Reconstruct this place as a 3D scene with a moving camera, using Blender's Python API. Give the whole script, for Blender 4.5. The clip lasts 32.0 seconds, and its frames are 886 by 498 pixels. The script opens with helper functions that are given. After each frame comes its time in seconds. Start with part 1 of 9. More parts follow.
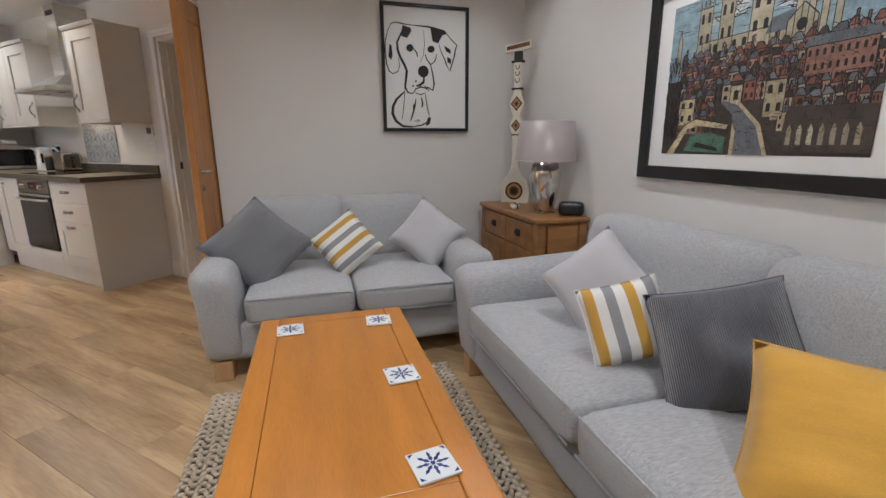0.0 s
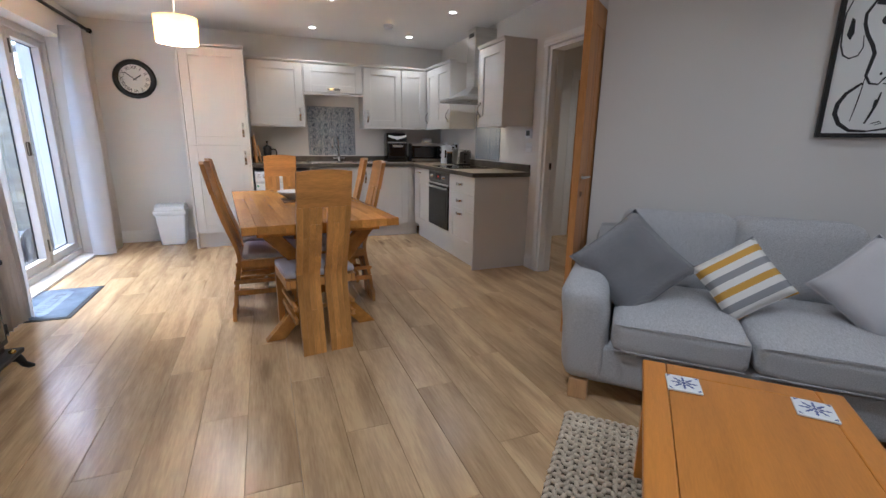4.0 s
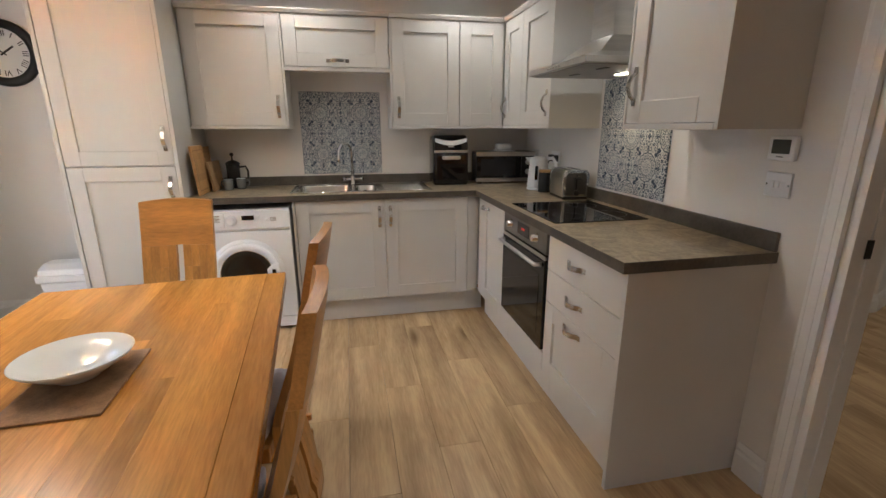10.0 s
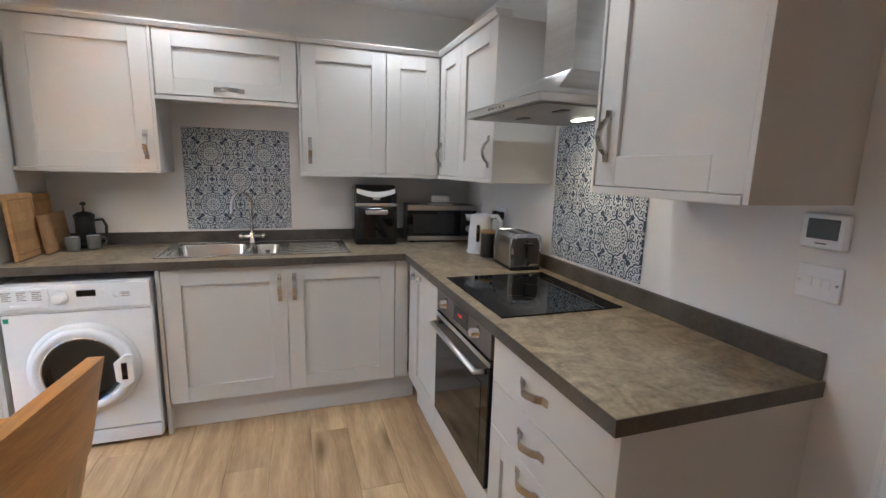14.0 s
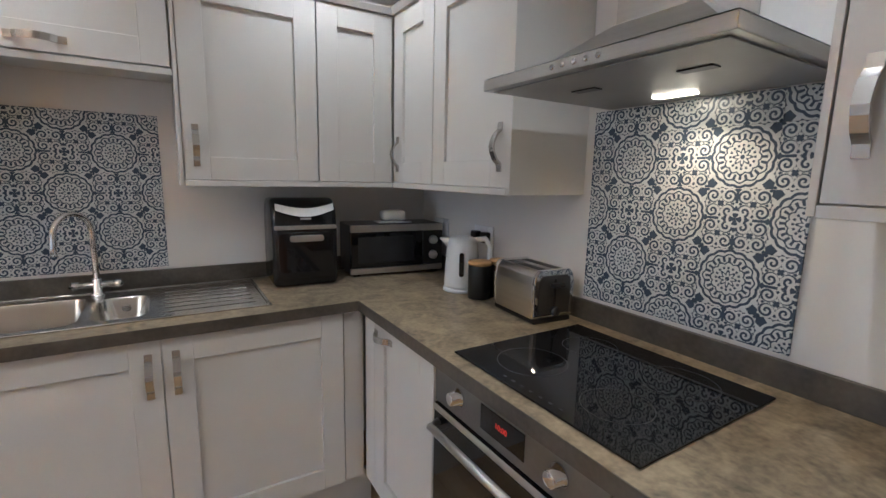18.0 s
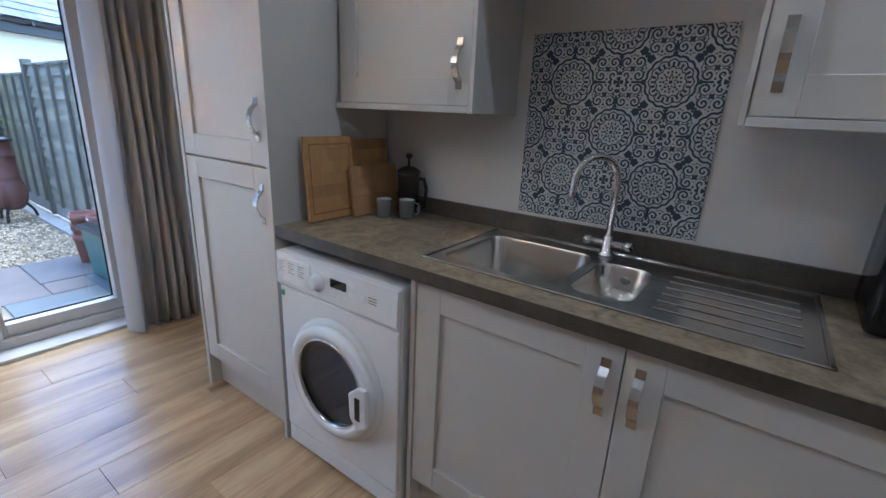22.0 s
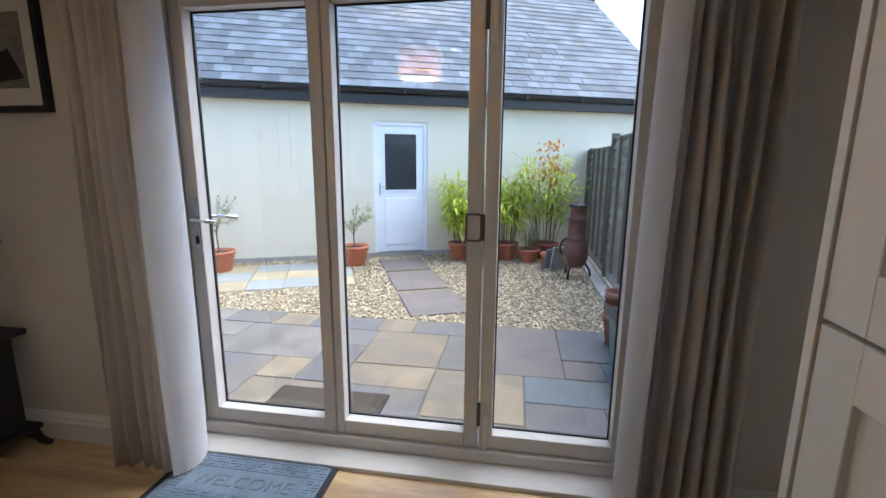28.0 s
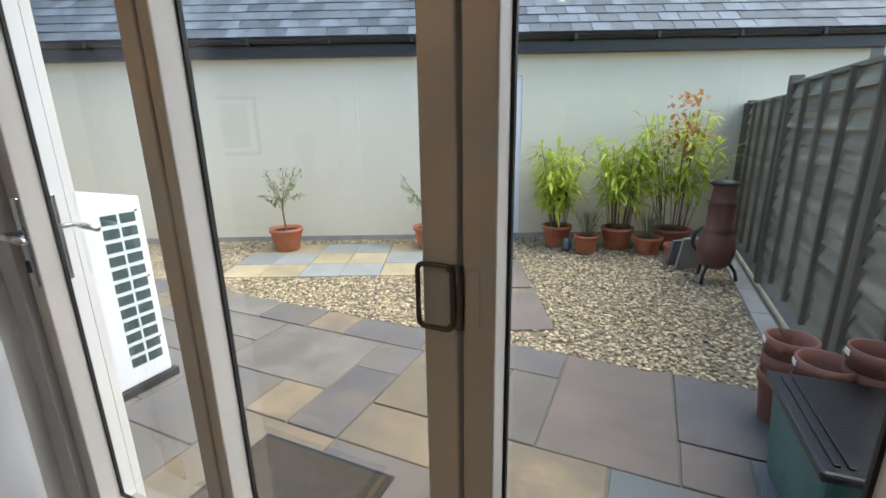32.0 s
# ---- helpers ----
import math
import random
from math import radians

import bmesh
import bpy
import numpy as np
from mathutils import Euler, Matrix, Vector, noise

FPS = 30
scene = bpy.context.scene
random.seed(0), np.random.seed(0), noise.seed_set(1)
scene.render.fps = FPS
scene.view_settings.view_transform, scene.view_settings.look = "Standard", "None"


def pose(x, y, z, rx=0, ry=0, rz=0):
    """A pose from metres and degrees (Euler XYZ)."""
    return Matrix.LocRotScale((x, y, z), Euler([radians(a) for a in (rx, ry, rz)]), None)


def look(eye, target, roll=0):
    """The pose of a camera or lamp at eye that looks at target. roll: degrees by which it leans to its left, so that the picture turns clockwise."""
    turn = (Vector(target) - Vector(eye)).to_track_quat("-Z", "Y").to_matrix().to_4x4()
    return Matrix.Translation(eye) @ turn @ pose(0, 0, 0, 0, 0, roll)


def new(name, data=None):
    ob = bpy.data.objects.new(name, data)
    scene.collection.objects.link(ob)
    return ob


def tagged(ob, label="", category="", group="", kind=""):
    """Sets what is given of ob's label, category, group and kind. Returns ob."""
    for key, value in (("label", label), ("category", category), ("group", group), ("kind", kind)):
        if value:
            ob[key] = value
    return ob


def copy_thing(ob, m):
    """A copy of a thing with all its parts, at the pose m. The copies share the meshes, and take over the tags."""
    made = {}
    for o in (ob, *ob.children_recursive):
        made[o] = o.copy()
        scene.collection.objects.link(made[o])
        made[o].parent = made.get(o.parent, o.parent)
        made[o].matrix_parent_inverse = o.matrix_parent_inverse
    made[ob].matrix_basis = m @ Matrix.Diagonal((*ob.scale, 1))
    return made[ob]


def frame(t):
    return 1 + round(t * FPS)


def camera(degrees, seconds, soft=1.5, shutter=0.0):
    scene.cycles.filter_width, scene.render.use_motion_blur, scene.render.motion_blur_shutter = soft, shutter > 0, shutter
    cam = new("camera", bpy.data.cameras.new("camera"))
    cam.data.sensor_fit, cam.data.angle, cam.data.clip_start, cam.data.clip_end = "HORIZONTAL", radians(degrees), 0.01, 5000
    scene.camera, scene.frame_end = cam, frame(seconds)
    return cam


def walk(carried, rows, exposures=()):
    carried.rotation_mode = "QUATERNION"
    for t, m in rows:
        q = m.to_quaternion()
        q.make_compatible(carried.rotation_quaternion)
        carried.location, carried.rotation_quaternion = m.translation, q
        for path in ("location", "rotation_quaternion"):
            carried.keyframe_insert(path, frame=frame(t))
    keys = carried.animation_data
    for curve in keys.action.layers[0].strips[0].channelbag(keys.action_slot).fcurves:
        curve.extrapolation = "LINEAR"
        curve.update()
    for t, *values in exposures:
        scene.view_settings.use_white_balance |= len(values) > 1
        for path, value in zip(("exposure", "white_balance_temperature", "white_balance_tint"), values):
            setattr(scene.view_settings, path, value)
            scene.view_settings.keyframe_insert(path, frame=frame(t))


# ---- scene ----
cam = camera(89.7, 32.0)
PATH = [
    (0, (0.827, 0.358, 1.156), (2.534, 1.297, 0.704), -0.3),
    (0.5, (0.805, 0.363, 1.162), (2.431, 1.438, 0.716), -0.0),
    (1, (0.783, 0.371, 1.17), (2.304, 1.59, 0.725), 0.4),
    (1.5, (0.761, 0.385, 1.179), (2.154, 1.75, 0.736), 0.6),
    (2, (0.741, 0.399, 1.189), (1.978, 1.907, 0.749), 0.8),
    (2.5, (0.723, 0.435, 1.203), (1.798, 2.063, 0.76), 1.0),
    (3, (0.721, 0.51, 1.216), (1.647, 2.225, 0.767), 1.0),
    (3.5, (0.733, 0.62, 1.219), (1.543, 2.391, 0.763), 0.9),
    (4, (0.751, 0.746, 1.214), (1.469, 2.552, 0.742), 0.8),
    (4.5, (0.815, 0.896, 1.215), (1.451, 2.727, 0.719), 1.1),
    (6.5, (1.142, 1.688, 1.287), (1.602, 3.546, 0.708), 1.1),
    (7, (1.258, 1.899, 1.287), (1.691, 3.763, 0.707), 1.1),
    (7.5, (1.313, 2.148, 1.297), (1.739, 4.017, 0.724), 0.9),
    (8, (1.407, 2.356, 1.301), (1.799, 4.235, 0.74), 0.6),
    (8.5, (1.484, 2.578, 1.314), (1.861, 4.461, 0.755), 0.7),
    (9, (1.54, 2.798, 1.325), (1.923, 4.681, 0.771), 0.2),
    (9.5, (1.576, 3.022, 1.343), (1.976, 4.904, 0.798), 0.2),
    (10, (1.642, 3.218, 1.363), (2.034, 5.107, 0.835), -0.1),
    (10.5, (1.692, 3.378, 1.38), (2.1, 5.273, 0.887), 0.1),
    (11, (1.733, 3.516, 1.399), (2.177, 5.416, 0.956), 0.4),
    (11.5, (1.786, 3.632, 1.417), (2.252, 5.534, 1.01), 0.5),
    (12, (1.825, 3.69, 1.422), (2.323, 5.589, 1.039), 0.6),
    (12.5, (1.852, 3.725, 1.417), (2.394, 5.615, 1.052), 0.9),
    (13, (1.867, 3.75, 1.419), (2.454, 5.627, 1.057), 1.0),
    (13.5, (1.88, 3.767, 1.42), (2.497, 5.636, 1.06), 1.3),
    (14, (1.918, 3.812, 1.412), (2.546, 5.678, 1.06), 1.5),
    (14.5, (1.922, 3.942, 1.409), (2.579, 5.799, 1.064), 1.5),
    (16.5, (1.943, 4.515, 1.401), (2.849, 6.268, 1.073), 1.8),
    (17, (1.94, 4.61, 1.408), (2.957, 6.302, 1.09), 1.8),
    (17.5, (1.928, 4.661, 1.412), (3.006, 6.316, 1.095), 1.5),
    (18, (1.919, 4.687, 1.406), (2.954, 6.368, 1.086), 1.2),
    (18.5, (1.938, 4.738, 1.409), (2.802, 6.512, 1.088), 1.3),
    (19, (1.99, 4.8, 1.411), (2.597, 6.679, 1.093), 1.7),
    (19.5, (1.993, 4.853, 1.442), (2.343, 6.788, 1.078), 1.7),
    (20, (2.01, 4.948, 1.432), (2.043, 6.913, 1.062), 1.3),
    (20.5, (1.968, 5.063, 1.416), (1.722, 7.012, 1.041), 1.9),
    (21, (1.958, 5.148, 1.406), (1.4, 7.016, 0.963), 2.1),
    (21.5, (2.011, 5.252, 1.376), (1.139, 6.979, 0.87), 2.4),
    (22, (2.036, 5.334, 1.352), (0.93, 6.895, 0.768), 2.7),
    (22.5, (1.991, 5.401, 1.353), (0.686, 6.771, 0.703), 2.5),
    (23, (1.902, 5.508, 1.355), (0.375, 6.625, 0.707), 2.1),
    (23.5, (1.829, 5.585, 1.357), (0.114, 6.411, 0.744), 1.4),
    (24, (1.755, 5.671, 1.371), (-0.084, 6.221, 0.811), 1.4),
    (24.5, (1.723, 5.725, 1.385), (-0.183, 6.062, 0.884), 1.6),
    (25, (1.7, 5.75, 1.385), (-0.238, 5.937, 0.927), 1.3),
    (25.5, (1.659, 5.768, 1.379), (-0.293, 5.85, 0.955), 1.0),
    (27.5, (0.933, 5.814, 1.36), (-1.015, 5.547, 0.995), 0.5),
    (28, (0.724, 5.805, 1.364), (-1.213, 5.486, 0.982), 0.4),
    (28.5, (0.48, 5.788, 1.365), (-1.446, 5.429, 0.962), 0.3),
    (29, (0.275, 5.791, 1.359), (-1.637, 5.398, 0.926), 0.6),
    (29.5, (0.087, 5.81, 1.345), (-1.809, 5.376, 0.881), 0.7),
    (30, (-0.078, 5.81, 1.35), (-1.956, 5.33, 0.858), 0.6),
    (30.5, (-0.2, 5.811, 1.352), (-2.057, 5.268, 0.846), 0.2),
    (31, (-0.29, 5.833, 1.357), (-2.12, 5.209, 0.844), -0.4),
    (31.5, (-0.391, 5.88, 1.365), (-2.185, 5.166, 0.843), -0.8),
    (32, (-0.483, 5.929, 1.368), (-2.238, 5.128, 0.838), -1.0),
]
walk(cam, [(t, look(eye, target, roll)) for t, eye, target, roll in PATH],
     [(0, 4.1, 5700, 10), (4, 3.75, 5200, 10), (7, 3.55, 5900, 10), (9, 3.55, 6400, 9), (11, 3.95, 5150, 8), (14, 3.98, 5150, 8),
      (19, 3.65, 5200, 9), (21, 3.65, 4900, 8), (22, 3.05, 4650, 7), (23, 2.5, 4900, 5), (25, 2.1, 5300, 8), (28, 2.15, 5600, 7), (30, 1.8, 5850, 4), (32, 1.72, 6200, 4)])

# ---------- light ----------
world = bpy.data.worlds.new("sky")
scene.world = world
world.use_nodes = True
wn = world.node_tree
sky = wn.nodes.new("ShaderNodeTexSky")
sky.sky_type, sky.sun_disc = "NISHITA", False
sky.sun_elevation, sky.sun_rotation = radians(57), radians(-25)
sky.air_density, sky.dust_density = 1.0, 1.5
wn.links.new(sky.outputs[0], wn.nodes["Background"].inputs[0])
wn.nodes["Background"].inputs[1].default_value = 0.13


def lamp(name, kind, m, power, colour, size=0.05, cone=120, blend=0.6):
    d = bpy.data.lights.new(name, kind)
    d.energy, d.color = power, colour
    if kind == "SUN":
        d.angle = radians(size)
    else:
        d.shadow_soft_size = size
    if kind == "SPOT":
        d.spot_size, d.spot_blend = radians(cone), blend
    ob = new(name, d)
    ob.matrix_world = m
    return ob


lamp("sun", "SUN", look((0, 0, 0), (0.27, -0.58, -1.0)), 1.45, (1, 0.955, 0.88), 65)
CEIL = 2.42
WARM = (1, 0.93, 0.83)
KITCHEN_SPOTS = [(1.36, 6.3), (2.48, 6.3), (1.4, 5.15), (2.55, 5.1)]
# Downlights; the sitting end's powers also stand in for daylight from an unseen window.
LIVING_SPOTS = [(1.0, 1.6, 4.4), (2.4, 2.2, 0.6), (2.5, 0.6, 2.2), (0.3, -0.6, 4.6), (3.4, 1.5, 0.7)]
HALL_SPOTS = [(4.2, 4.4), (5.7, 4.6)]
for x, y in KITCHEN_SPOTS:
    lamp("downlight_lamp", "SPOT", pose(x, y, CEIL - 0.03), 1.15, WARM, 0.04, 140, 0.8)
for x, y, watts in LIVING_SPOTS:
    lamp("downlight_lamp", "SPOT", pose(x, y, CEIL - 0.03), watts, (1, 0.96, 0.91), 0.04, 150, 0.8)
for x, y in HALL_SPOTS:
    lamp("downlight_lamp", "SPOT", pose(x, y, CEIL - 0.03), 1.5, (1, 0.86, 0.68), 0.04, 150, 0.8)
lamp("pendant_lamp", "POINT", pose(0.18, 5.1, 2.03), 2.3, (1, 0.82, 0.6), 0.04)
lamp("hood_lamp", "SPOT", pose(3.0, 5.33, 1.6), 0.4, (1, 0.72, 0.42), 0.03, 140, 0.8)

# ---------- materials ----------


def mat(name, colour, rough=0.5, metal=0.0, vary=0.12, scale=3.0, fine=60.0, bump=0.15, stretch=(1, 1, 1), second=None, coat=0.0, rand=0.0, island=False, dist=0.002, sheen=0.0, spec=0.5):
    """Two noises, a broad and a fine one, over a base colour, with the fine one as relief."""
    m = bpy.data.materials.new(name)
    m.use_nodes = True
    t = m.node_tree
    n, ln = t.nodes, t.links
    b = n["Principled BSDF"]
    b.inputs["Roughness"].default_value, b.inputs["Metallic"].default_value = rough, metal
    b.inputs["Coat Weight"].default_value = coat
    b.inputs["Specular IOR Level"].default_value = spec
    if sheen:
        b.inputs["Sheen Weight"].default_value = sheen
    tc = n.new("ShaderNodeTexCoord")
    mp = n.new("ShaderNodeMapping")
    mp.inputs["Scale"].default_value = stretch
    ln.new(tc.outputs["Object"], mp.inputs[0])
    src = mp.outputs[0]
    info = None
    if rand:
        info = n.new("ShaderNodeNewGeometry" if island else "ShaderNodeObjectInfo")
        pick = info.outputs["Random Per Island" if island else "Random"]
        add = n.new("ShaderNodeVectorMath")
        add.operation = "MULTIPLY_ADD"
        add.inputs[1].default_value = (1, 1, 1)
        mul = n.new("ShaderNodeVectorMath")
        mul.operation = "SCALE"
        mul.inputs[0].default_value = (37, 53, 71)
        ln.new(pick, mul.inputs["Scale"])
        ln.new(src, add.inputs[0])
        ln.new(mul.outputs[0], add.inputs[2])
        src = add.outputs[0]
    big = n.new("ShaderNodeTexNoise")
    big.inputs["Scale"].default_value, big.inputs["Detail"].default_value = scale, 4
    sm = n.new("ShaderNodeTexNoise")
    sm.inputs["Scale"].default_value, sm.inputs["Detail"].default_value = fine, 3
    ln.new(src, big.inputs[0])
    ln.new(src, sm.inputs[0])
    r = n.new("ShaderNodeValToRGB")
    c2 = second or tuple(c * (1 - vary) for c in colour)
    r.color_ramp.elements[0].color = (*c2, 1)
    r.color_ramp.elements[1].color = (*[min(1, c * (1 + vary * 0.5)) for c in colour], 1)
    r.color_ramp.elements[0].position, r.color_ramp.elements[1].position = 0.32, 0.68
    mixf = n.new("ShaderNodeMath")
    mixf.operation = "MULTIPLY_ADD"
    mixf.inputs[1].default_value = 0.65
    half = n.new("ShaderNodeMath")
    half.operation = "MULTIPLY"
    half.inputs[1].default_value = 0.35
    ln.new(sm.outputs[0], half.inputs[0])
    ln.new(big.outputs[0], mixf.inputs[0])
    ln.new(half.outputs[0], mixf.inputs[2])
    ln.new(mixf.outputs[0], r.inputs[0])
    out = r.outputs[0]
    if rand:
        hs = n.new("ShaderNodeHueSaturation")
        mr = n.new("ShaderNodeMapRange")
        mr.inputs[3].default_value, mr.inputs[4].default_value = 1 - rand, 1 + rand
        ln.new(pick, mr.inputs[0])
        ln.new(mr.outputs[0], hs.inputs["Value"])
        ln.new(out, hs.inputs["Color"])
        out = hs.outputs[0]
    ln.new(out, b.inputs["Base Color"])
    if bump:
        bp = n.new("ShaderNodeBump")
        bp.inputs["Strength"].default_value, bp.inputs["Distance"].default_value = bump, dist
        ln.new(sm.outputs[0], bp.inputs["Height"])
        ln.new(bp.outputs[0], b.inputs["Normal"])
    return m


def glow(name, colour, strength):
    m = bpy.data.materials.new(name)
    m.use_nodes = True
    b = m.node_tree.nodes["Principled BSDF"]
    b.inputs["Base Color"].default_value = (*colour, 1)
    b.inputs["Emission Color"].default_value = (*colour, 1)
    b.inputs["Emission Strength"].default_value = strength
    return m


def glass(name, colour=(1, 1, 1), rough=0.0):
    m = bpy.data.materials.new(name)
    m.use_nodes = True
    b = m.node_tree.nodes["Principled BSDF"]
    b.inputs["Base Color"].default_value = (*colour, 1)
    b.inputs["Transmission Weight"].default_value = 1
    b.inputs["Roughness"].default_value = rough
    b.inputs["IOR"].default_value = 1.45
    return m


def translucent(m, share):
    """Lets part of the light through, as thin cloth and leaves do."""
    n, ln = m.node_tree.nodes, m.node_tree.links
    b = n["Principled BSDF"]
    tr = n.new("ShaderNodeBsdfTranslucent")
    if b.inputs["Base Color"].links:
        ln.new(b.inputs["Base Color"].links[0].from_socket, tr.inputs[0])
    else:
        tr.inputs[0].default_value = b.inputs["Base Color"].default_value
    mx = n.new("ShaderNodeMixShader")
    mx.inputs[0].default_value = share
    ln.new(b.outputs[0], mx.inputs[1])
    ln.new(tr.outputs[0], mx.inputs[2])
    ln.new(mx.outputs[0], n["Material Output"].inputs[0])


M_WALL = mat("wall_paint", (0.73, 0.71, 0.68), 0.8, vary=0.03, scale=1.2, fine=220, bump=0.06)
M_CEIL = mat("ceiling_paint", (0.84, 0.83, 0.81), 0.85, vary=0.03, scale=1, fine=200, bump=0.05)
M_WHITE = mat("white_gloss_paint", (0.8, 0.8, 0.79), 0.35, vary=0.04, scale=4, fine=90, bump=0.04)
M_CAB = mat("cashmere_paint", (0.6, 0.575, 0.535), 0.45, vary=0.04, scale=3, fine=160, bump=0.05)
M_OAKDOOR = mat("oak_veneer", (0.48, 0.215, 0.06), 0.42, vary=0.3, scale=3, fine=26, bump=0.1, stretch=(5, 5, 0.5), rand=0.08)
M_TABLE = mat("lacquered_oak", (0.6, 0.275, 0.055), 0.25, vary=0.42, scale=2.2, fine=30, bump=0.05, stretch=(6, 0.5, 6), rand=0.24)
M_CHAIR = mat("lacquered_oak_upright", (0.58, 0.285, 0.075), 0.3, vary=0.4, scale=2.6, fine=28, bump=0.06, stretch=(6, 6, 0.6), rand=0.22)
M_CHAIRTOP = mat("lacquered_oak_crosswise", (0.56, 0.265, 0.07), 0.28, vary=0.4, scale=2.6, fine=28, bump=0.05, stretch=(0.7, 6, 6), rand=0.12)
M_COFFEE = mat("orange_oak", (0.52, 0.205, 0.03), 0.3, vary=0.22, scale=2.4, fine=34, bump=0.06, stretch=(7, 0.8, 7), rand=0.06)
M_DARKOAK = mat("dark_oak", (0.37, 0.18, 0.06), 0.4, vary=0.4, scale=2.5, fine=30, bump=0.1, stretch=(6, 0.8, 6), rand=0.08)
M_LIGHTWOOD = mat("pale_oak", (0.5, 0.3, 0.14), 0.5, vary=0.25, scale=3, fine=30, bump=0.1, stretch=(6, 6, 0.8))
M_BOARD = mat("bamboo", (0.52, 0.3, 0.12), 0.5, vary=0.25, scale=3, fine=40, bump=0.1, stretch=(1, 8, 1), rand=0.15)
M_SOFA = mat("grey_weave", (0.5, 0.5, 0.505), 0.95, vary=0.34, scale=42, fine=420, bump=0.8, stretch=(5, 1, 5), dist=0.003, sheen=0.3)
M_CUSH_L = mat("pale_grey_cotton", (0.5, 0.49, 0.5), 0.95, vary=0.1, scale=5, fine=260, bump=0.3, sheen=0.3)
M_CUSH_Y = mat("mustard_cotton", (0.62, 0.34, 0.045), 0.85, vary=0.18, scale=6, fine=200, bump=0.3, stretch=(1, 3, 1), sheen=0.2)
M_PAD = mat("mauve_grey_seat_pad", (0.48, 0.46, 0.5), 0.9, vary=0.12, scale=8, fine=240, bump=0.3)
M_CURTAIN = mat("greige_curtain", (0.8, 0.745, 0.69), 0.9, vary=0.06, scale=4, fine=300, bump=0.25, sheen=0.2)
M_LINING = mat("white_curtain_lining", (0.88, 0.88, 0.9), 0.9, vary=0.04, scale=4, fine=300, bump=0.2)
M_STEEL = mat("brushed_steel", (0.6, 0.585, 0.56), 0.28, 1.0, vary=0.12, scale=4, fine=120, bump=0.05, stretch=(1, 1, 14))
M_SINK = mat("sink_steel", (0.62, 0.6, 0.56), 0.22, 1.0, vary=0.1, scale=5, fine=120, bump=0.03)
M_CHROME = mat("chrome", (0.75, 0.75, 0.76), 0.06, 1.0, vary=0.03, scale=6, fine=90, bump=0.0)
M_NICKEL = mat("satin_nickel", (0.56, 0.54, 0.51), 0.25, 1.0, vary=0.06, scale=8, fine=90, bump=0.02)
M_BLACK = mat("black_plastic", (0.012, 0.012, 0.013), 0.3, vary=0.3, scale=8, fine=150, bump=0.04)
M_BLACKGLASS = mat("black_glass", (0.006, 0.006, 0.007), 0.04, vary=0.2, scale=3, fine=50, bump=0.0)
M_IRON = mat("black_cast_iron", (0.012, 0.012, 0.013), 0.55, vary=0.4, scale=9, fine=120, bump=0.2)
M_FRAMEBLACK = mat("black_picture_frame", (0.01, 0.01, 0.011), 0.35, vary=0.3, scale=9, fine=120, bump=0.05)
M_UPVC = mat("white_upvc", (0.84, 0.86, 0.88), 0.3, vary=0.04, scale=4, fine=90, bump=0.02)
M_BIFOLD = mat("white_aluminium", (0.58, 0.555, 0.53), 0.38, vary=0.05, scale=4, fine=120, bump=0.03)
M_APPL = mat("white_enamel", (0.8, 0.81, 0.83), 0.22, vary=0.03, scale=4, fine=60, bump=0.0)
M_PLASTIC = mat("white_plastic", (0.78, 0.79, 0.8), 0.4, vary=0.04, scale=5, fine=100, bump=0.03)
M_CERAMIC = mat("white_ceramic", (0.75, 0.77, 0.77), 0.12, vary=0.04, scale=6, fine=60, bump=0.0)
M_GREYCERAMIC = mat("grey_ceramic", (0.2, 0.2, 0.19), 0.25, vary=0.1, scale=6, fine=60, bump=0.0)
M_GLASS = glass("clear_glass")
M_RUBBER = mat("black_rubber", (0.015, 0.015, 0.015), 0.7, vary=0.3, scale=8, fine=120, bump=0.1)
M_RENDER = mat("cream_render", (0.73, 0.68, 0.53), 0.9, vary=0.05, scale=0.8, fine=60, bump=0.2)
M_HOUSERENDER = mat("white_render", (0.74, 0.72, 0.67), 0.9, vary=0.06, scale=0.9, fine=60, bump=0.2)
M_SLATE = mat("slate", (0.115, 0.132, 0.148), 0.75, vary=0.35, scale=5, fine=40, bump=0.3, rand=0.42)
M_GUTTER = mat("black_gutter", (0.012, 0.012, 0.014), 0.35, vary=0.2, scale=6, fine=60, bump=0.02)
M_FENCE = mat("weathered_fence", (0.31, 0.285, 0.21), 0.9, vary=0.6, scale=2.5, fine=30, bump=0.4, stretch=(0.6, 6, 6), rand=0.2)
M_POST = mat("weathered_post", (0.135, 0.122, 0.09), 0.9, vary=0.4, scale=2.5, fine=30, bump=0.4, stretch=(6, 6, 0.6), rand=0.15)
M_SLAB = mat("sandstone_flag", (0.19, 0.168, 0.14), 0.75, vary=0.25, scale=3.2, fine=45, bump=0.4, second=(0.118, 0.108, 0.092), rand=0.15)
M_SLABBUFF = mat("buff_flag", (0.235, 0.18, 0.11), 0.75, vary=0.25, scale=3.2, fine=45, bump=0.4, second=(0.15, 0.12, 0.082), rand=0.15)
M_SLABBLUE = mat("blue_grey_flag", (0.125, 0.138, 0.138), 0.75, vary=0.2, scale=2.2, fine=45, bump=0.3, rand=0.15)
M_STONE = mat("gravel_stone", (0.43, 0.345, 0.215), 0.8, vary=0.3, scale=9, fine=60, bump=0.1, rand=0.62, island=True)
M_SLATEFAR = mat("slate_joined", (0.115, 0.132, 0.148), 0.75, vary=0.35, scale=5, fine=40, bump=0.3, rand=0.42, island=True)
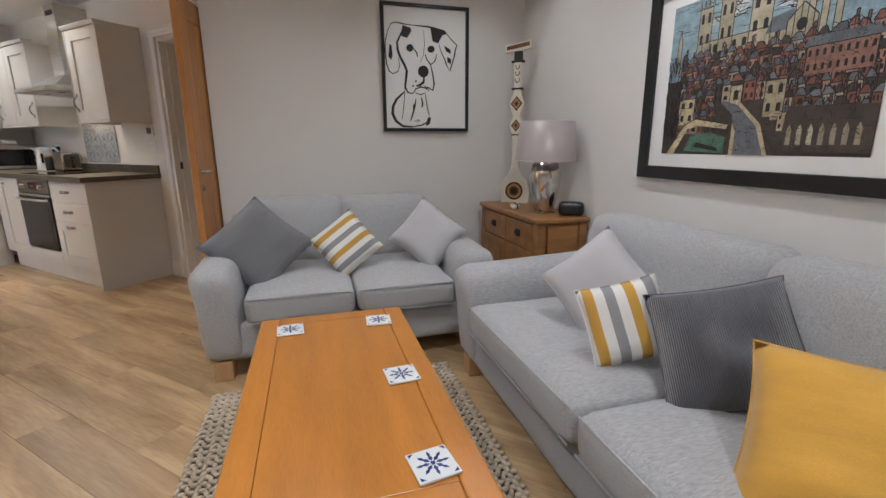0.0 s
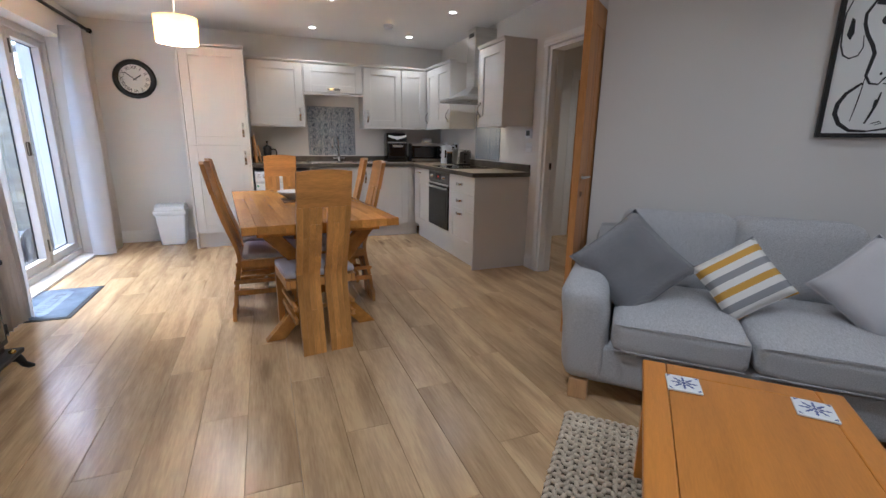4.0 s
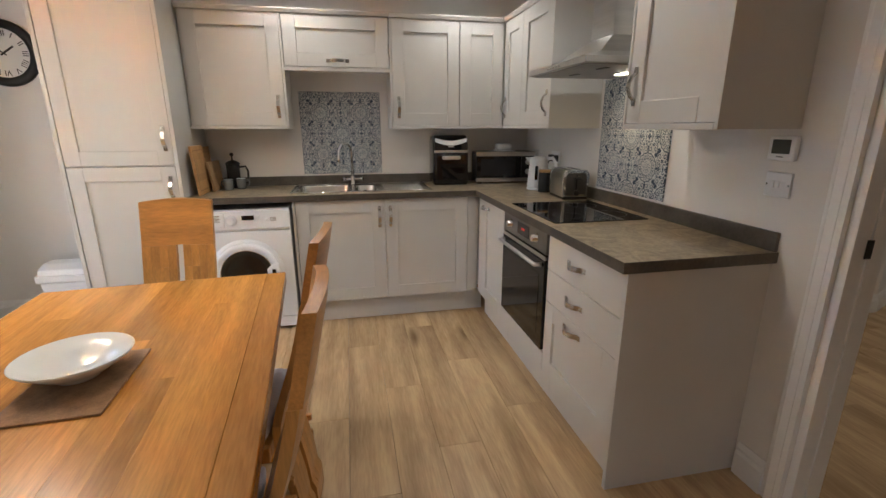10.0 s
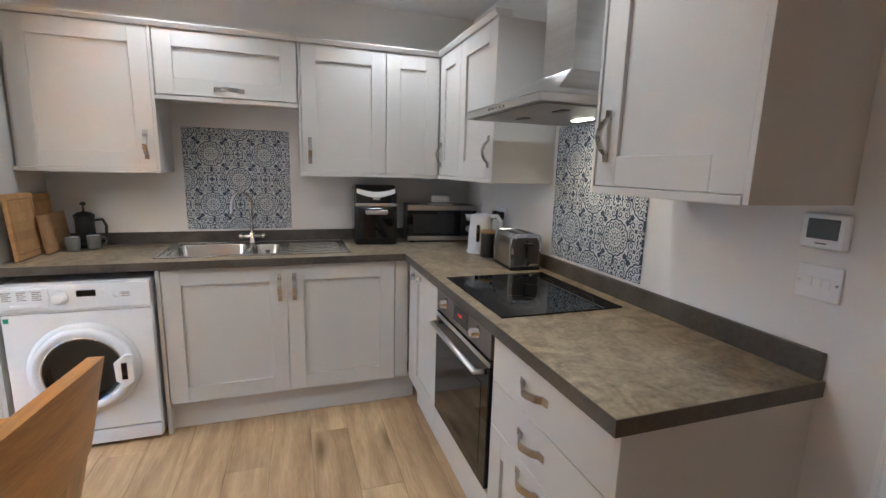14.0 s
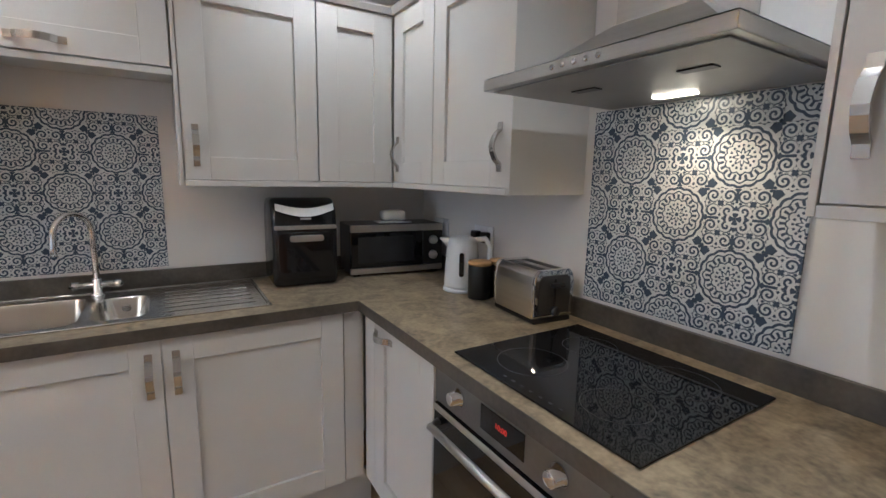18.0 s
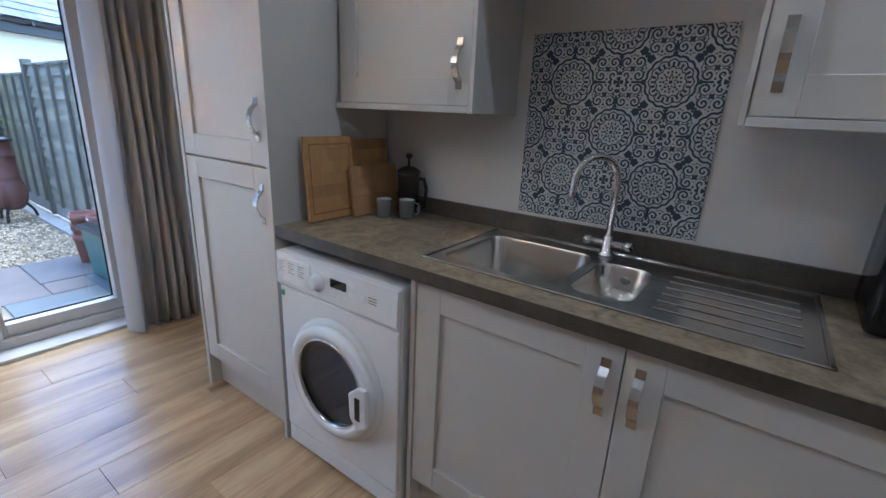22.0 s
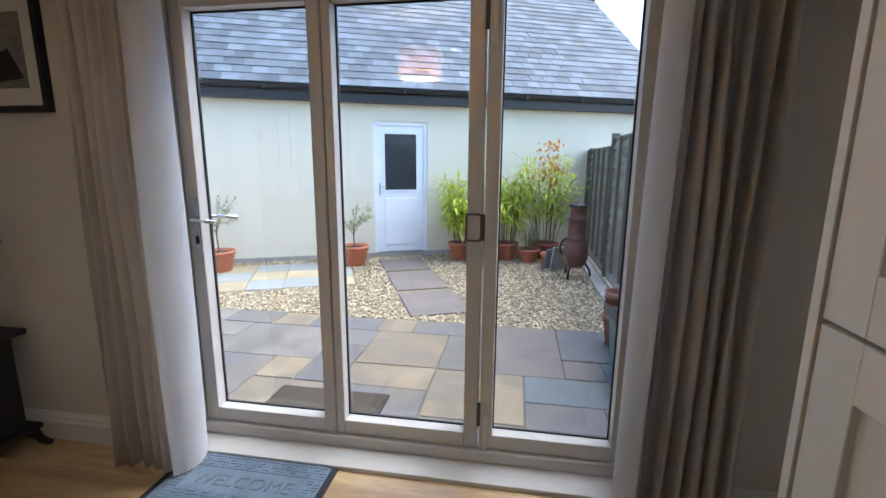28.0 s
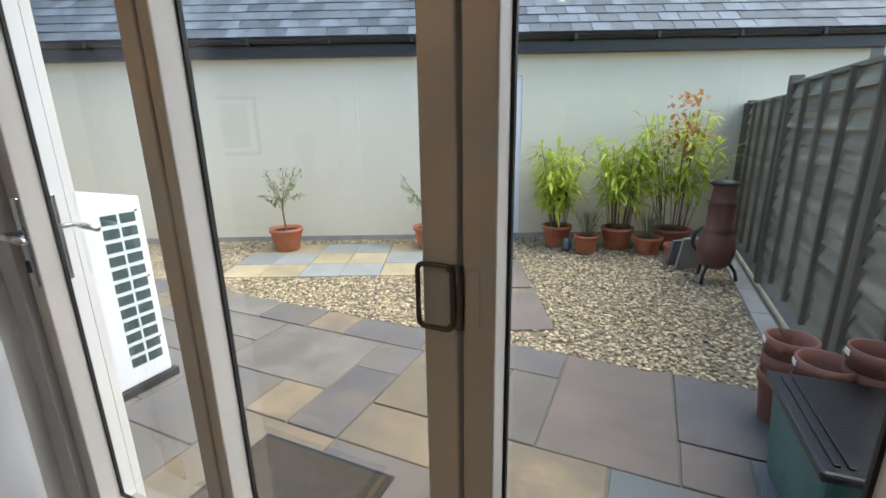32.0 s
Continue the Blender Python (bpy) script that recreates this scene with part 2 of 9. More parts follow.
M_BED = mat("gravel_bed", (0.24, 0.2, 0.14), 0.9, vary=0.5, scale=45, fine=160, bump=0.8, dist=0.01)
M_MORTAR = mat("dark_mortar", (0.17, 0.155, 0.125), 0.95, vary=0.3, scale=10, fine=80, bump=0.4)
M_TERRA = mat("terracotta", (0.42, 0.14, 0.07), 0.7, vary=0.25, scale=6, fine=70, bump=0.15, rand=0.15)
M_TERRAOLD = mat("aged_terracotta", (0.22, 0.095, 0.065), 0.75, vary=0.35, scale=6, fine=70, bump=0.2, rand=0.2)
M_CLAYDARK = mat("dark_fired_clay", (0.13, 0.05, 0.035), 0.6, vary=0.5, scale=5, fine=60, bump=0.2)
M_SOIL = mat("soil", (0.05, 0.035, 0.025), 0.95, vary=0.5, scale=20, fine=90, bump=0.6, dist=0.01)
M_LEAF = mat("bamboo_leaf", (0.6, 0.63, 0.075), 0.5, vary=0.4, scale=9, fine=60, bump=0.05, second=(0.28, 0.4, 0.035))
M_OLIVE = mat("olive_leaf", (0.27, 0.33, 0.1), 0.55, vary=0.4, scale=9, fine=60, bump=0.05, second=(0.09, 0.13, 0.05))
M_REDLEAF = mat("coppery_leaf", (0.5, 0.2, 0.07), 0.5, vary=0.4, scale=9, fine=60, bump=0.05, second=(0.3, 0.2, 0.05))
M_GRASSY = mat("grey_green_leaf", (0.13, 0.16, 0.08), 0.6, vary=0.4, scale=9, fine=60, bump=0.05)
M_DARKLEAF = mat("dark_house_leaf", (0.02, 0.06, 0.02), 0.35, vary=0.4, scale=9, fine=60, bump=0.05)
M_STEM = mat("woody_stem", (0.14, 0.1, 0.06), 0.8, vary=0.3, scale=9, fine=60, bump=0.1)
M_TEAL = mat("teal_plastic", (0.04, 0.13, 0.12), 0.4, vary=0.2, scale=5, fine=60, bump=0.05)
M_CONC = mat("concrete", (0.33, 0.32, 0.29), 0.9, vary=0.25, scale=5, fine=60, bump=0.3)
M_MATGREY = mat("blue_grey_door_mat", (0.2, 0.25, 0.33), 0.95, vary=0.3, scale=9, fine=200, bump=0.5)
M_COIR = mat("brown_coir", (0.085, 0.062, 0.038), 1.0, vary=0.5, scale=70, fine=260, bump=0.9, second=(0.035, 0.03, 0.018), dist=0.01)
M_JUTE = mat("jute_cord", (0.66, 0.56, 0.42), 0.95, vary=0.3, scale=16, fine=200, bump=0.4, rand=0.1)
M_RUGBASE = mat("rug_backing", (0.13, 0.1, 0.065), 0.95, vary=0.3, scale=12, fine=160, bump=0.4)
M_SHADE = mat("taupe_satin_shade", (0.4, 0.35, 0.34), 0.33, vary=0.08, scale=5, fine=200, bump=0.15)
M_MERCURY = mat("mercury_glass", (0.66, 0.63, 0.58), 0.12, 1.0, vary=0.35, scale=12, fine=70, bump=0.05)
M_TOTEM = mat("cream_painted_wood", (0.74, 0.69, 0.57), 0.6, vary=0.12, scale=7, fine=60, bump=0.1)
M_BROWNPAINT = mat("brown_paint", (0.13, 0.045, 0.02), 0.6, vary=0.2, scale=8, fine=60, bump=0.05)
M_OCHRE = mat("ochre_paint", (0.45, 0.24, 0.08), 0.6, vary=0.2, scale=8, fine=60, bump=0.05)
M_PAPER = mat("white_paper", (0.8, 0.8, 0.78), 0.6, vary=0.02, scale=3, fine=120, bump=0.02)
M_INK = mat("black_ink", (0.012, 0.012, 0.014), 0.5, vary=0.3, scale=9, fine=90, bump=0.02)
M_PLANK = mat("oak_laminate", (0.57, 0.4, 0.215), 0.27, vary=0.16, scale=2.4, fine=24, bump=0.12, stretch=(5, 0.45, 5), rand=0.09, second=(0.4, 0.265, 0.14))
M_TAPEBLUE = mat("blue_glaze", (0.02, 0.04, 0.2), 0.3, vary=0.2, scale=9, fine=90, bump=0.0)
M_LAMPGLOW = glow("lit_diffuser", (1, 0.9, 0.72), 3.6)
M_PENDGLOW = glow("lit_shade_fabric", (1, 0.66, 0.27), 0.1)
M_HOODGLOW = glow("lit_hood_lamp", (1, 0.8, 0.52), 2.2)
M_REDLED = glow("red_digits", (1, 0.05, 0.03), 0.012)


def worktop_material():
    m = mat("stone_laminate", (0.33, 0.265, 0.17), 0.34, vary=0.5, scale=8, fine=75, bump=0.05, second=(0.1, 0.078, 0.053))
    n = m.node_tree.nodes
    for k in n:
        if k.type == "TEX_NOISE" and k.inputs["Scale"].default_value < 10:
            k.inputs["Distortion"].default_value = 2.2
            k.inputs["Detail"].default_value = 8
    return m


def corduroy(name, colour, ribs=180.0):
    m = mat(name, colour, 0.95, vary=0.25, scale=7, fine=140, bump=0.0, sheen=0.5)
    n, ln = m.node_tree.nodes, m.node_tree.links
    tc = n.new("ShaderNodeTexCoord")
    w = n.new("ShaderNodeTexWave")
    w.inputs["Scale"].default_value, w.inputs["Distortion"].default_value = ribs / 6.28, 1.0
    w.inputs["Detail Scale"].default_value = 0.3
    ln.new(tc.outputs["Object"], w.inputs[0])
    bp = n.new("ShaderNodeBump")
    bp.inputs["Strength"].default_value, bp.inputs["Distance"].default_value = 0.9, 0.004
    ln.new(w.outputs["Fac"], bp.inputs["Height"])
    ln.new(bp.outputs[0], n["Principled BSDF"].inputs["Normal"])
    return m


def striped(name):
    """Broad mustard, white and grey stripes along the cushion."""
    m = mat(name, (0.7, 0.7, 0.68), 0.95, vary=0.05, scale=9, fine=240, bump=0.3)
    n, ln = m.node_tree.nodes, m.node_tree.links
    tc = n.new("ShaderNodeTexCoord")
    sp = n.new("ShaderNodeSeparateXYZ")
    ln.new(tc.outputs["Object"], sp.inputs[0])
    sc = n.new("ShaderNodeMath")
    sc.operation = "MULTIPLY_ADD"
    sc.inputs[1].default_value, sc.inputs[2].default_value = 7.6, 10.12
    fr = n.new("ShaderNodeMath")
    fr.operation = "FRACT"
    ln.new(sp.outputs[0], sc.inputs[0])
    ln.new(sc.outputs[0], fr.inputs[0])
    r = n.new("ShaderNodeValToRGB")
    r.color_ramp.interpolation = "CONSTANT"
    cols = [(0.0, (0.72, 0.7, 0.66)), (0.25, (0.52, 0.3, 0.055)), (0.5, (0.72, 0.7, 0.66)), (0.75, (0.27, 0.27, 0.28))]
    e = r.color_ramp.elements
    e[0].position, e[0].color = 0.0, (*cols[0][1], 1)
    e[1].position, e[1].color = 0.25, (*cols[1][1], 1)
    for p, c in cols[2:]:
        k = e.new(p)
        k.color = (*c, 1)
    ln.new(fr.outputs[0], r.inputs[0])
    ln.new(r.outputs[0], n["Principled BSDF"].inputs["Base Color"])
    return m


def patterned_tile(name, axis, middle):
    """Grey-blue printed encaustic pattern: rosettes of 0.15 m in turn with scrolls, centred on the panel."""
    m = bpy.data.materials.new(name)
    m.use_nodes = True
    t = m.node_tree
    n, ln = t.nodes, t.links
    b = n["Principled BSDF"]
    b.inputs["Roughness"].default_value = 0.25

    def math_(op, a, c=None, d=None):
        k = n.new("ShaderNodeMath")
        k.operation = op
        for i, v in enumerate((a, c, d)):
            if v is None:
                continue
            if isinstance(v, (int, float)):
                k.inputs[i].default_value = v
            else:
                ln.new(v, k.inputs[i])
        return k.outputs[0]

    tc = n.new("ShaderNodeTexCoord")
    sp = n.new("ShaderNodeSeparateXYZ")
    ln.new(tc.outputs["Object"], sp.inputs[0])
    us = math_("DIVIDE", math_("SUBTRACT", sp.outputs[axis], middle), 0.1505)
    vs = math_("DIVIDE", math_("SUBTRACT", sp.outputs[2], 1.3165), 0.1522)
    iu, iv = math_("FLOOR", math_("ADD", us, 0.5)), math_("FLOOR", math_("ADD", vs, 0.5))
    fu, fv = math_("SUBTRACT", us, iu), math_("SUBTRACT", vs, iv)
    rad = math_("SQRT", math_("ADD", math_("MULTIPLY", fu, fu), math_("MULTIPLY", fv, fv)))
    ang = math_("ARCTAN2", fv, fu)

    def cos_(k):
        return math_("COSINE", math_("MULTIPLY", ang, float(k)))

    def line(at, width, wave=None, deep=0.0):
        r = math_("SUBTRACT", rad, at)
        if wave is not None:
            r = math_("SUBTRACT", r, math_("MULTIPLY", wave, deep))
        return math_("LESS_THAN", math_("ABSOLUTE", r), width)

    def union(*parts_):
        out = parts_[0]
        for p in parts_[1:]:
            out = math_("MAXIMUM", out, p)
        return out

    def both(a, c):
        return math_("MULTIPLY", a, c)

    # rosette: boss, petals, beads, scalloped rings and a lobed rim
    rosette = union(math_("LESS_THAN", rad, 0.035), line(0.105, 0.02, cos_(8), 0.032),
                    both(line(0.185, 0.02), math_("GREATER_THAN", cos_(16), 0.0)),
                    line(0.245, 0.013, math_("ABSOLUTE", cos_(6)), 0.035),
                    both(line(0.325, 0.04), math_("GREATER_THAN", cos_(24), 0.0)),
                    line(0.395, 0.013, cos_(12), 0.018), line(0.455, 0.022, math_("ABSOLUTE", cos_(8)), 0.025),
                    both(math_("GREATER_THAN", rad, 0.54), math_("GREATER_THAN", cos_(16), -0.4)))
    # scrolls curled in the four quarters round a four-petalled flower
    qu = math_("SUBTRACT", math_("ABSOLUTE", math_("SUBTRACT", math_("ABSOLUTE", fu), 0.25)), 0.125)
    qv = math_("SUBTRACT", math_("ABSOLUTE", math_("SUBTRACT", math_("ABSOLUTE", fv), 0.25)), 0.125)
    qr = math_("SQRT", math_("ADD", math_("MULTIPLY", qu, qu), math_("MULTIPLY", qv, qv)))
    qa = math_("ARCTAN2", qv, qu)
    curl = both(math_("GREATER_THAN", math_("SINE", math_("ADD", math_("MULTIPLY", qr, 82.0), qa)), 0.05), math_("LESS_THAN", qr, 0.115))
    petals = math_("LESS_THAN", rad, math_("MULTIPLY", math_("ABSOLUTE", cos_(2)), 0.2))
    vein = math_("GREATER_THAN", math_("ABSOLUTE", math_("SUBTRACT", rad, 0.12)), 0.02)
    bar = both(math_("LESS_THAN", math_("MINIMUM", math_("ABSOLUTE", fu), math_("ABSOLUTE", fv)), 0.022), math_("GREATER_THAN", rad, 0.26))
    leafy = both(math_("GREATER_THAN", qr, 0.122), math_("GREATER_THAN", math_("SINE", math_("MULTIPLY", qa, 10.0)), -0.2))
    scroll = union(both(curl, math_("GREATER_THAN", rad, 0.14)), both(petals, vein), bar, both(leafy, math_("GREATER_THAN", rad, 0.2)))
    # the two alternate
    par = math_("ABSOLUTE", math_("SUBTRACT", math_("FRACT", math_("ADD", math_("MULTIPLY", math_("ADD", iu, iv), 0.5), 0.25)), 0.25))
    odd = math_("GREATER_THAN", par, 0.25)
    dark = math_("ADD", both(rosette, math_("SUBTRACT", 1.0, odd)), both(scroll, odd))
    fac = math_("SUBTRACT", 1.0, dark)
    noi = n.new("ShaderNodeTexNoise")
    noi.inputs["Scale"].default_value = 40
    ln.new(tc.outputs["Object"], noi.inputs[0])
    soft = math_("MULTIPLY", fac, math_("ADD", math_("MULTIPLY", noi.outputs[0], 0.5), 0.72))
    mx = n.new("ShaderNodeMix")
    mx.data_type = "RGBA"
    mx.inputs[6].default_value = (0.06, 0.083, 0.125, 1)
    mx.inputs[7].default_value = (0.6, 0.63, 0.64, 1)
    ln.new(soft, mx.inputs[0])
    ln.new(mx.outputs[2], b.inputs["Base Color"])
    return m


def knotty(m, colour, scale=1.1):
    """Dark knots, a few to a board, with streaks running from them along the grain."""
    n, ln = m.node_tree.nodes, m.node_tree.links
    b = n["Principled BSDF"]
    vor = n.new("ShaderNodeTexVoronoi")
    vor.inputs["Scale"].default_value = scale
    big = [k for k in n if k.type == "TEX_NOISE"][0]
    src = big.inputs[0].links[0].from_socket
    flat = n.new("ShaderNodeVectorMath")
    flat.operation = "MULTIPLY"
    flat.inputs[1].default_value = (0.62, 1.6, 0.0)
    ln.new(src, flat.inputs[0])
    ln.new(flat.outputs[0], vor.inputs["Vector"])
    mr = n.new("ShaderNodeMapRange")
    mr.inputs[1].default_value, mr.inputs[2].default_value = 0.03, 0.15
    mr.inputs[3].default_value, mr.inputs[4].default_value = 0.75, 0.0
    ln.new(vor.outputs["Distance"], mr.inputs[0])
    mx = n.new("ShaderNodeMix")
    mx.data_type = "RGBA"
    mx.inputs[7].default_value = (*colour, 1)
    ln.new(b.inputs["Base Color"].links[0].from_socket, mx.inputs[6])
    ln.new(mr.outputs[0], mx.inputs[0])
    ln.new(mx.outputs[2], b.inputs["Base Color"])


def smudged(m, colour, freq=(0.8, 1.7, 0.0), lo=0.5, hi=0.68, most=0.85):
    """Broad darker clouds drawn out along the grain."""
    n, ln = m.node_tree.nodes, m.node_tree.links
    b = n["Principled BSDF"]
    src = [k for k in n if k.type == "TEX_NOISE"][0].inputs[0].links[0].from_socket
    flat = n.new("ShaderNodeVectorMath")
    flat.operation = "MULTIPLY"
    flat.inputs[1].default_value = freq
    ln.new(src, flat.inputs[0])
    no = n.new("ShaderNodeTexNoise")
    no.inputs["Scale"].default_value, no.inputs["Detail"].default_value, no.inputs["Distortion"].default_value = 1.9, 5, 0.6
    ln.new(flat.outputs[0], no.inputs[0])
    mr = n.new("ShaderNodeMapRange")
    mr.inputs[1].default_value, mr.inputs[2].default_value, mr.inputs[4].default_value = lo, hi, most
    ln.new(no.outputs[0], mr.inputs[0])
    mx = n.new("ShaderNodeMix")
    mx.data_type = "RGBA"
    mx.inputs[7].default_value = (*colour, 1)
    ln.new(b.inputs["Base Color"].links[0].from_socket, mx.inputs[6])
    ln.new(mr.outputs[0], mx.inputs[0])
    ln.new(mx.outputs[2], b.inputs["Base Color"])


smudged(M_PLANK, (0.22, 0.125, 0.058), (0.75, 1.0, 0.0), 0.48, 0.74, 0.62)
for cloth, share in ((M_CURTAIN, 0.22), (M_LINING, 0.4), (M_LEAF, 0.4), (M_REDLEAF, 0.4), (M_OLIVE, 0.3), (M_PENDGLOW, 0.5)):
    translucent(cloth, share)
knotty(M_PLANK, (0.13, 0.07, 0.033))
for node in M_PLANK.node_tree.nodes:
    if node.type == "VALTORGB":
        node.color_ramp.elements[0].position, node.color_ramp.elements[1].position = 0.34, 0.6
M_WORKTOP = worktop_material()
M_CORD = corduroy("grey_corduroy", (0.2, 0.2, 0.215), 420.0)
M_CORDDARK = corduroy("charcoal_corduroy", (0.085, 0.085, 0.095), 330.0)
M_STRIPE = striped("striped_cotton")
M_TILEX = patterned_tile("patterned_tile_sink", 0, 1.6)
M_TILEY = patterned_tile("patterned_tile_hob", 1, 5.4025)

# ---------- mesh helpers ----------


def part(name, bm, material, parent=None, label="", smooth=False):
    """Links a bmesh as one mesh object, under a thing or a part."""
    me = bpy.data.meshes.new(name)
    bmesh.ops.recalc_face_normals(bm, faces=bm.faces)
    bm.to_mesh(me)
    bm.free()
    if smooth:
        for p in me.polygons:
            p.use_smooth = True
    me.materials.append(material)
    ob = new(name, me)
    ob.parent = parent
    if label:
        ob["label"] = label
    return ob


def shared(name, me, m, parent):
    """A piece on mesh data that its like pieces share."""
    ob = new(name, me)
    ob.parent = parent
    ob.matrix_local = m
    return ob


def thing(name, m, label, category, group="", kind=""):
    ob = new(name)
    ob.matrix_world = m
    ob.empty_display_size = 0.05
    return tagged(ob, label, category, group, kind)


def structure(name, bm, material, label="", smooth=False):
    return tagged(part(name, bm, material, None, "", smooth), label, "", "", "structure")


def bevelled(bm, w, seg=2):
    if w:
        bmesh.ops.bevel(bm, geom=bm.edges[:], offset=w, segments=seg, affect="EDGES", profile=0.5)
    return bm


def box(x0, x1, y0, y1, z0, z1, w=0.0, seg=2, bm=None):
    own = bmesh.new()
    bmesh.ops.create_cube(own, size=1)
    for v in own.verts:
        v.co = Vector(((x0 + x1) / 2 + v.co.x * (x1 - x0), (y0 + y1) / 2 + v.co.y * (y1 - y0), (z0 + z1) / 2 + v.co.z * (z1 - z0)))
    bevelled(own, w, seg)
    return join(bm, own)


def join(bm, own):
    if bm is None:
        return own
    me = bpy.data.meshes.new("tmp")
    own.to_mesh(me)
    own.free()
    bm.from_mesh(me)
    bpy.data.meshes.remove(me)
    return bm


def prism(points, z0, z1, w=0.0, axis="z", bm=None, seg=2):
    """A polygon pushed along an axis."""
    own = bmesh.new()

    def at(p, h):
        return {"z": (p[0], p[1], h), "x": (h, p[0], p[1]), "y": (p[0], h, p[1])}[axis]

    a = [own.verts.new(at(p, z0)) for p in points]
    c = [own.verts.new(at(p, z1)) for p in points]
    own.faces.new(a)
    own.faces.new(c)
    for i in range(len(points)):
        j = (i + 1) % len(points)
        own.faces.new((a[i], a[j], c[j], c[i]))
    bmesh.ops.recalc_face_normals(own, faces=own.faces)
    bevelled(own, w, seg)
    return join(bm, own)


def lathe(profile, seg=28, bm=None, cap=True, centre=(0, 0, 0)):
    """A profile of (radius, height) turned about z."""
    own = bmesh.new()
    rings = []
    for r, h in profile:
        rings.append([own.verts.new((centre[0] + r * math.cos(k * math.tau / seg), centre[1] + r * math.sin(k * math.tau / seg), centre[2] + h)) for k in range(seg)])
    for a, c in zip(rings, rings[1:]):
        for k in range(seg):
            j = (k + 1) % seg
            own.faces.new((a[k], a[j], c[j], c[k]))
    if cap:
        own.faces.new(rings[0])
        own.faces.new(rings[-1])
    return join(bm, own)


def tube(points, r, seg=10, bm=None, radii=None, closed=False):
    """A round bar along points."""
    own = bmesh.new()
    pts = [Vector(p) for p in points]
    rings = []
    side = None
    for i, p in enumerate(pts):
        d = (pts[min(i + 1, len(pts) - 1)] - pts[max(i - 1, 0)]).normalized()
        if side is None:
            side = d.orthogonal().normalized()
        side = (side - d * side.dot(d)).normalized()
        up = d.cross(side)
        rr = radii[i] if radii else r
        rings.append([own.verts.new(p + (side * math.cos(k * math.tau / seg) + up * math.sin(k * math.tau / seg)) * rr) for k in range(seg)])
    for a, c in zip(rings, rings[1:]):
        for k in range(seg):
            j = (k + 1) % seg
            own.faces.new((a[k], a[j], c[j], c[k]))
    own.faces.new(rings[0])
    own.faces.new(rings[-1])
    return join(bm, own)


def rounded(x0, x1, y0, y1, r, seg=5):
    """The outline of a rectangle with round corners."""
    out = []
    for cx, cy, a in ((x1 - r, y1 - r, 0), (x0 + r, y1 - r, 90), (x0 + r, y0 + r, 180), (x1 - r, y0 + r, 270)):
        for k in range(seg + 1):
            q = radians(a + 90 * k / seg)
            out.append((cx + r * math.cos(q), cy + r * math.sin(q)))
    return out


def moved(bm, m):
    bmesh.ops.transform(bm, matrix=m, verts=bm.verts)
    return bm


def words(text, size, m, material, parent, name="lettering", depth=0.0006):
    """Flat letters in the built-in font, as a mesh."""
    cu = bpy.data.curves.new(name, "FONT")
    cu.body, cu.size, cu.extrude = text, size, depth
    cu.align_x, cu.align_y = "CENTER", "CENTER"
    tmp = bpy.data.objects.new(name, cu)
    scene.collection.objects.link(tmp)
    me = bpy.data.meshes.new_from_object(tmp.evaluated_get(bpy.context.evaluated_depsgraph_get()))
    bpy.data.objects.remove(tmp)
    me.materials.append(material)
    ob = new(name, me)
    ob.parent = parent
    ob.matrix_local = m
    return ob

# ---------- the shell ----------
YW, XW, XP = 6.86, 3.125, -0.95          # sink wall, hob wall, patio wall: inner faces
R45 = pose(0, 0, 0, 0, 0, -45)           # the sitting end is turned by 45 degrees: x along the dog wall, y away from the room
DOGN, YORKU = 4.14, 1.93


def turned(u, n, z=0.0, rz=0.0):
    return R45 @ pose(u, n, z, 0, 0, rz)


def plan(u, n):
    p = R45 @ Vector((u, n, 0))
    return (p.x, p.y)


ground = structure("ground", prism([(-60, -60), (-1.3, -60), (-1.3, 60), (-60, 60)], -0.6, -0.215), M_MORTAR, "bare earth under the paved garden")
sub = structure("subfloor", box(-1.3, 7.1, -2.5, 6.86, -0.3, -0.012), M_CONC, "concrete slab under the floorboards")
structure("ceiling", box(-1.3, 7.1, -2.5, 7.1, CEIL, CEIL + 0.2), M_CEIL, "smooth white painted ceiling")
structure("wall_north", box(-1.3, 7.1, YW, YW + 0.25, -0.3, CEIL), M_WALL, "pale greige painted kitchen wall")
# hob wall with the hall doorway
DY0, DY1, DZ = 3.46, 4.27, 2.02
hob = box(XW, XW + 0.13, DY1, YW, -0.02, CEIL)
box(XW, XW + 0.13, 2.74, DY0, -0.02, CEIL, bm=hob)
box(XW, XW + 0.13, DY0, DY1, DZ, CEIL, bm=hob)
structure("wall_east", hob, M_WALL, "pale greige painted wall with the hall doorway")
structure("wall_dog_picture", moved(box(-0.27, YORKU + 0.13, DOGN, DOGN + 0.13, -0.02, CEIL), R45), M_WALL, "pale greige painted sitting room wall")
structure("wall_city_picture", moved(box(YORKU, YORKU + 0.13, -1.35, DOGN, -0.02, CEIL), R45), M_WALL, "pale grey painted sitting room wall")
structure("wall_south", box(-0.95, 0.6, -2.5, -2.3, -0.02, CEIL), M_WALL, "pale greige painted wall")
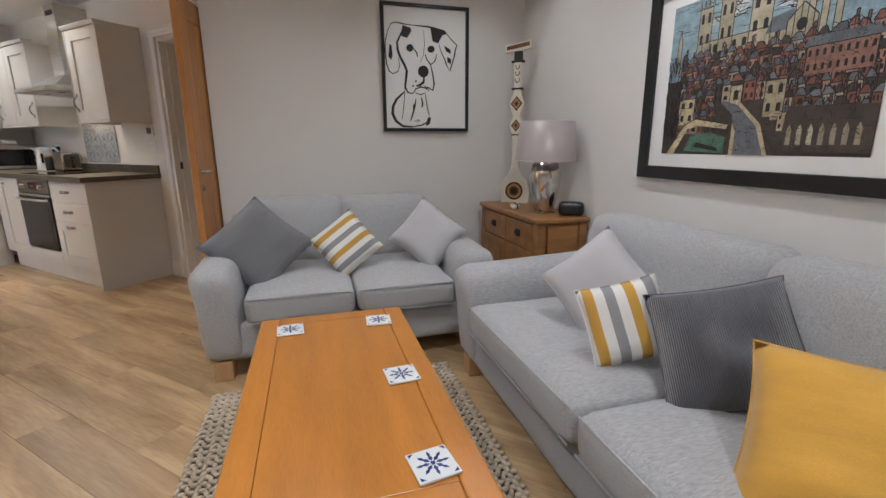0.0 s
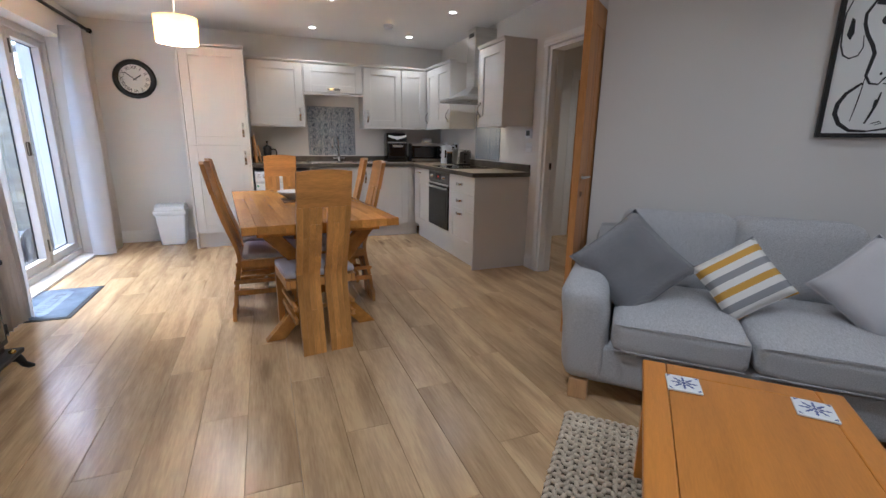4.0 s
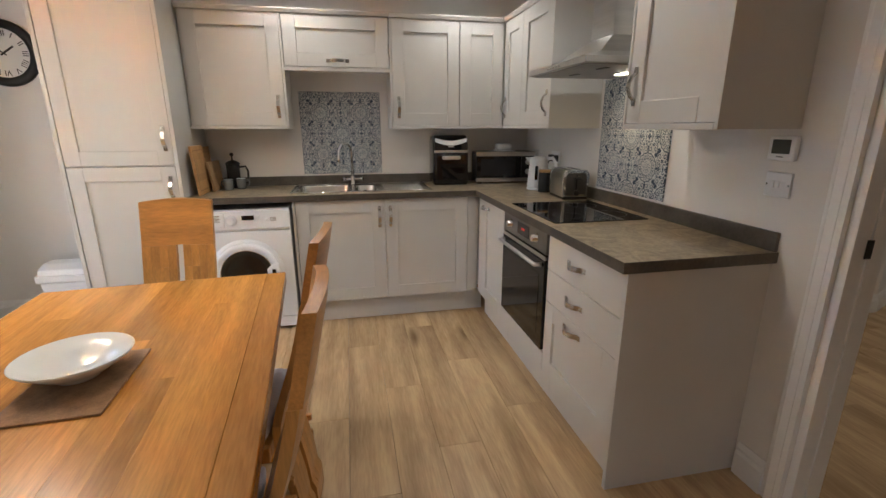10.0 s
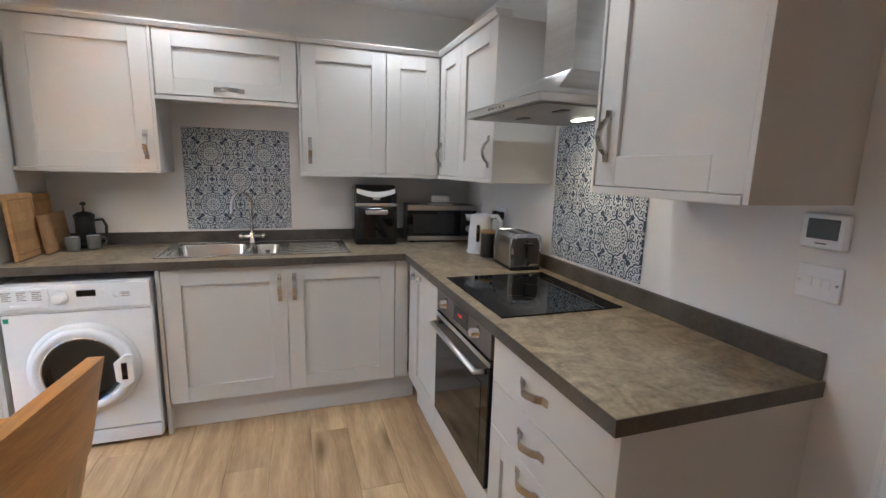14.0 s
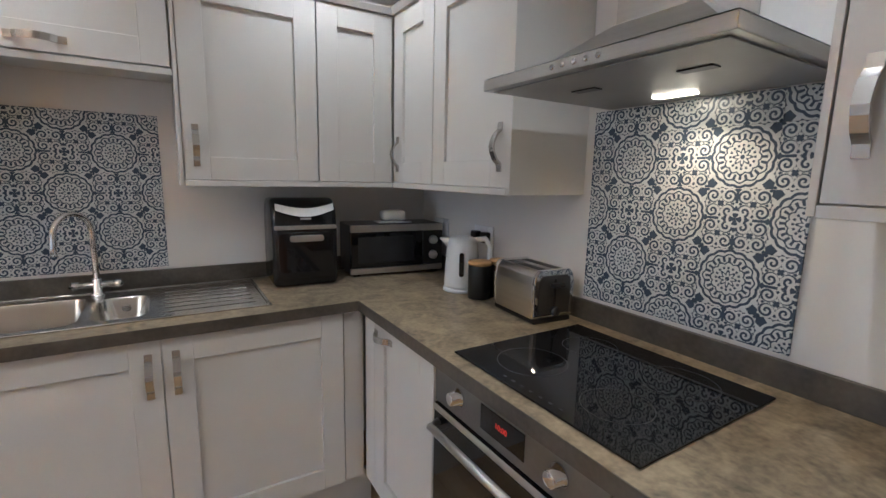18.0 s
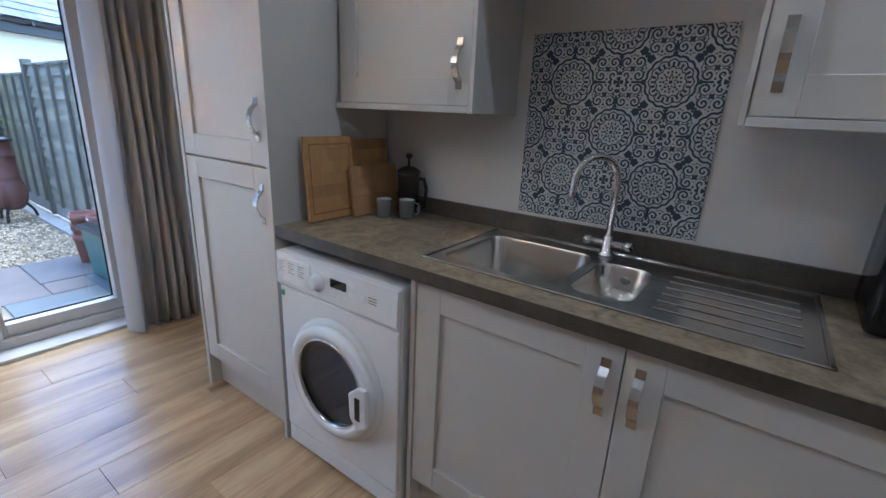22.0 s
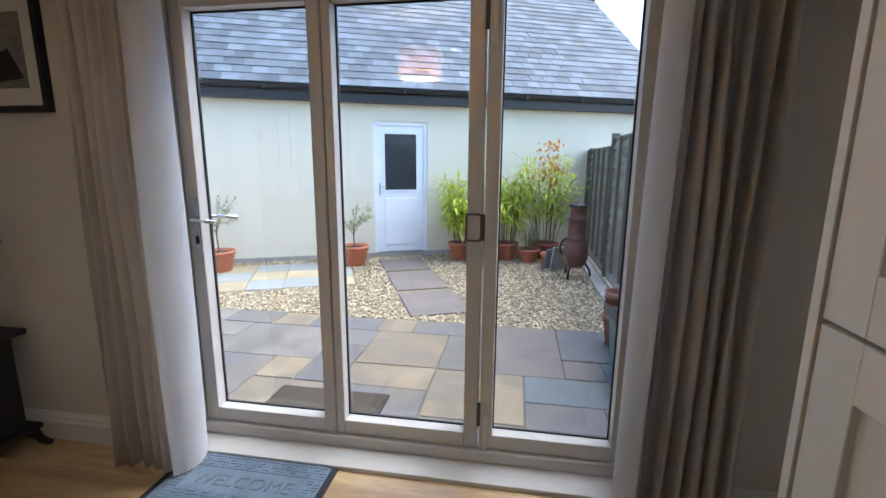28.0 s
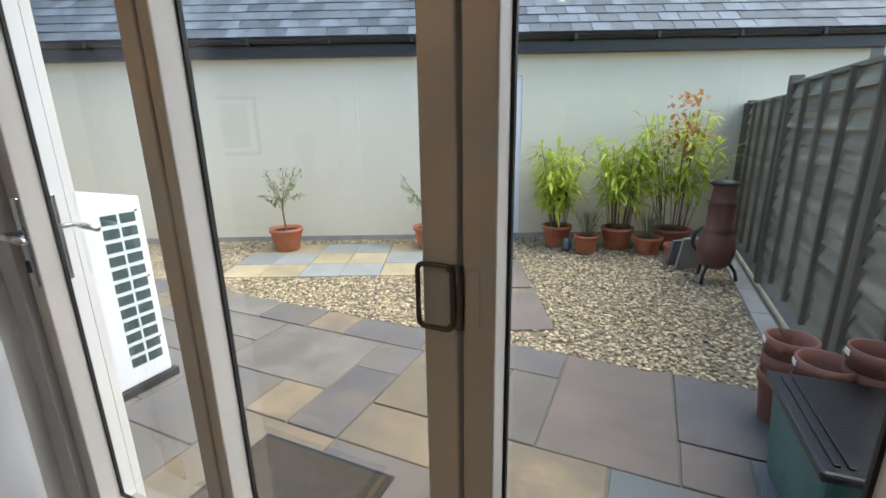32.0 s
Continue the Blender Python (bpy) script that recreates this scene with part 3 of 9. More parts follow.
# patio wall with the folding doors' opening
OY0, OY1, OZ = 4.2, 6.37, 2.12
pat = box(-1.3, XP, -2.5, OY0, -0.3, CEIL)
box(-1.3, XP, OY1, YW, -0.3, CEIL, bm=pat)
box(-1.3, XP, OY0, OY1, OZ, CEIL, bm=pat)
structure("wall_patio", pat, M_WALL, "pale greige painted wall round the folding doors")
ext = box(-1.33, -1.302, -6, OY0 - 0.0, -0.25, 3.0)
box(-1.33, -1.302, OY1, 7.6, -0.25, 3.0, bm=ext)
box(-1.33, -1.302, OY0, OY1, OZ, 3.0, bm=ext)
structure("wall_outside", ext, M_HOUSERENDER, "off-white rendered outside wall of the house")
# hall beyond the doorway
hn = box(XW + 0.13, 3.32, 5.64, 5.74, -0.02, CEIL)
box(3.98, 4.47, 5.64, 5.74, -0.02, CEIL, bm=hn)
box(5.25, 5.5, 5.64, 5.74, -0.02, CEIL, bm=hn)
box(3.32, 3.98, 5.64, 5.74, 2.02, CEIL, bm=hn)
box(4.47, 5.25, 5.64, 5.74, 2.02, CEIL, bm=hn)
structure("wall_hall_north", hn, M_WALL, "pale painted hall wall with two doorways")
structure("wall_hall_skew", prism([(5.5, 5.64), (6.95, 6.24), (6.95, 6.34), (5.5, 5.74)], -0.02, CEIL), M_WALL, "pale painted hall wall at an angle")
structure("wall_hall_end", box(6.9, 7.05, 1.4, 6.3, -0.02, CEIL), M_WALL, "pale painted hall wall by the front door")
structure("wall_hall_south", box(4.4, 6.9, 1.4, 1.5, -0.02, CEIL), M_WALL, "pale painted hall wall")


def skirting(name, p, q, h=0.14):
    """A moulded white board along a wall; the room lies to the left of p to q."""
    p, q = Vector(p).to_3d(), Vector(q).to_3d()
    d = q - p
    prof = [(0, 0), (0.018, 0), (0.018, h * 0.66), (0.012, h * 0.76), (0.012, h * 0.84), (0.006, h * 0.94), (0.004, h), (0, h)]
    bm = prism(prof, 0, d.length, axis="x")
    ob = structure(name, moved(bm, Matrix.Translation(p) @ Matrix.Rotation(math.atan2(d.y, d.x), 4, "Z")), M_WHITE, "white moulded skirting board")
    return ob


for nm, p, q in (("baseboard_north", (XP, YW), (-0.02, YW)), ("baseboard_east_a", (XW, 4.47), (XW, 4.345)), ("baseboard_east_b", (XW, 3.385), (XW, 2.76)),
                 ("baseboard_dog", plan(-0.25, DOGN), plan(YORKU, DOGN)), ("baseboard_city", plan(YORKU, DOGN), plan(YORKU, -1.3)),
                 ("baseboard_patio_a", (XP, OY0), (XP, -2.3)), ("baseboard_patio_b", (XP, YW), (XP, OY1)),
                 ("baseboard_hall", (5.33, 5.64), (5.5, 5.64)), ("baseboard_hall_skew", (5.5, 5.64), (6.9, 6.22)), ("baseboard_hall_end", (6.9, 4.9), (6.9, 1.5))):
    p, q = Vector(p), Vector(q)
    # the profile grows to the left of its run, so run with the room on the left
    skirting(nm, q, p) if "patio" not in nm else skirting(nm, p, q)


def architrave(name, m, w, h, label, aw=0.075, both=True, depth=0.13):
    """A moulded door lining and architrave. Local x along the wall, y into the room (front at y=0 facing -y)."""
    ob = thing(name, m, label, "door frame", kind="structure")
    prof = [(0, 0), (0, -0.02), (aw * 0.25, -0.022), (aw * 0.35, -0.016), (aw * 0.75, -0.014), (aw * 0.85, -0.01), (aw, -0.008), (aw, 0)]
    for side in (-1, 1):
        bm = prism([(x * side + (w / 2) * side, y) for x, y in prof], 0, h + aw * 0.3)
        part("architrave", bm, M_WHITE, ob)
        part("lining", box(side * w / 2 - (0.03 if side > 0 else 0.0), side * w / 2 + (0.0 if side > 0 else 0.03), 0, depth, 0, h, 0.002), M_WHITE, ob)
        part("door_stop", box(side * (w / 2 - 0.03) - 0.006, side * (w / 2 - 0.03) + 0.006, depth * 0.45, depth * 0.45 + 0.03, 0, h - 0.03), M_WHITE, ob)
    bm = prism([(h + z, y) for z, y in prof], -w / 2 - aw, w / 2 + aw, axis="x")
    for v in bm.verts:
        v.co = Vector((v.co.x, v.co.z, v.co.y))
    part("head_architrave", bm, M_WHITE, ob)
    part("head_lining", box(-w / 2, w / 2, 0, depth, h - 0.03, h, 0.002), M_WHITE, ob)
    return ob


def lever(parent, x, z, y, out, way):
    """A chrome lever on a round rose."""
    h = part("handle", lathe([(0.026, 0), (0.026, 0.006), (0.02, 0.009)], 20), M_CHROME, parent, "chrome lever handle on a round rose", True)
    h.matrix_local = pose(x, y, z, -90 * out, 0, 0)
    sh = tube([(0, 0, 0.0), (0, 0, 0.045), (way * 0.02, 0, 0.055), (way * 0.12, 0, 0.055)], 0.009, 10)
    part("lever", sh, M_CHROME, h, "", True)


def oak_door(name, m, w, h, label, cottage=False, handle_x=None, latch=True):
    """A panelled oak leaf. Local x from the hinge, y through the leaf (0 to 0.04), z up."""
    ob = thing(name, m, label, "door", kind="structure")
    st = 0.11
    part("leaf_core", box(0.01, w - 0.01, 0.012, 0.028, 0.01, h - 0.01), M_OAKDOOR, ob)
    for x0, x1 in ((0, st), (w - st, w)):
        part("stile", box(x0, x1, 0, 0.04, 0.005, h, 0.003), M_OAKDOOR, ob)
    for z0, z1 in ((0.005, 0.2), (h - 0.12, h)):
        part("rail", box(st + 0.001, w - st - 0.001, 0.001, 0.039, z0, z1, 0.003), M_OAKDOOR, ob)
    k = 6
    sw = (w - 2 * st) / k
    for i in range(k):
        part("board", box(st + i * sw + 0.002, st + (i + 1) * sw - 0.002, 0.006, 0.034, 0.201, h - 0.121, 0.004), M_OAKDOOR, ob)
    hx = w - 0.06
    for y, out in ((0.0, -1), (0.04, 1)):
        lever(ob, hx, 1.0, y, -out, -1)
        e = part("escutcheon", lathe([(0.024, 0), (0.024, 0.005), (0.018, 0.008)], 18), M_CHROME, ob, "", True)
        e.matrix_local = pose(hx, y, 0.9, 90 * -out * -1, 0, 0)
    for z in (0.25, 1.0, 1.75):
        part("hinge", box(-0.008, 0.004, -0.006, 0.03, z - 0.05, z + 0.05, 0.002), M_CHROME, ob, "steel butt hinge")
    return ob


M_E = pose(XW, (DY0 + DY1) / 2, 0, 0, 0, -90)
architrave("door_frame_1", M_E, DY1 - DY0 + 0.0, DZ, "white moulded frame of the hall doorway")
strike = thing("latch_keep", pose(XW + 0.055, DY1 - 0.032, 1.0), "small dark metal latch keep on the door frame", "latch keep", kind="structure")
part("plate", box(-0.012, 0.012, -0.006, 0.0, -0.03, 0.03, 0.002), M_IRON, strike)
leaf_ang = math.degrees(math.atan2(2.98 - 3.45, 2.475 - 3.105))
door1 = oak_door("door_1", pose(3.105, 3.45, 0.008, 0, 0, leaf_ang), 0.8, 1.99, "oak boarded door standing wide open, with chrome levers")
part("door_stop_block", box(0.745, 0.785, 0.042, 0.075, 0.03, 0.07, 0.006), M_BLACK, door1, "black rubber door stop")
for nm, x0, x1 in (("door_2", 4.47, 5.25), ("door_3", 3.32, 3.98)):
    architrave("door_frame_" + nm[-1], pose((x0 + x1) / 2, 5.64, 0), x1 - x0, 2.02, "white moulded door frame in the hall", depth=0.05)
    oak_door(nm, pose(x0 + 0.03, 5.648, 0.008), x1 - x0 - 0.06, 1.97, "closed oak boarded door with chrome lever, in the hall")
fd = thing("door_4", pose(6.9, 5.9, 0, 0, 0, -90), "white front door with a black threshold mat, in the hall", "door", kind="structure")
part("leaf", box(0, 0.9, -0.05, -0.005, 0.03, 2.05, 0.004), M_UPVC, fd)
part("lower_panel", box(0.14, 0.76, -0.056, -0.05, 0.2, 0.95, 0.003), M_UPVC, fd)
part("frame", box(-0.07, 0, -0.07, -0.001, 0, 2.12, 0.004), M_UPVC, fd)
hm = thing("hall_mat", pose(6.45, 5.55, 0), "small dark door mat on the hall floor", "door mat")
part("mat", box(-0.25, 0.3, -0.4, 0.3, 0, 0.012, 0.004), M_RUBBER, hm)

# ---------- folding patio doors ----------
M_DARKSTEEL = mat("dark_steel_fitting", (0.13, 0.115, 0.1), 0.35, 0.8, vary=0.15, scale=8, fine=90, bump=0.02)
bf = thing("door_5", pose(-1.2, OY0, 0), "white three-leaf folding patio doors, shut, with clear panes", "patio door", kind="structure")
F0, F1 = 0.03, OY1 - OY0 - 0.0
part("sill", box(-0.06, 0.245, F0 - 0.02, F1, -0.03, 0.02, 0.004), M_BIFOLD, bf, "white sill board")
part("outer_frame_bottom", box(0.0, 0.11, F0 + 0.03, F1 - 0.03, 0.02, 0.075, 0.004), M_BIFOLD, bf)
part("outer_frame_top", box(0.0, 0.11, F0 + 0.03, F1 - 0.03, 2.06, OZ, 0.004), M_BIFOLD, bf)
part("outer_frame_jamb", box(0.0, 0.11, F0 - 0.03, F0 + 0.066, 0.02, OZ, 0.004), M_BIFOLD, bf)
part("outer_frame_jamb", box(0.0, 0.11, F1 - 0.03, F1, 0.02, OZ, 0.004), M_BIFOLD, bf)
PANES = [(4.366, 4.93, 4.3, 4.986), (5.032, 5.603, 4.994, 5.667), (5.732, 6.25, 5.675, 6.325)]
for i, (g0, g1, l0, l1) in enumerate(PANES):
    g0, g1, l0, l1 = (v - OY0 for v in (g0, g1, l0, l1))
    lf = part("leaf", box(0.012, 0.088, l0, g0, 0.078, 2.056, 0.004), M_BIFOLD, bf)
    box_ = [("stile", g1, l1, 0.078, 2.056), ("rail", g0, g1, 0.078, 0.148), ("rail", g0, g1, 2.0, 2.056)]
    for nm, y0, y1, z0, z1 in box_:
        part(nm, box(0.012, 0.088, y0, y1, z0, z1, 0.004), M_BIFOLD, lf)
    for y0, y1, z0, z1 in ((g0, g0 + 0.006, 0.148, 2.0), (g1 - 0.006, g1, 0.148, 2.0), (g0 + 0.006, g1 - 0.006, 0.148, 0.154), (g0 + 0.006, g1 - 0.006, 1.994, 2.0)):
        part("gasket", box(0.016, 0.03, y0, y1, z0, z1), M_RUBBER, lf, "black glazing seal")
    pane = part("pane", box(0.02, 0.026, g0 + 0.004, g1 - 0.004, 0.152, 1.996), M_GLASS, lf, "clear glass pane")
    pane.visible_shadow = False
hd = part("handle", box(0.088, 0.1, 0.137, 0.164, 0.94, 1.2, 0.004), M_CHROME, bf, "chrome lever handle")
part("lever", tube([(0.1, 0.15, 1.1), (0.14, 0.15, 1.1), (0.145, 0.17, 1.1), (0.145, 0.27, 1.095)], 0.009, 10), M_CHROME, hd, "", True)
part("keyhole", box(0.1, 0.104, 0.142, 0.159, 0.985, 1.02, 0.001), M_IRON, hd)
for z in (0.25, 1.1, 1.92):
    hg = part("hinge", tube([(0.094, 1.471, z - 0.055), (0.094, 1.471, z + 0.055)], 0.008, 10), M_DARKSTEEL, bf, "steel knuckle hinge", True)
    for dy in (-0.022, 0.022):
        part("hinge_leaf", box(0.0885, 0.091, 1.471 + dy - 0.013, 1.471 + dy + 0.013, z - 0.05, z + 0.05, 0.001, 1), M_BIFOLD, hg)
bow = rounded(1.402, 1.464, 1.045, 1.155, 0.012, 4)
part("pull_handle", tube([(0.103, y, z) for y, z in bow + bow[:2]], 0.0045, 8), M_DARKSTEEL, bf, "dark metal pull bow", True)
for z in (1.05, 1.15):
    part("pull_foot", tube([(0.086, 1.458, z), (0.103, 1.458, z)], 0.0045, 8), M_DARKSTEEL, bf, "", True)
outer = part("outside_handle", box(0.0, 0.012, 0.137, 0.164, 0.94, 1.2, 0.004), M_CHROME, bf, "chrome lever handle outside")
part("lever", tube([(0.01, 0.15, 1.1), (-0.03, 0.15, 1.1), (-0.035, 0.17, 1.1), (-0.035, 0.27, 1.095)], 0.009, 10), M_CHROME, outer, "", True)
for z in (0.16, 1.9):
    part("shoot_bolt", box(0.088, 0.1, 1.488, 1.514, z - 0.09, z + 0.09, 0.008), M_BIFOLD, bf, "white shoot bolt lever")

# ---------- kitchen ----------


def strap(parent, x, z, upright, y=0.0, L=0.15):
    """A bowed satin strap handle on a front at y, facing -y."""
    pts = [(-L / 2, 0.0), (-L / 2, -0.003), (-L * 0.36, -0.006), (-L * 0.26, -0.022), (-L * 0.1, -0.033), (0, -0.036), (L * 0.1, -0.033), (L * 0.26, -0.022), (L * 0.36, -0.006), (L / 2, -0.003), (L / 2, 0.0)]
    inner = [(L * 0.33, -0.0005), (L * 0.24, -0.016), (L * 0.1, -0.027), (0, -0.03), (-L * 0.1, -0.027), (-L * 0.24, -0.016), (-L * 0.33, -0.0005)]
    bm = prism(pts + inner, -0.011, 0.011, axis="z")
    ob = part("handle", bm, M_NICKEL, parent, "bowed satin nickel strap handle")
    ob.matrix_local = pose(x, y - 0.0005, z, 0, 90 if upright else 0, 0)
    return ob


def shaker(name, parent, x0, x1, z0, z1, rail=0.075, handle=None, plain=False):
    """A framed front with a sunk panel, its face at y=0."""
    g = 0.0015
    x0, x1, z0, z1 = x0 + g, x1 - g, z0 + g, z1 - g
    if plain:
        bm = box(x0, x1, 0, 0.02, z0, z1, 0.002)
    else:
        bm = box(x0 + rail - 0.001, x1 - rail + 0.001, 0.012, 0.0185, z0 + rail - 0.001, z1 - rail + 0.001)
    d = part(name, bm, M_CAB, parent)
    if not plain:
        part("stile", box(x0, x0 + rail, 0, 0.02, z0, z1, 0.0015, 1), M_CAB, d)
        part("stile", box(x1 - rail, x1, 0, 0.02, z0, z1, 0.0015, 1), M_CAB, d)
        part("rail", box(x0 + rail, x1 - rail, 0, 0.0198, z0, z0 + rail, 0.0015, 1), M_CAB, d)
        part("rail", box(x0 + rail, x1 - rail, 0, 0.0198, z1 - rail, z1, 0.0015, 1), M_CAB, d)
    if handle:
        strap(d, *handle)
    return d


def unit(name, m, w, z0, z1, depth, label, plinth=False, back=0.0):
    ob = thing(name, m, label, "cabinet", "fitted kitchen units")
    part("carcass", box(0.001, w - 0.001, 0.0215, depth - 0.004, z0, z1, 0.001, 1), M_CAB, ob)
    if plinth:
        part("plinth", box(0, w, 0.05, 0.065, 0.002, z0 - 0.002, 0.001, 1), M_CAB, ob, "painted plinth board")
    return ob


YF, XF = 6.285, 2.545                      # faces of the base fronts
UY, UX = 6.565, 2.8                        # faces of the wall fronts
BZ0, BZ1 = 0.165, 0.885
UZ0, UZ1 = 1.375, 2.085


def north(x, y=YF):
    return pose(x, y, 0)


def east(y, x=XF):
    return pose(x, y, 0, 0, 0, -90)


DEP = YW - YF
tall = unit("tall_cabinet", north(-0.012, 6.258), 0.634, 0.165, 2.13, YW - 6.258, "tall greige integrated fridge cabinet with two framed doors", True)
shaker("upper_door", tall, 0.022, 0.612, 1.14, 2.125, 0.085, (0.575, 1.3, True))
shaker("lower_door", tall, 0.022, 0.612, 0.17, 1.135, 0.085, (0.575, 1.0, True))
part("side_panel", box(0.614, 0.6345, -0.004, YW - 6.258 - 0.002, 0.0, 2.13, 0.001, 1), M_CAB, tall)
part("side_panel", box(-0.001, 0.02, -0.004, YW - 6.258 - 0.002, 0.0, 2.13, 0.001, 1), M_CAB, tall)
part("top_trim", box(-0.006, 0.64, -0.015, 0.1, 2.132, 2.155, 0.004), M_CAB, tall)

sinkb = unit("sink_cabinet", north(1.255), 1.205, BZ0, BZ1 - 0.22, DEP, "greige base cabinet with two framed doors under the sink", True)
part("top_rail", box(0.001, 1.204, 0.0215, 0.04, BZ1 - 0.22, BZ1, 0.001, 1), M_CAB, sinkb)
shaker("door", sinkb, 0.02, 0.612, BZ0, BZ1, 0.085, (0.575, 0.765, True))
shaker("door", sinkb, 0.612, 1.205, BZ0, BZ1, 0.085, (0.65, 0.765, True))
part("end_panel", box(0.0, 0.018, -0.004, 0.4, 0.0, BZ1, 0.001, 1), M_CAB, sinkb)
post = thing("corner_post", north(2.46), "greige filler post in the cabinet corner", "cabinet", "fitted kitchen units")
part("post", box(0.004, 0.085, 0.012, 0.03, 0.165, BZ1, 0.002), M_CAB, post)
part("plinth", box(0.0, 0.13, 0.05, 0.064, 0.002, 0.163, 0.001), M_CAB, post)

DX = XW - XF
nar = unit("corner_cabinet", east(6.25), 0.51, BZ0, BZ1, DX, "greige corner base cabinet with a plain framed door", True)
part("filler", box(-0.03, 0.06, 0.002, 0.02, BZ0, BZ1, 0.001), M_CAB, nar)
shaker("door", nar, 0.065, 0.51, BZ0, BZ1, 0.085, (0.15, 0.83, False))
ovh = unit("oven_cabinet", east(5.738), 0.632, BZ0, 0.262, DX, "greige housing round the built-in oven", True)
part("lower_front", box(0.002, 0.63, 0.0, 0.02, BZ0, 0.258, 0.001), M_CAB, ovh)
part("side", box(0.0, 0.014, 0.0215, DX - 0.01, 0.262, BZ1, 0.001), M_CAB, ovh)
part("side", box(0.618, 0.632, 0.0215, DX - 0.01, 0.262, BZ1, 0.001), M_CAB, ovh)
drw = unit("drawer_cabinet", east(5.105), 0.6, BZ0, BZ1, DX, "greige cabinet with three drawers and strap handles", True)
shaker("drawer_front", drw, 0.0, 0.6, 0.71, BZ1, 0.05, (0.27, 0.8, False), True)
shaker("drawer_front", drw, 0.0, 0.6, 0.55, 0.71, 0.05, (0.27, 0.635, False), True)
shaker("drawer_front", drw, 0.0, 0.6, BZ0, 0.55, 0.085, (0.27, 0.505, False))
endp = thing("end_panel", east(4.505), "flat greige end panel of the base cabinets", "cabinet panel", "fitted kitchen units")
part("panel", box(0.0, 0.02, -0.002, DX - 0.001, 0.0, BZ1 + 0.004, 0.001), M_CAB, endp)

# worktop: an L with sink and hob let in
wt = thing("worktop", pose(0, 0, 0), "brown stone-effect laminate worktop with a raised back edge", "worktop")
WZ0, WZ1 = 0.89, 0.93
SX0, SX1, SY0, SY1 = 1.235, 2.215, 6.345, 6.815
for x0, x1, y0, y1 in ((0.6, SX0 + 0.015, 6.262, YW), (SX1 - 0.015, 2.515, 6.262, YW), (SX0 + 0.015, SX1 - 0.015, 6.262, SY0 + 0.015), (SX0 + 0.015, SX1 - 0.015, SY1 - 0.015, YW)):
    part("slab", box(x0, x1, y0, y1, WZ0, WZ1), M_WORKTOP, wt)
part("slab", box(2.515, XW, 4.472, YW, WZ0, WZ1), M_WORKTOP, wt)
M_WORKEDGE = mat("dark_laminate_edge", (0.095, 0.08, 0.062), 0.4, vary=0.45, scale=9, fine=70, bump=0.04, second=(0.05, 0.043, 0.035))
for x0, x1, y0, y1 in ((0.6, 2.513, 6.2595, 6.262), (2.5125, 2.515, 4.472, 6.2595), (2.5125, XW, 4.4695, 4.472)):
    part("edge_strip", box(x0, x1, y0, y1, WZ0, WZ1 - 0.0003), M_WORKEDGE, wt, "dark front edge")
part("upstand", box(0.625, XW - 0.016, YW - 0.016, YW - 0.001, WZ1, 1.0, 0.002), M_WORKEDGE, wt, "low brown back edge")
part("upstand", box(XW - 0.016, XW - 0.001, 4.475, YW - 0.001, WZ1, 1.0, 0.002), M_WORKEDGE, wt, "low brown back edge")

# wall cabinets
ud = YW - UY
ua = unit("wall_cabinet", north(0.625, UY), 0.622, UZ0, UZ1, ud, "greige wall cabinet with one framed door")
shaker("door", ua, 0.02, 0.612, UZ0, UZ1, 0.085, (0.57, 1.5, True))
part("side_panel", box(0.613, 0.627, -0.004, ud - 0.002, UZ0 - 0.02, UZ1, 0.001), M_CAB, ua)
ub = unit("bridging_cabinet", north(1.252, UY), 0.706, 1.755, UZ1, ud, "low greige wall cabinet with a lift-up door above the sink")
shaker("door", ub, 0.004, 0.702, 1.76, UZ1, 0.085, (0.353, 1.8, False))
uc = unit("wall_cabinet", north(1.96, UY), 0.5, UZ0, UZ1, ud, "greige wall cabinet with one framed door")
shaker("door", uc, 0.012, 0.5, UZ0, UZ1, 0.085, (0.055, 1.5, True))
part("side_panel", box(-0.001, 0.011, -0.004, ud - 0.002, UZ0 - 0.02, UZ1, 0.001), M_CAB, uc)
ucn = unit("corner_wall_cabinet", north(2.46, UY), 0.66, UZ0, UZ1, ud, "greige corner wall cabinet with two narrow framed doors")
shaker("door", ucn, 0.002, 0.334, UZ0, UZ1, 0.085)
ue = unit("wall_cabinet", east(6.2, UX), 0.46, UZ0, UZ1, XW - UX, "greige wall cabinet with a framed door beside the hood")
shaker("corner_door", ue, -0.36, -0.014, UZ0, UZ1, 0.085, (-0.315, 1.5, True))
shaker("door", ue, -0.013, 0.446, UZ0, UZ1, 0.085, (0.405, 1.5, True))
part("side_panel", box(0.447, 0.462, -0.004, XW - UX - 0.002, UZ0 - 0.02, UZ1, 0.001), M_CAB, ue)
uf = unit("wall_cabinet", east(4.995, UX), 0.515, UZ0, UZ1, XW - UX, "greige wall cabinet with a framed door beside the doorway")
shaker("door", uf, 0.012, 0.5, UZ0, UZ1, 0.085, (0.055, 1.52, True))
part("side_panel", box(0.501, 0.516, -0.004, XW - UX - 0.002, UZ0 - 0.02, UZ1 + 0.03, 0.001), M_CAB, uf)
part("side_panel", box(-0.001, 0.011, -0.004, XW - UX - 0.002, UZ0 - 0.02, UZ1, 0.001), M_CAB, uf)
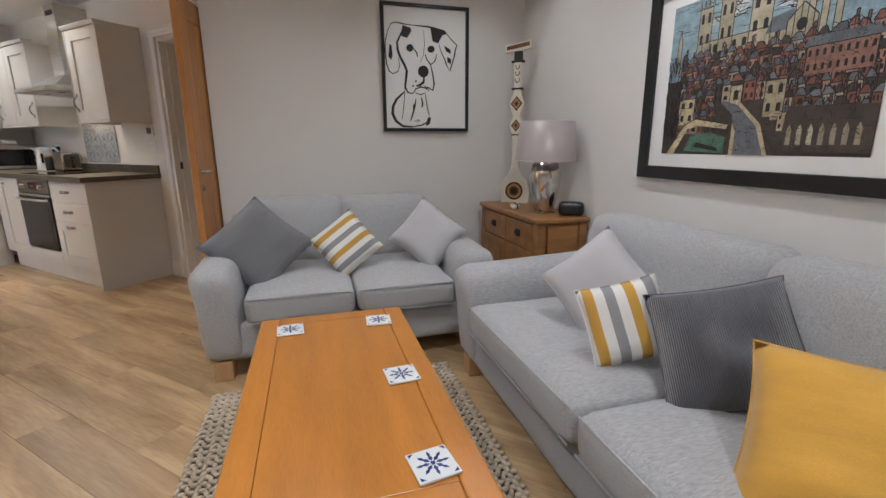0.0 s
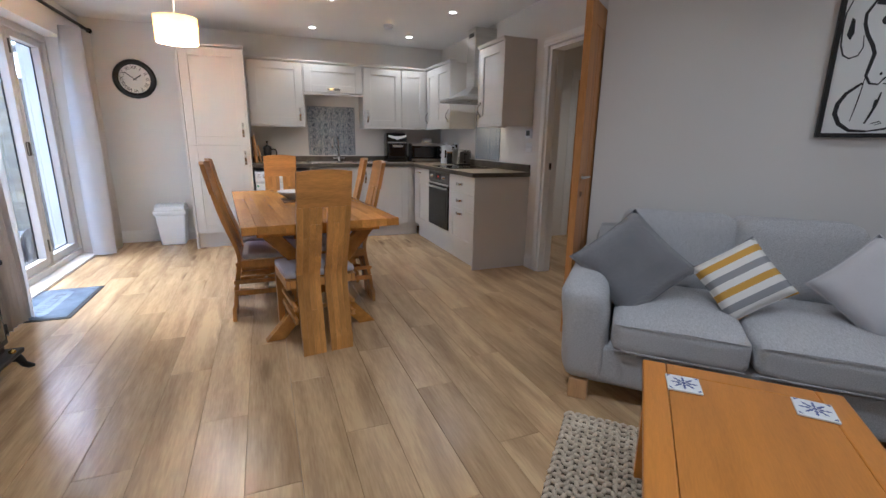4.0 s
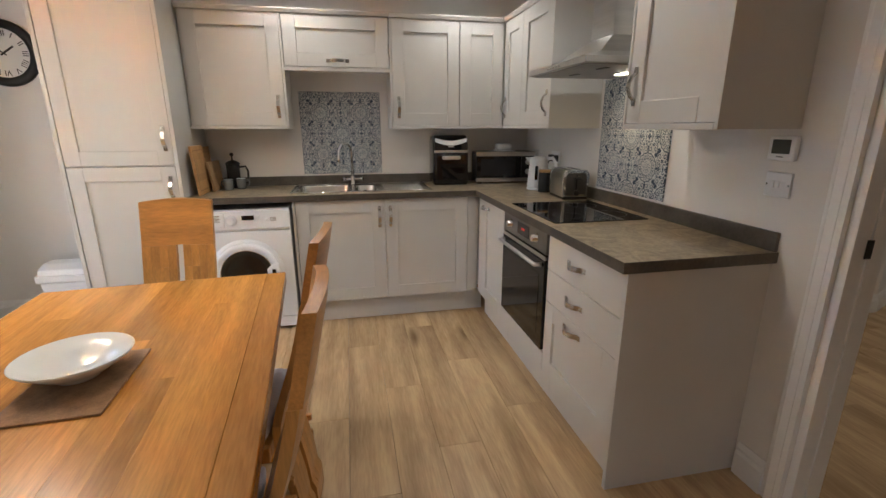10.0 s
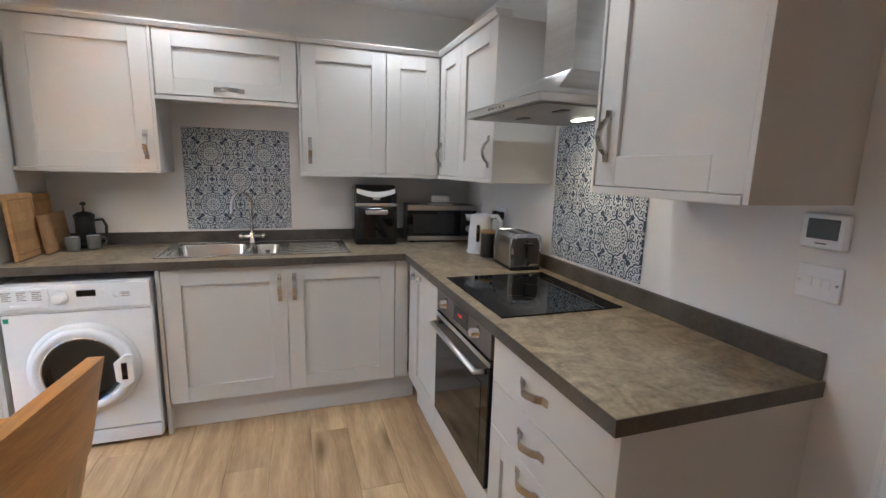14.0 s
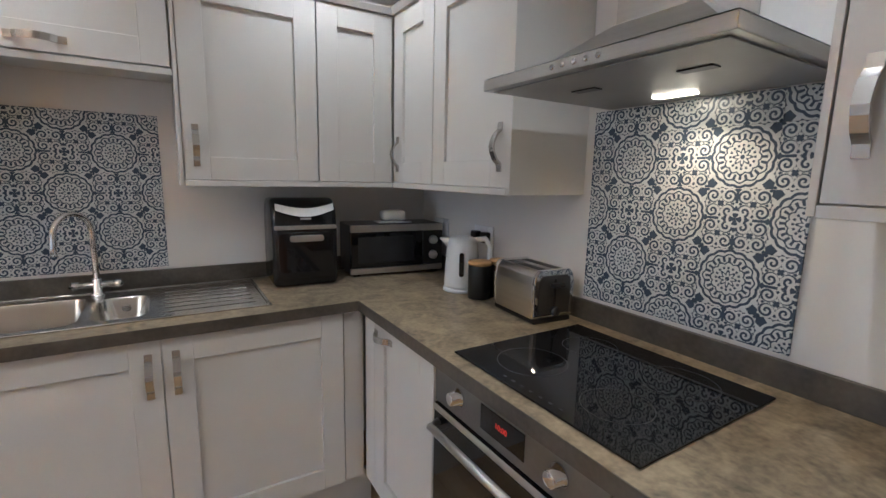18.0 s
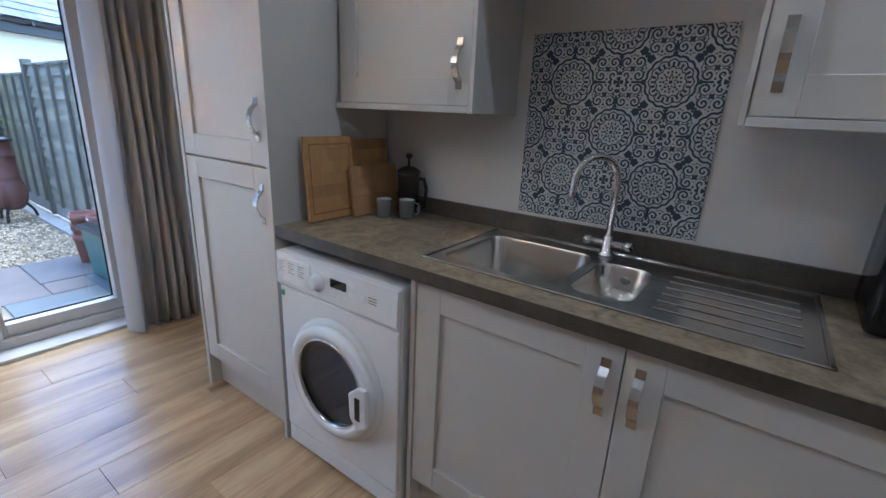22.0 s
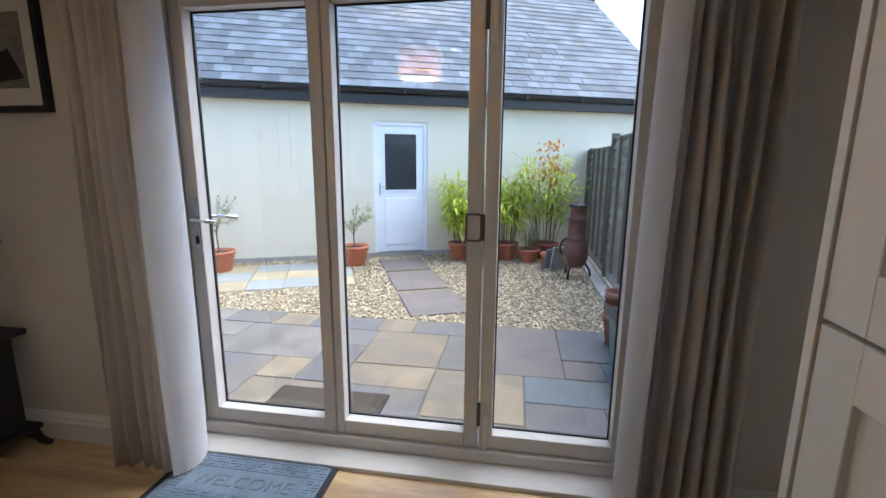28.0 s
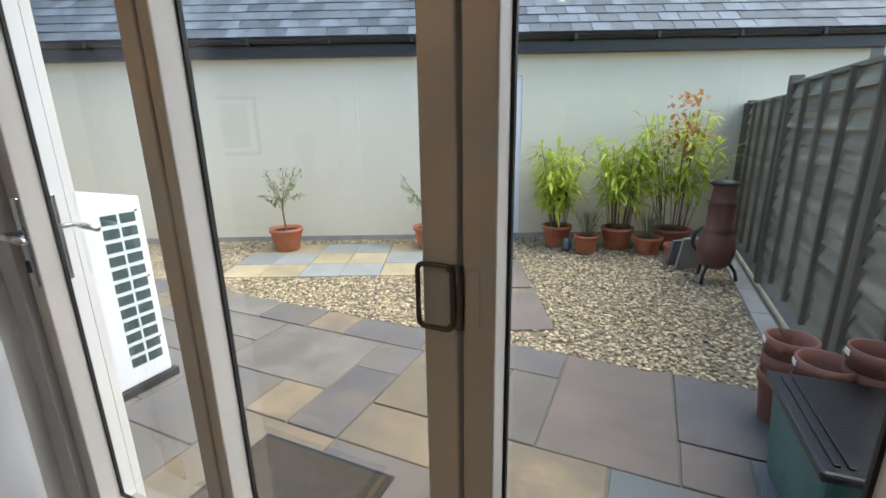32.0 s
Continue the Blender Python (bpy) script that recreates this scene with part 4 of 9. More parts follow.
for nm, c0, x0, x1, f in (("light_pelmet", ua, 0.0, 0.612, 0), ("light_pelmet", ub, 0, 0.706, 1), ("light_pelmet", uc, 0.012, 0.5, 0), ("light_pelmet", ucn, 0, 0.34, 0), ("light_pelmet", ue, -0.36, 0.447, 0), ("light_pelmet", uf, 0.012, 0.5, 0)):
    z = 1.755 if f else UZ0
    part(nm, box(x0, x1, -0.006, 0.02, z - 0.022, z - 0.001, 0.002), M_CAB, c0)
for c0, x0, x1 in ((ua, 0.0, 0.627), (ub, 0, 0.706), (uc, 0.0, 0.5), (ucn, 0, 0.34), (ue, -0.36, 0.465), (uf, -0.006, 0.522)):
    part("cornice", prism([(-0.022, 0.03), (-0.022, 0.022), (-0.01, 0.001), (0.06, 0.001), (0.06, 0.03)], x0, x1, axis="x"), M_CAB, c0).location.z = UZ1

# ---------- soft shapes ----------


def soft(x0, x1, y0, y1, z0, z1, r=0.05, puff=0.0, cuts=9, wob=0.004, seed=0.0, axis=2):
    """A rounded, slightly stuffed block."""
    bm = bmesh.new()
    bmesh.ops.create_cube(bm, size=2)
    bmesh.ops.subdivide_edges(bm, edges=bm.edges[:], cuts=cuts, use_grid_fill=True)
    h = Vector(((x1 - x0) / 2, (y1 - y0) / 2, (z1 - z0) / 2))
    c = Vector(((x0 + x1) / 2, (y0 + y1) / 2, (z0 + z1) / 2))
    r = min(r, *h)
    for v in bm.verts:
        p = v.co.copy()
        q = Vector((p.x * h.x, p.y * h.y, p.z * h.z))
        k = Vector([max(-(h[i] - r), min(h[i] - r, q[i])) for i in range(3)])
        d = q - k
        o = k + (d.normalized() * r if d.length > 1e-6 else Vector())
        a, b = [i for i in range(3) if i != axis]
        o[axis] += math.copysign(puff * (1 - p[a] ** 2) * (1 - p[b] ** 2), p[axis]) if abs(p[axis]) > 0.98 else 0
        o += Vector((1, 1, 1)) * wob * noise.noise((o + c) * 7 + Vector((seed, 0, 0)))
        v.co = o + c
    return bm


def piping(parent, pts, material):
    return part("piping", tube(pts, 0.004, 6), material, parent, "", True)


def cushion(name, m, size, thick, material, label, wrinkle=0.006, seed=0.0, w=None):
    """A stuffed square cushion with drawn-in sides and pointed corners."""
    ob = thing(name, m, label, "cushion", "scatter cushions")
    N = 16
    bm = bmesh.new()
    sx, sy = (w or size) / 2, size / 2
    for side in (1, -1):
        rows = []
        for j in range(N + 1):
            row = []
            for i in range(N + 1):
                a, b = -1 + 2 * i / N, -1 + 2 * j / N
                x = a * sx * (1 - 0.07 * (1 - b * b))
                y = b * sy * (1 - 0.07 * (1 - a * a))
                h = thick / 2 * ((1 - a ** 4) * (1 - b ** 4)) ** 0.55
                h += wrinkle * noise.noise(Vector((x * 6 + seed, y * 6, side * 3))) * (1 - a * a) * (1 - b * b) * 2
                row.append(bm.verts.new((x, y, side * h)))
            rows.append(row)
        for j in range(N):
            for i in range(N):
                bm.faces.new((rows[j][i], rows[j][i + 1], rows[j + 1][i + 1], rows[j + 1][i]))
    bmesh.ops.remove_doubles(bm, verts=bm.verts, dist=0.0005)
    cover = part("cover", bm, material, ob, "", True)
    edge = [(a * sx * (1 - 0.07 * (1 - b * b)), b * sy * (1 - 0.07 * (1 - a * a)), 0) for a, b in
            [(-1 + 2 * k / 10, -1) for k in range(10)] + [(1, -1 + 2 * k / 10) for k in range(10)] + [(1 - 2 * k / 10, 1) for k in range(10)] + [(-1, 1 - 2 * k / 10) for k in range(11)]]
    part("seam", tube(edge, 0.003, 6), material, ob, "", True)
    return ob


def propped(u, n, z, az, lean, spin):
    return R45 @ pose(u, n, z) @ pose(0, 0, 0, 0, 0, az) @ pose(0, 0, 0, 90 - lean, 0, 0) @ pose(0, 0, 0, 0, 0, spin)


def sofa(m, W, D, seats, label, arm=0.21, arm_h=0.61, back_h=0.84, front=0.0):
    ob = thing("sofa", m, label, "sofa", "pair of grey sofas")
    part("base", soft(arm * 0.6, W - arm * 0.6, 0.05, D - 0.06, 0.1, 0.3, 0.03, 0, 6), M_SOFA, ob, "", True)
    part("back_frame", soft(0.06, W - 0.06, D - 0.2, D - 0.01, 0.12, back_h - 0.1, 0.05, 0, 6), M_SOFA, ob, "", True)
    for side in (0, 1):
        x0 = 0 if side == 0 else W - arm
        bm = soft(x0, x0 + arm, 0.0, D - 0.08, 0.1, arm_h, 0.075, 0.0, 10, 0.004, side * 5.0)
        for v in bm.verts:
            t = (v.co.z - 0.1) / (arm_h - 0.1)
            v.co.x += (-0.035 if side == 0 else 0.035) * t * t
            v.co.y += 0.035 * (1 - t) * (1 - v.co.y / D)
            v.co.z -= 0.03 * (1 - v.co.y / D) * t
        part("arm", bm, M_SOFA, ob, "", True)
    sw = (W - 2 * arm) / seats
    for i in range(seats):
        x0, x1 = arm + i * sw + 0.004, arm + (i + 1) * sw - 0.004
        s = part("seat_cushion", soft(x0, x1, 0.0, D - 0.24, 0.295, 0.445, 0.045, 0.022, 12, 0.006, i * 3.1), M_SOFA, ob, "", True)
        piping(s, [(x0 + 0.02, 0.008, 0.43), (x0 + 0.2, -0.002, 0.438), (x1 - 0.2, -0.002, 0.438), (x1 - 0.02, 0.008, 0.43)], M_SOFA)
        piping(s, [(x0 + 0.02, 0.006, 0.31), (x1 - 0.02, 0.006, 0.31)], M_SOFA)
        bm = soft(x0 - 0.02, x1 + 0.02, D - 0.36, D - 0.14, 0.42, back_h, 0.07, 0.035, 12, 0.008, i * 7.7 + 2, 1)
        for v in bm.verts:
            v.co.y += 0.16 * (v.co.z - 0.42)
        b = part("back_cushion", bm, M_SOFA, ob, "", True)
        zt = back_h - 0.02
        piping(b, [(x0 + 0.02, D - 0.33 + 0.16 * (zt - 0.42), zt - 0.02), (x0 + 0.1, D - 0.31 + 0.16 * (zt - 0.42), zt + 0.012), (x1 - 0.1, D - 0.31 + 0.16 * (zt - 0.42), zt + 0.012), (x1 - 0.02, D - 0.33 + 0.16 * (zt - 0.42), zt - 0.02)], M_SOFA)
    for x in (0.09, W - 0.09):
        for y in (0.1, D - 0.12):
            part("foot", prism([(x - 0.045, y - 0.045), (x + 0.045, y - 0.045), (x + 0.045, y + 0.045), (x - 0.045, y + 0.045)], 0, 0.105, 0.006), M_LIGHTWOOD, ob, "pale oak block foot")
    return ob


sofa(turned(-0.25, 3.05), 1.52, 1.03, 2, "two-seat pale grey woven sofa with scatter cushions")
sofa(turned(0.98, 2.93, 0, -90), 2.26, 0.92, 2, "large pale grey woven sofa with scatter cushions", 0.24, 0.6, 0.84)

cushion("cushion", propped(0.02, 3.44, 0.625, 8, 34, -47), 0.43, 0.15, M_CORD, "mid-grey corduroy cushion leaning on the sofa arm", seed=1)
cushion("cushion", propped(0.5, 3.45, 0.6, -4, 28, -52), 0.31, 0.11, M_STRIPE, "mustard, white and grey striped cushion on the small sofa", seed=2)
cushion("cushion", propped(1.0, 3.47, 0.62, -12, 26, -40), 0.35, 0.14, M_CUSH_L, "plain pale grey cushion on the small sofa", seed=3)
cushion("cushion", propped(1.38, 2.27, 0.625, -52, 24, -44), 0.34, 0.14, M_CUSH_L, "plain pale grey cushion on the large sofa", seed=4)
cushion("cushion", propped(1.29, 1.99, 0.59, -30, 26, 17), 0.265, 0.1, M_STRIPE, "mustard, white and grey striped cushion on the large sofa", seed=5)
cushion("cushion", propped(1.42, 1.73, 0.6, -50, 36, 20), 0.37, 0.13, M_CORDDARK, "charcoal corduroy cushion, creased, on the large sofa", 0.045, seed=6)
cushion("cushion", propped(1.36, 1.27, 0.56, -62, 40, 4), 0.4, 0.2, M_CUSH_Y, "large plain mustard cushion on the large sofa", 0.03, seed=7, w=0.56)

# ---------- coffee table, rug, coasters ----------
rug = thing("rug", turned(0.38, 2.1), "natural jute rug of looped cords under the coffee table", "rug")
part("backing", box(-0.57, 0.57, -0.86, 0.85, 0.001, 0.008, 0.003), M_RUGBASE, rug)
unit_bm = bmesh.new()
bmesh.ops.create_icosphere(unit_bm, subdivisions=1, radius=1)
vs0 = [v.co.copy() for v in unit_bm.verts]
fs0 = [[v.index for v in f.verts] for f in unit_bm.faces]
unit_bm.free()
vs, fs = [], []
rnd = random.Random(4)
for j in range(48):
    for i in range(36):
        x, y = -0.56 + i * 0.032, -0.845 + j * 0.0358
        if -0.18 < x < 0.18 and -0.5 < y < 0.45:
            continue
        for dx, dy, a, L in ((0.0, 0.0, 0.35 if i % 2 else -0.35, 0.021), (0.016, 0.018, 1.57, 0.016)):
            k = len(vs)
            ca, sa = math.cos(a), math.sin(a)
            ox, oy = x + dx + rnd.uniform(-0.003, 0.003), y + dy + rnd.uniform(-0.003, 0.003)
            for p in vs0:
                qx, qy = p.x * 0.0105, p.y * L
                vs.append((ox + qx * ca - qy * sa, oy + qx * sa + qy * ca, 0.012 + p.z * 0.009))
            fs += [[q + k for q in f] for f in fs0]
me = bpy.data.meshes.new("cord_weave")
me.from_pydata(vs, [], fs)
for p in me.polygons:
    p.use_smooth = True
me.materials.append(M_JUTE)
loops = new("cord_weave", me)
loops.parent = rug
tagged(loops, "beige knotted jute loops", kind="stuff")

ct = thing("coffee_table", turned(0.38, 2.13), "orange-brown oak coffee table with rounded corners, on the rug", "coffee table")
CW, CL, CZ = 0.29, 0.585, 0.452
part("frame_rail", box(-CW, -CW + 0.075, -CL, CL, CZ - 0.035, CZ, 0.006), M_COFFEE, ct)
part("frame_rail", box(CW - 0.075, CW, -CL, CL, CZ - 0.035, CZ, 0.006), M_COFFEE, ct)
for y0, y1 in ((-CL, -CL + 0.075), (CL - 0.075, CL)):
    part("end_rail", box(-CW + 0.076, CW - 0.076, y0, y1, CZ - 0.035, CZ - 0.0004, 0.004), M_COFFEE, ct)
for i in range(1):
    w = 2 * CW - 0.152
    part("top_panel", box(-CW + 0.076 + i * w, -CW + 0.076 + (i + 1) * w, -CL + 0.076, CL - 0.076, CZ - 0.03, CZ - 0.001, 0.0012, 1), M_COFFEE, ct)
for x in (-1, 1):
    part("apron", box(x * (CW - 0.05) - 0.011, x * (CW - 0.05) + 0.011, -CL + 0.1, CL - 0.1, CZ - 0.13, CZ - 0.036, 0.002), M_COFFEE, ct)
    part("apron", box(-CW + 0.09, CW - 0.09, x * (CL - 0.05) - 0.011, x * (CL - 0.05) + 0.011, CZ - 0.13, CZ - 0.036, 0.002), M_COFFEE, ct)
    for y in (-1, 1):
        part("leg", prism([(x * (CW - 0.05) - 0.035, y * (CL - 0.05) - 0.035), (x * (CW - 0.05) + 0.035, y * (CL - 0.05) - 0.035), (x * (CW - 0.05) + 0.035, y * (CL - 0.05) + 0.035), (x * (CW - 0.05) - 0.035, y * (CL - 0.05) + 0.035)], 0.012, CZ - 0.036, 0.005), M_COFFEE, ct)
part("shelf", box(-CW + 0.06, CW - 0.06, -CL + 0.06, CL - 0.06, 0.12, 0.14, 0.003), M_COFFEE, ct)


def coaster(u, n, rz):
    ob = thing("coaster", turned(u, n, CZ + 0.0005, rz), "white ceramic coaster with a blue flower, on the coffee table", "coaster", "coasters")
    part("tile", box(-0.05, 0.05, -0.05, 0.05, 0, 0.007, 0.002), M_CERAMIC, ob)
    bm = bmesh.new()
    for k in range(8):
        a = k * math.tau / 8
        for r0, w in ((0.017, 0.0055), (0.03, 0.0045)):
            join_pts = [(r0 + d * 0.011, s * w * (1 - abs(d))) for d, s in ((-0.9, 0.3), (0, 1), (1, 0.1), (1, -0.1), (0, -1), (-0.9, -0.3))]
            prism([(x * math.cos(a) - y * math.sin(a), x * math.sin(a) + y * math.cos(a)) for x, y in join_pts], 0.0071, 0.0074, bm=bm)
    lathe([(0.006, 0.0071), (0.006, 0.0075)], 12, bm)
    for sx in (-1, 1):
        for sy in (-1, 1):
            prism([(sx * 0.045, sy * 0.045), (sx * 0.033, sy * 0.045), (sx * 0.045, sy * 0.033)], 0.0071, 0.0074, bm=bm)
    part("flower_pattern", bm, M_TAPEBLUE, ob, "dark blue printed flower")
    return ob


for u, n, rz in ((0.21, 2.57, 3), (0.555, 2.57, -4), (0.56, 2.1, 4), (0.55, 1.68, 8)):
    coaster(u, n, rz)

# ---------- sideboard with lamp, carved figure, speaker ----------
sb = thing("sideboard", turned(1.575, 4.04, 0, -90), "dark oak sideboard with iron handles, standing in the corner", "sideboard")
# local x runs towards the sofa, y towards the wall
SW_, SD_, SH_ = 0.9, 0.34, 0.735
part("top", box(-0.015, SW_ + 0.015, -0.015, SD_, SH_ - 0.028, SH_, 0.006), M_DARKOAK, sb)
part("carcass", box(0.02, SW_ - 0.02, 0.012, SD_ - 0.01, 0.07, SH_ - 0.03, 0.002), M_DARKOAK, sb)
for x in (0, SW_ - 0.06):
    for y in (0, SD_ - 0.06):
        part("post", box(x, x + 0.06, y, y + 0.055, 0, SH_ - 0.029, 0.004), M_DARKOAK, sb)
for i in range(2):
    x0, x1 = 0.065 + i * 0.387, 0.065 + (i + 1) * 0.387 - 0.004
    dr = part("drawer_front", box(x0, x1, 0.0, 0.018, 0.53, SH_ - 0.045, 0.004), M_DARKOAK, sb)
    part("handle", box((x0 + x1) / 2 - 0.03, (x0 + x1) / 2 + 0.03, -0.008, 0.0, 0.59, 0.635, 0.003), M_IRON, dr, "black iron plate handle")
    part("drop", tube([((x0 + x1) / 2 - 0.02, -0.009, 0.625), ((x0 + x1) / 2 - 0.02, -0.016, 0.605), ((x0 + x1) / 2 + 0.02, -0.016, 0.605), ((x0 + x1) / 2 + 0.02, -0.009, 0.625)], 0.003, 6), M_IRON, dr)
    d = part("door", box(x0, x1, 0.0, 0.018, 0.09, 0.52, 0.004), M_DARKOAK, sb)
    part("door_panel", box(x0 + 0.06, x1 - 0.06, -0.004, 0.0, 0.15, 0.46, 0.003), M_DARKOAK, d)
part("end_panel", box(SW_ - 0.004, SW_ + 0.001, 0.07, SD_ - 0.07, 0.1, SH_ - 0.05, 0.001), M_DARKOAK, sb)

tl = thing("table_lamp", turned(1.74, 3.38, SH_ + 0.0005), "table lamp with a mercury glass base and taupe drum shade", "table lamp")
part("foot", box(-0.055, 0.055, -0.055, 0.055, 0, 0.014, 0.004), M_MERCURY, tl)
part("base", lathe([(0.06, 0.014), (0.066, 0.03), (0.084, 0.1), (0.098, 0.19), (0.097, 0.25), (0.078, 0.31), (0.045, 0.325), (0.015, 0.33), (0.012, 0.4)], 32), M_MERCURY, tl, "silvered glass body", True)
part("shade", lathe([(0.188, 0.325), (0.165, 0.56), (0.162, 0.56), (0.185, 0.325)], 40, cap=False), M_SHADE, tl, "taupe satin drum shade", True)
part("shade_trim", lathe([(0.19, 0.323), (0.19, 0.331), (0.187, 0.331), (0.187, 0.323)], 40, cap=False), M_SHADE, tl, "", True)

fg = thing("carved_figure", turned(1.78, 3.9, SH_ + 0.0005, -40), "tall cream carved wooden ornament with dark painted eyes, on the sideboard", "ornament")
outline = [(-0.1, 0), (0.1, 0), (0.11, 0.08), (0.09, 0.16), (0.05, 0.2), (0.028, 0.26), (0.022, 0.34), (0.022, 0.44), (0.026, 0.5), (0.05, 0.56), (0.022, 0.62), (0.03, 0.64), (0.055, 0.71), (0.022, 0.79), (0.02, 0.82), (0.028, 0.99),
           (-0.028, 0.99), (-0.02, 0.82), (-0.022, 0.79), (-0.055, 0.71), (-0.03, 0.64), (-0.022, 0.62), (-0.05, 0.56), (-0.026, 0.5), (-0.022, 0.44), (-0.022, 0.34), (-0.028, 0.26), (-0.05, 0.2), (-0.09, 0.16), (-0.11, 0.08)]
part("body", prism(outline, -0.018, 0.018, 0.006, axis="y"), M_TOTEM, fg)
part("crosspiece", prism([(-0.095, 1.05), (0, 1.06), (0.095, 1.075), (0.095, 1.13), (0, 1.11), (-0.095, 1.105)], -0.02, 0.02, 0.005, axis="y"), M_TOTEM, fg)
part("neck_block", box(-0.028, 0.028, -0.016, 0.016, 0.99, 1.06, 0.003), M_INK, fg)
part("collar", box(-0.045, 0.045, -0.02, 0.02, 0.985, 1.0, 0.003), M_INK, fg)
part("collar", box(-0.04, 0.04, -0.02, 0.02, 0.805, 0.818, 0.003), M_INK, fg)
part("collar", box(-0.034, 0.034, -0.02, 0.02, 0.49, 0.5, 0.003), M_INK, fg)
part("painted_bar", prism([(-0.08, 1.068), (0.08, 1.09), (0.08, 1.115), (-0.08, 1.092)], -0.022, -0.0195, axis="y"), M_BROWNPAINT, fg)
for z, s in ((0.71, 1.0), (0.56, 0.85)):
    for k, (mt, r) in enumerate(((M_INK, 0.042), (M_OCHRE, 0.031), (M_BROWNPAINT, 0.018), (M_INK, 0.01))):
        r *= s
        part("painted_diamond", prism([(0, z - r * 1.2), (r, z), (0, z + r * 1.2), (-r, z)], -0.0185 - k * 0.0006 - 0.001, -0.018 - k * 0.0006, axis="y"), mt, fg)
for k, (mt, r) in enumerate(((M_INK, 0.066), (M_OCHRE, 0.054), (M_BROWNPAINT, 0.035), (M_INK, 0.022))):
    e = part("painted_eye", lathe([(r, 0), (r, 0.0008)], 24), mt, fg)
    e.matrix_local = pose(0, -0.0185 - k * 0.0006, 0.09, 90, 0, 0)
for z in (0.86, 0.905, 0.95):
    part("painted_curl", tube([(-0.014, -0.0185, z + 0.02), (-0.012, -0.0185, z), (0, -0.0185, z - 0.008), (0.012, -0.0185, z), (0.014, -0.0185, z + 0.02)], 0.003, 6), M_INK, fg)
sp = thing("speaker", turned(1.84, 3.22, SH_ + 0.0005, -30), "small black fabric-covered smart speaker on the sideboard", "speaker")
part("body", soft(-0.075, 0.075, -0.045, 0.045, 0, 0.085, 0.028, 0, 6, 0.0), M_BLACK, sp, "", True)
for x in (-0.05, 0.02):
    tp = thing("striped_trinket", turned(1.655 + x * 0.3, 3.63 + x, SH_ + 0.0005, 20), "small black and white painted trinket on the sideboard", "ornament")
    part("body", soft(-0.03, 0.03, -0.02, 0.02, 0, 0.035, 0.018, 0, 5, 0.0), M_TOTEM, tp, "", True)
    part("stripe", soft(-0.008, 0.006, -0.021, 0.021, 0.002, 0.037, 0.006, 0, 3, 0.0), M_INK, tp, "", True)

# ---------- pictures ----------


def framed(name, m, w, h, fw, label, mount=0.0, depth=0.03):
    """A picture flat on a wall: local x across, z up, facing -y; its back at y=0."""
    ob = thing(name, m, label, "picture")
    for x0, x1, z0, z1 in ((0, fw, 0, h), (w - fw, w, 0, h), (fw, w - fw, 0, fw), (fw, w - fw, h - fw, h)):
        part("frame", box(x0, x1, -depth, -0.001, z0, z1, 0.003), M_FRAMEBLACK, ob, "black frame")
    part("sheet", box(fw, w - fw, -0.012, -0.002, fw, h - fw), M_PAPER, ob, "white paper")
    return ob


def patch(parent, name, pts, mt, layer):
    """A flat painted shape on a sheet; pts are (x, z)."""
    bm = bmesh.new()
    y = -0.0126 - layer * 0.0004
    bm.faces.new([bm.verts.new((x, y, z)) for x, z in pts])
    bmesh.ops.triangulate(bm, faces=bm.faces)
    return part(name, bm, mt, parent)


def stroke(parent, name, pts, w, mt, layer=1):
    """A brush line of varying width."""
    pts = [Vector((p[0], p[1])) for p in pts]
    left, right = [], []
    for i, p in enumerate(pts):
        d = (pts[min(i + 1, len(pts) - 1)] - pts[max(i - 1, 0)]).normalized()
        k = w * (0.35 + 0.65 * math.sin(math.pi * (i + 0.4) / (len(pts) - 0.2)))
        nrm = Vector((-d.y, d.x)) * k
        left.append(p + nrm)
        right.append(p - nrm)
    bm = bmesh.new()
    y = -0.0126 - layer * 0.0004
    a = [bm.verts.new((q.x, y, q.y)) for q in left]
    b = [bm.verts.new((q.x, y, q.y)) for q in right]
    for i in range(len(a) - 1):
        bm.faces.new((a[i], a[i + 1], b[i + 1], b[i]))
    return part(name, bm, mt, parent)


dog = framed("dog_picture", turned(0.85, DOGN, 1.26), 0.635, 0.85, 0.022, "black-framed ink drawing of a spotted dog's head on white paper")


def D(*pts):
    """Sheet places from a drawing grid of 430 by 645, its origin at the upper left."""
    out = []
    for x, y in pts:
        k = (x - 66) / 420
        top = 34 + 36 * k
        out.append((0.022 + k * 0.591, 0.022 + (1 - (y - top) / (678 - top)) * 0.806))
    return out


for pts, w in ((((100, 130), (85, 165), (72, 210), (70, 260), (74, 330), (86, 370), (105, 385), (130, 375), (140, 345), (135, 300)), 0.004), (((100, 130), (120, 120), (150, 126), (170, 131), (222, 138)), 0.004),
               (((165, 150), (145, 190), (130, 222), (132, 260), (145, 300), (166, 342), (176, 372), (170, 420), (165, 455), (180, 485), (205, 490)), 0.009), (((222, 138), (290, 145), (330, 155), (375, 166)), 0.006),
               (((375, 166), (400, 200), (440, 240), (431, 265), (425, 300), (402, 372), (385, 340), (370, 300), (355, 270), (345, 235)), 0.005), (((213, 254), (228, 275), (232, 297)), 0.005), (((265, 165), (270, 230), (262, 290), (245, 325)), 0.002)):
    stroke(dog, "brush_line", D(*pts), w, M_INK)
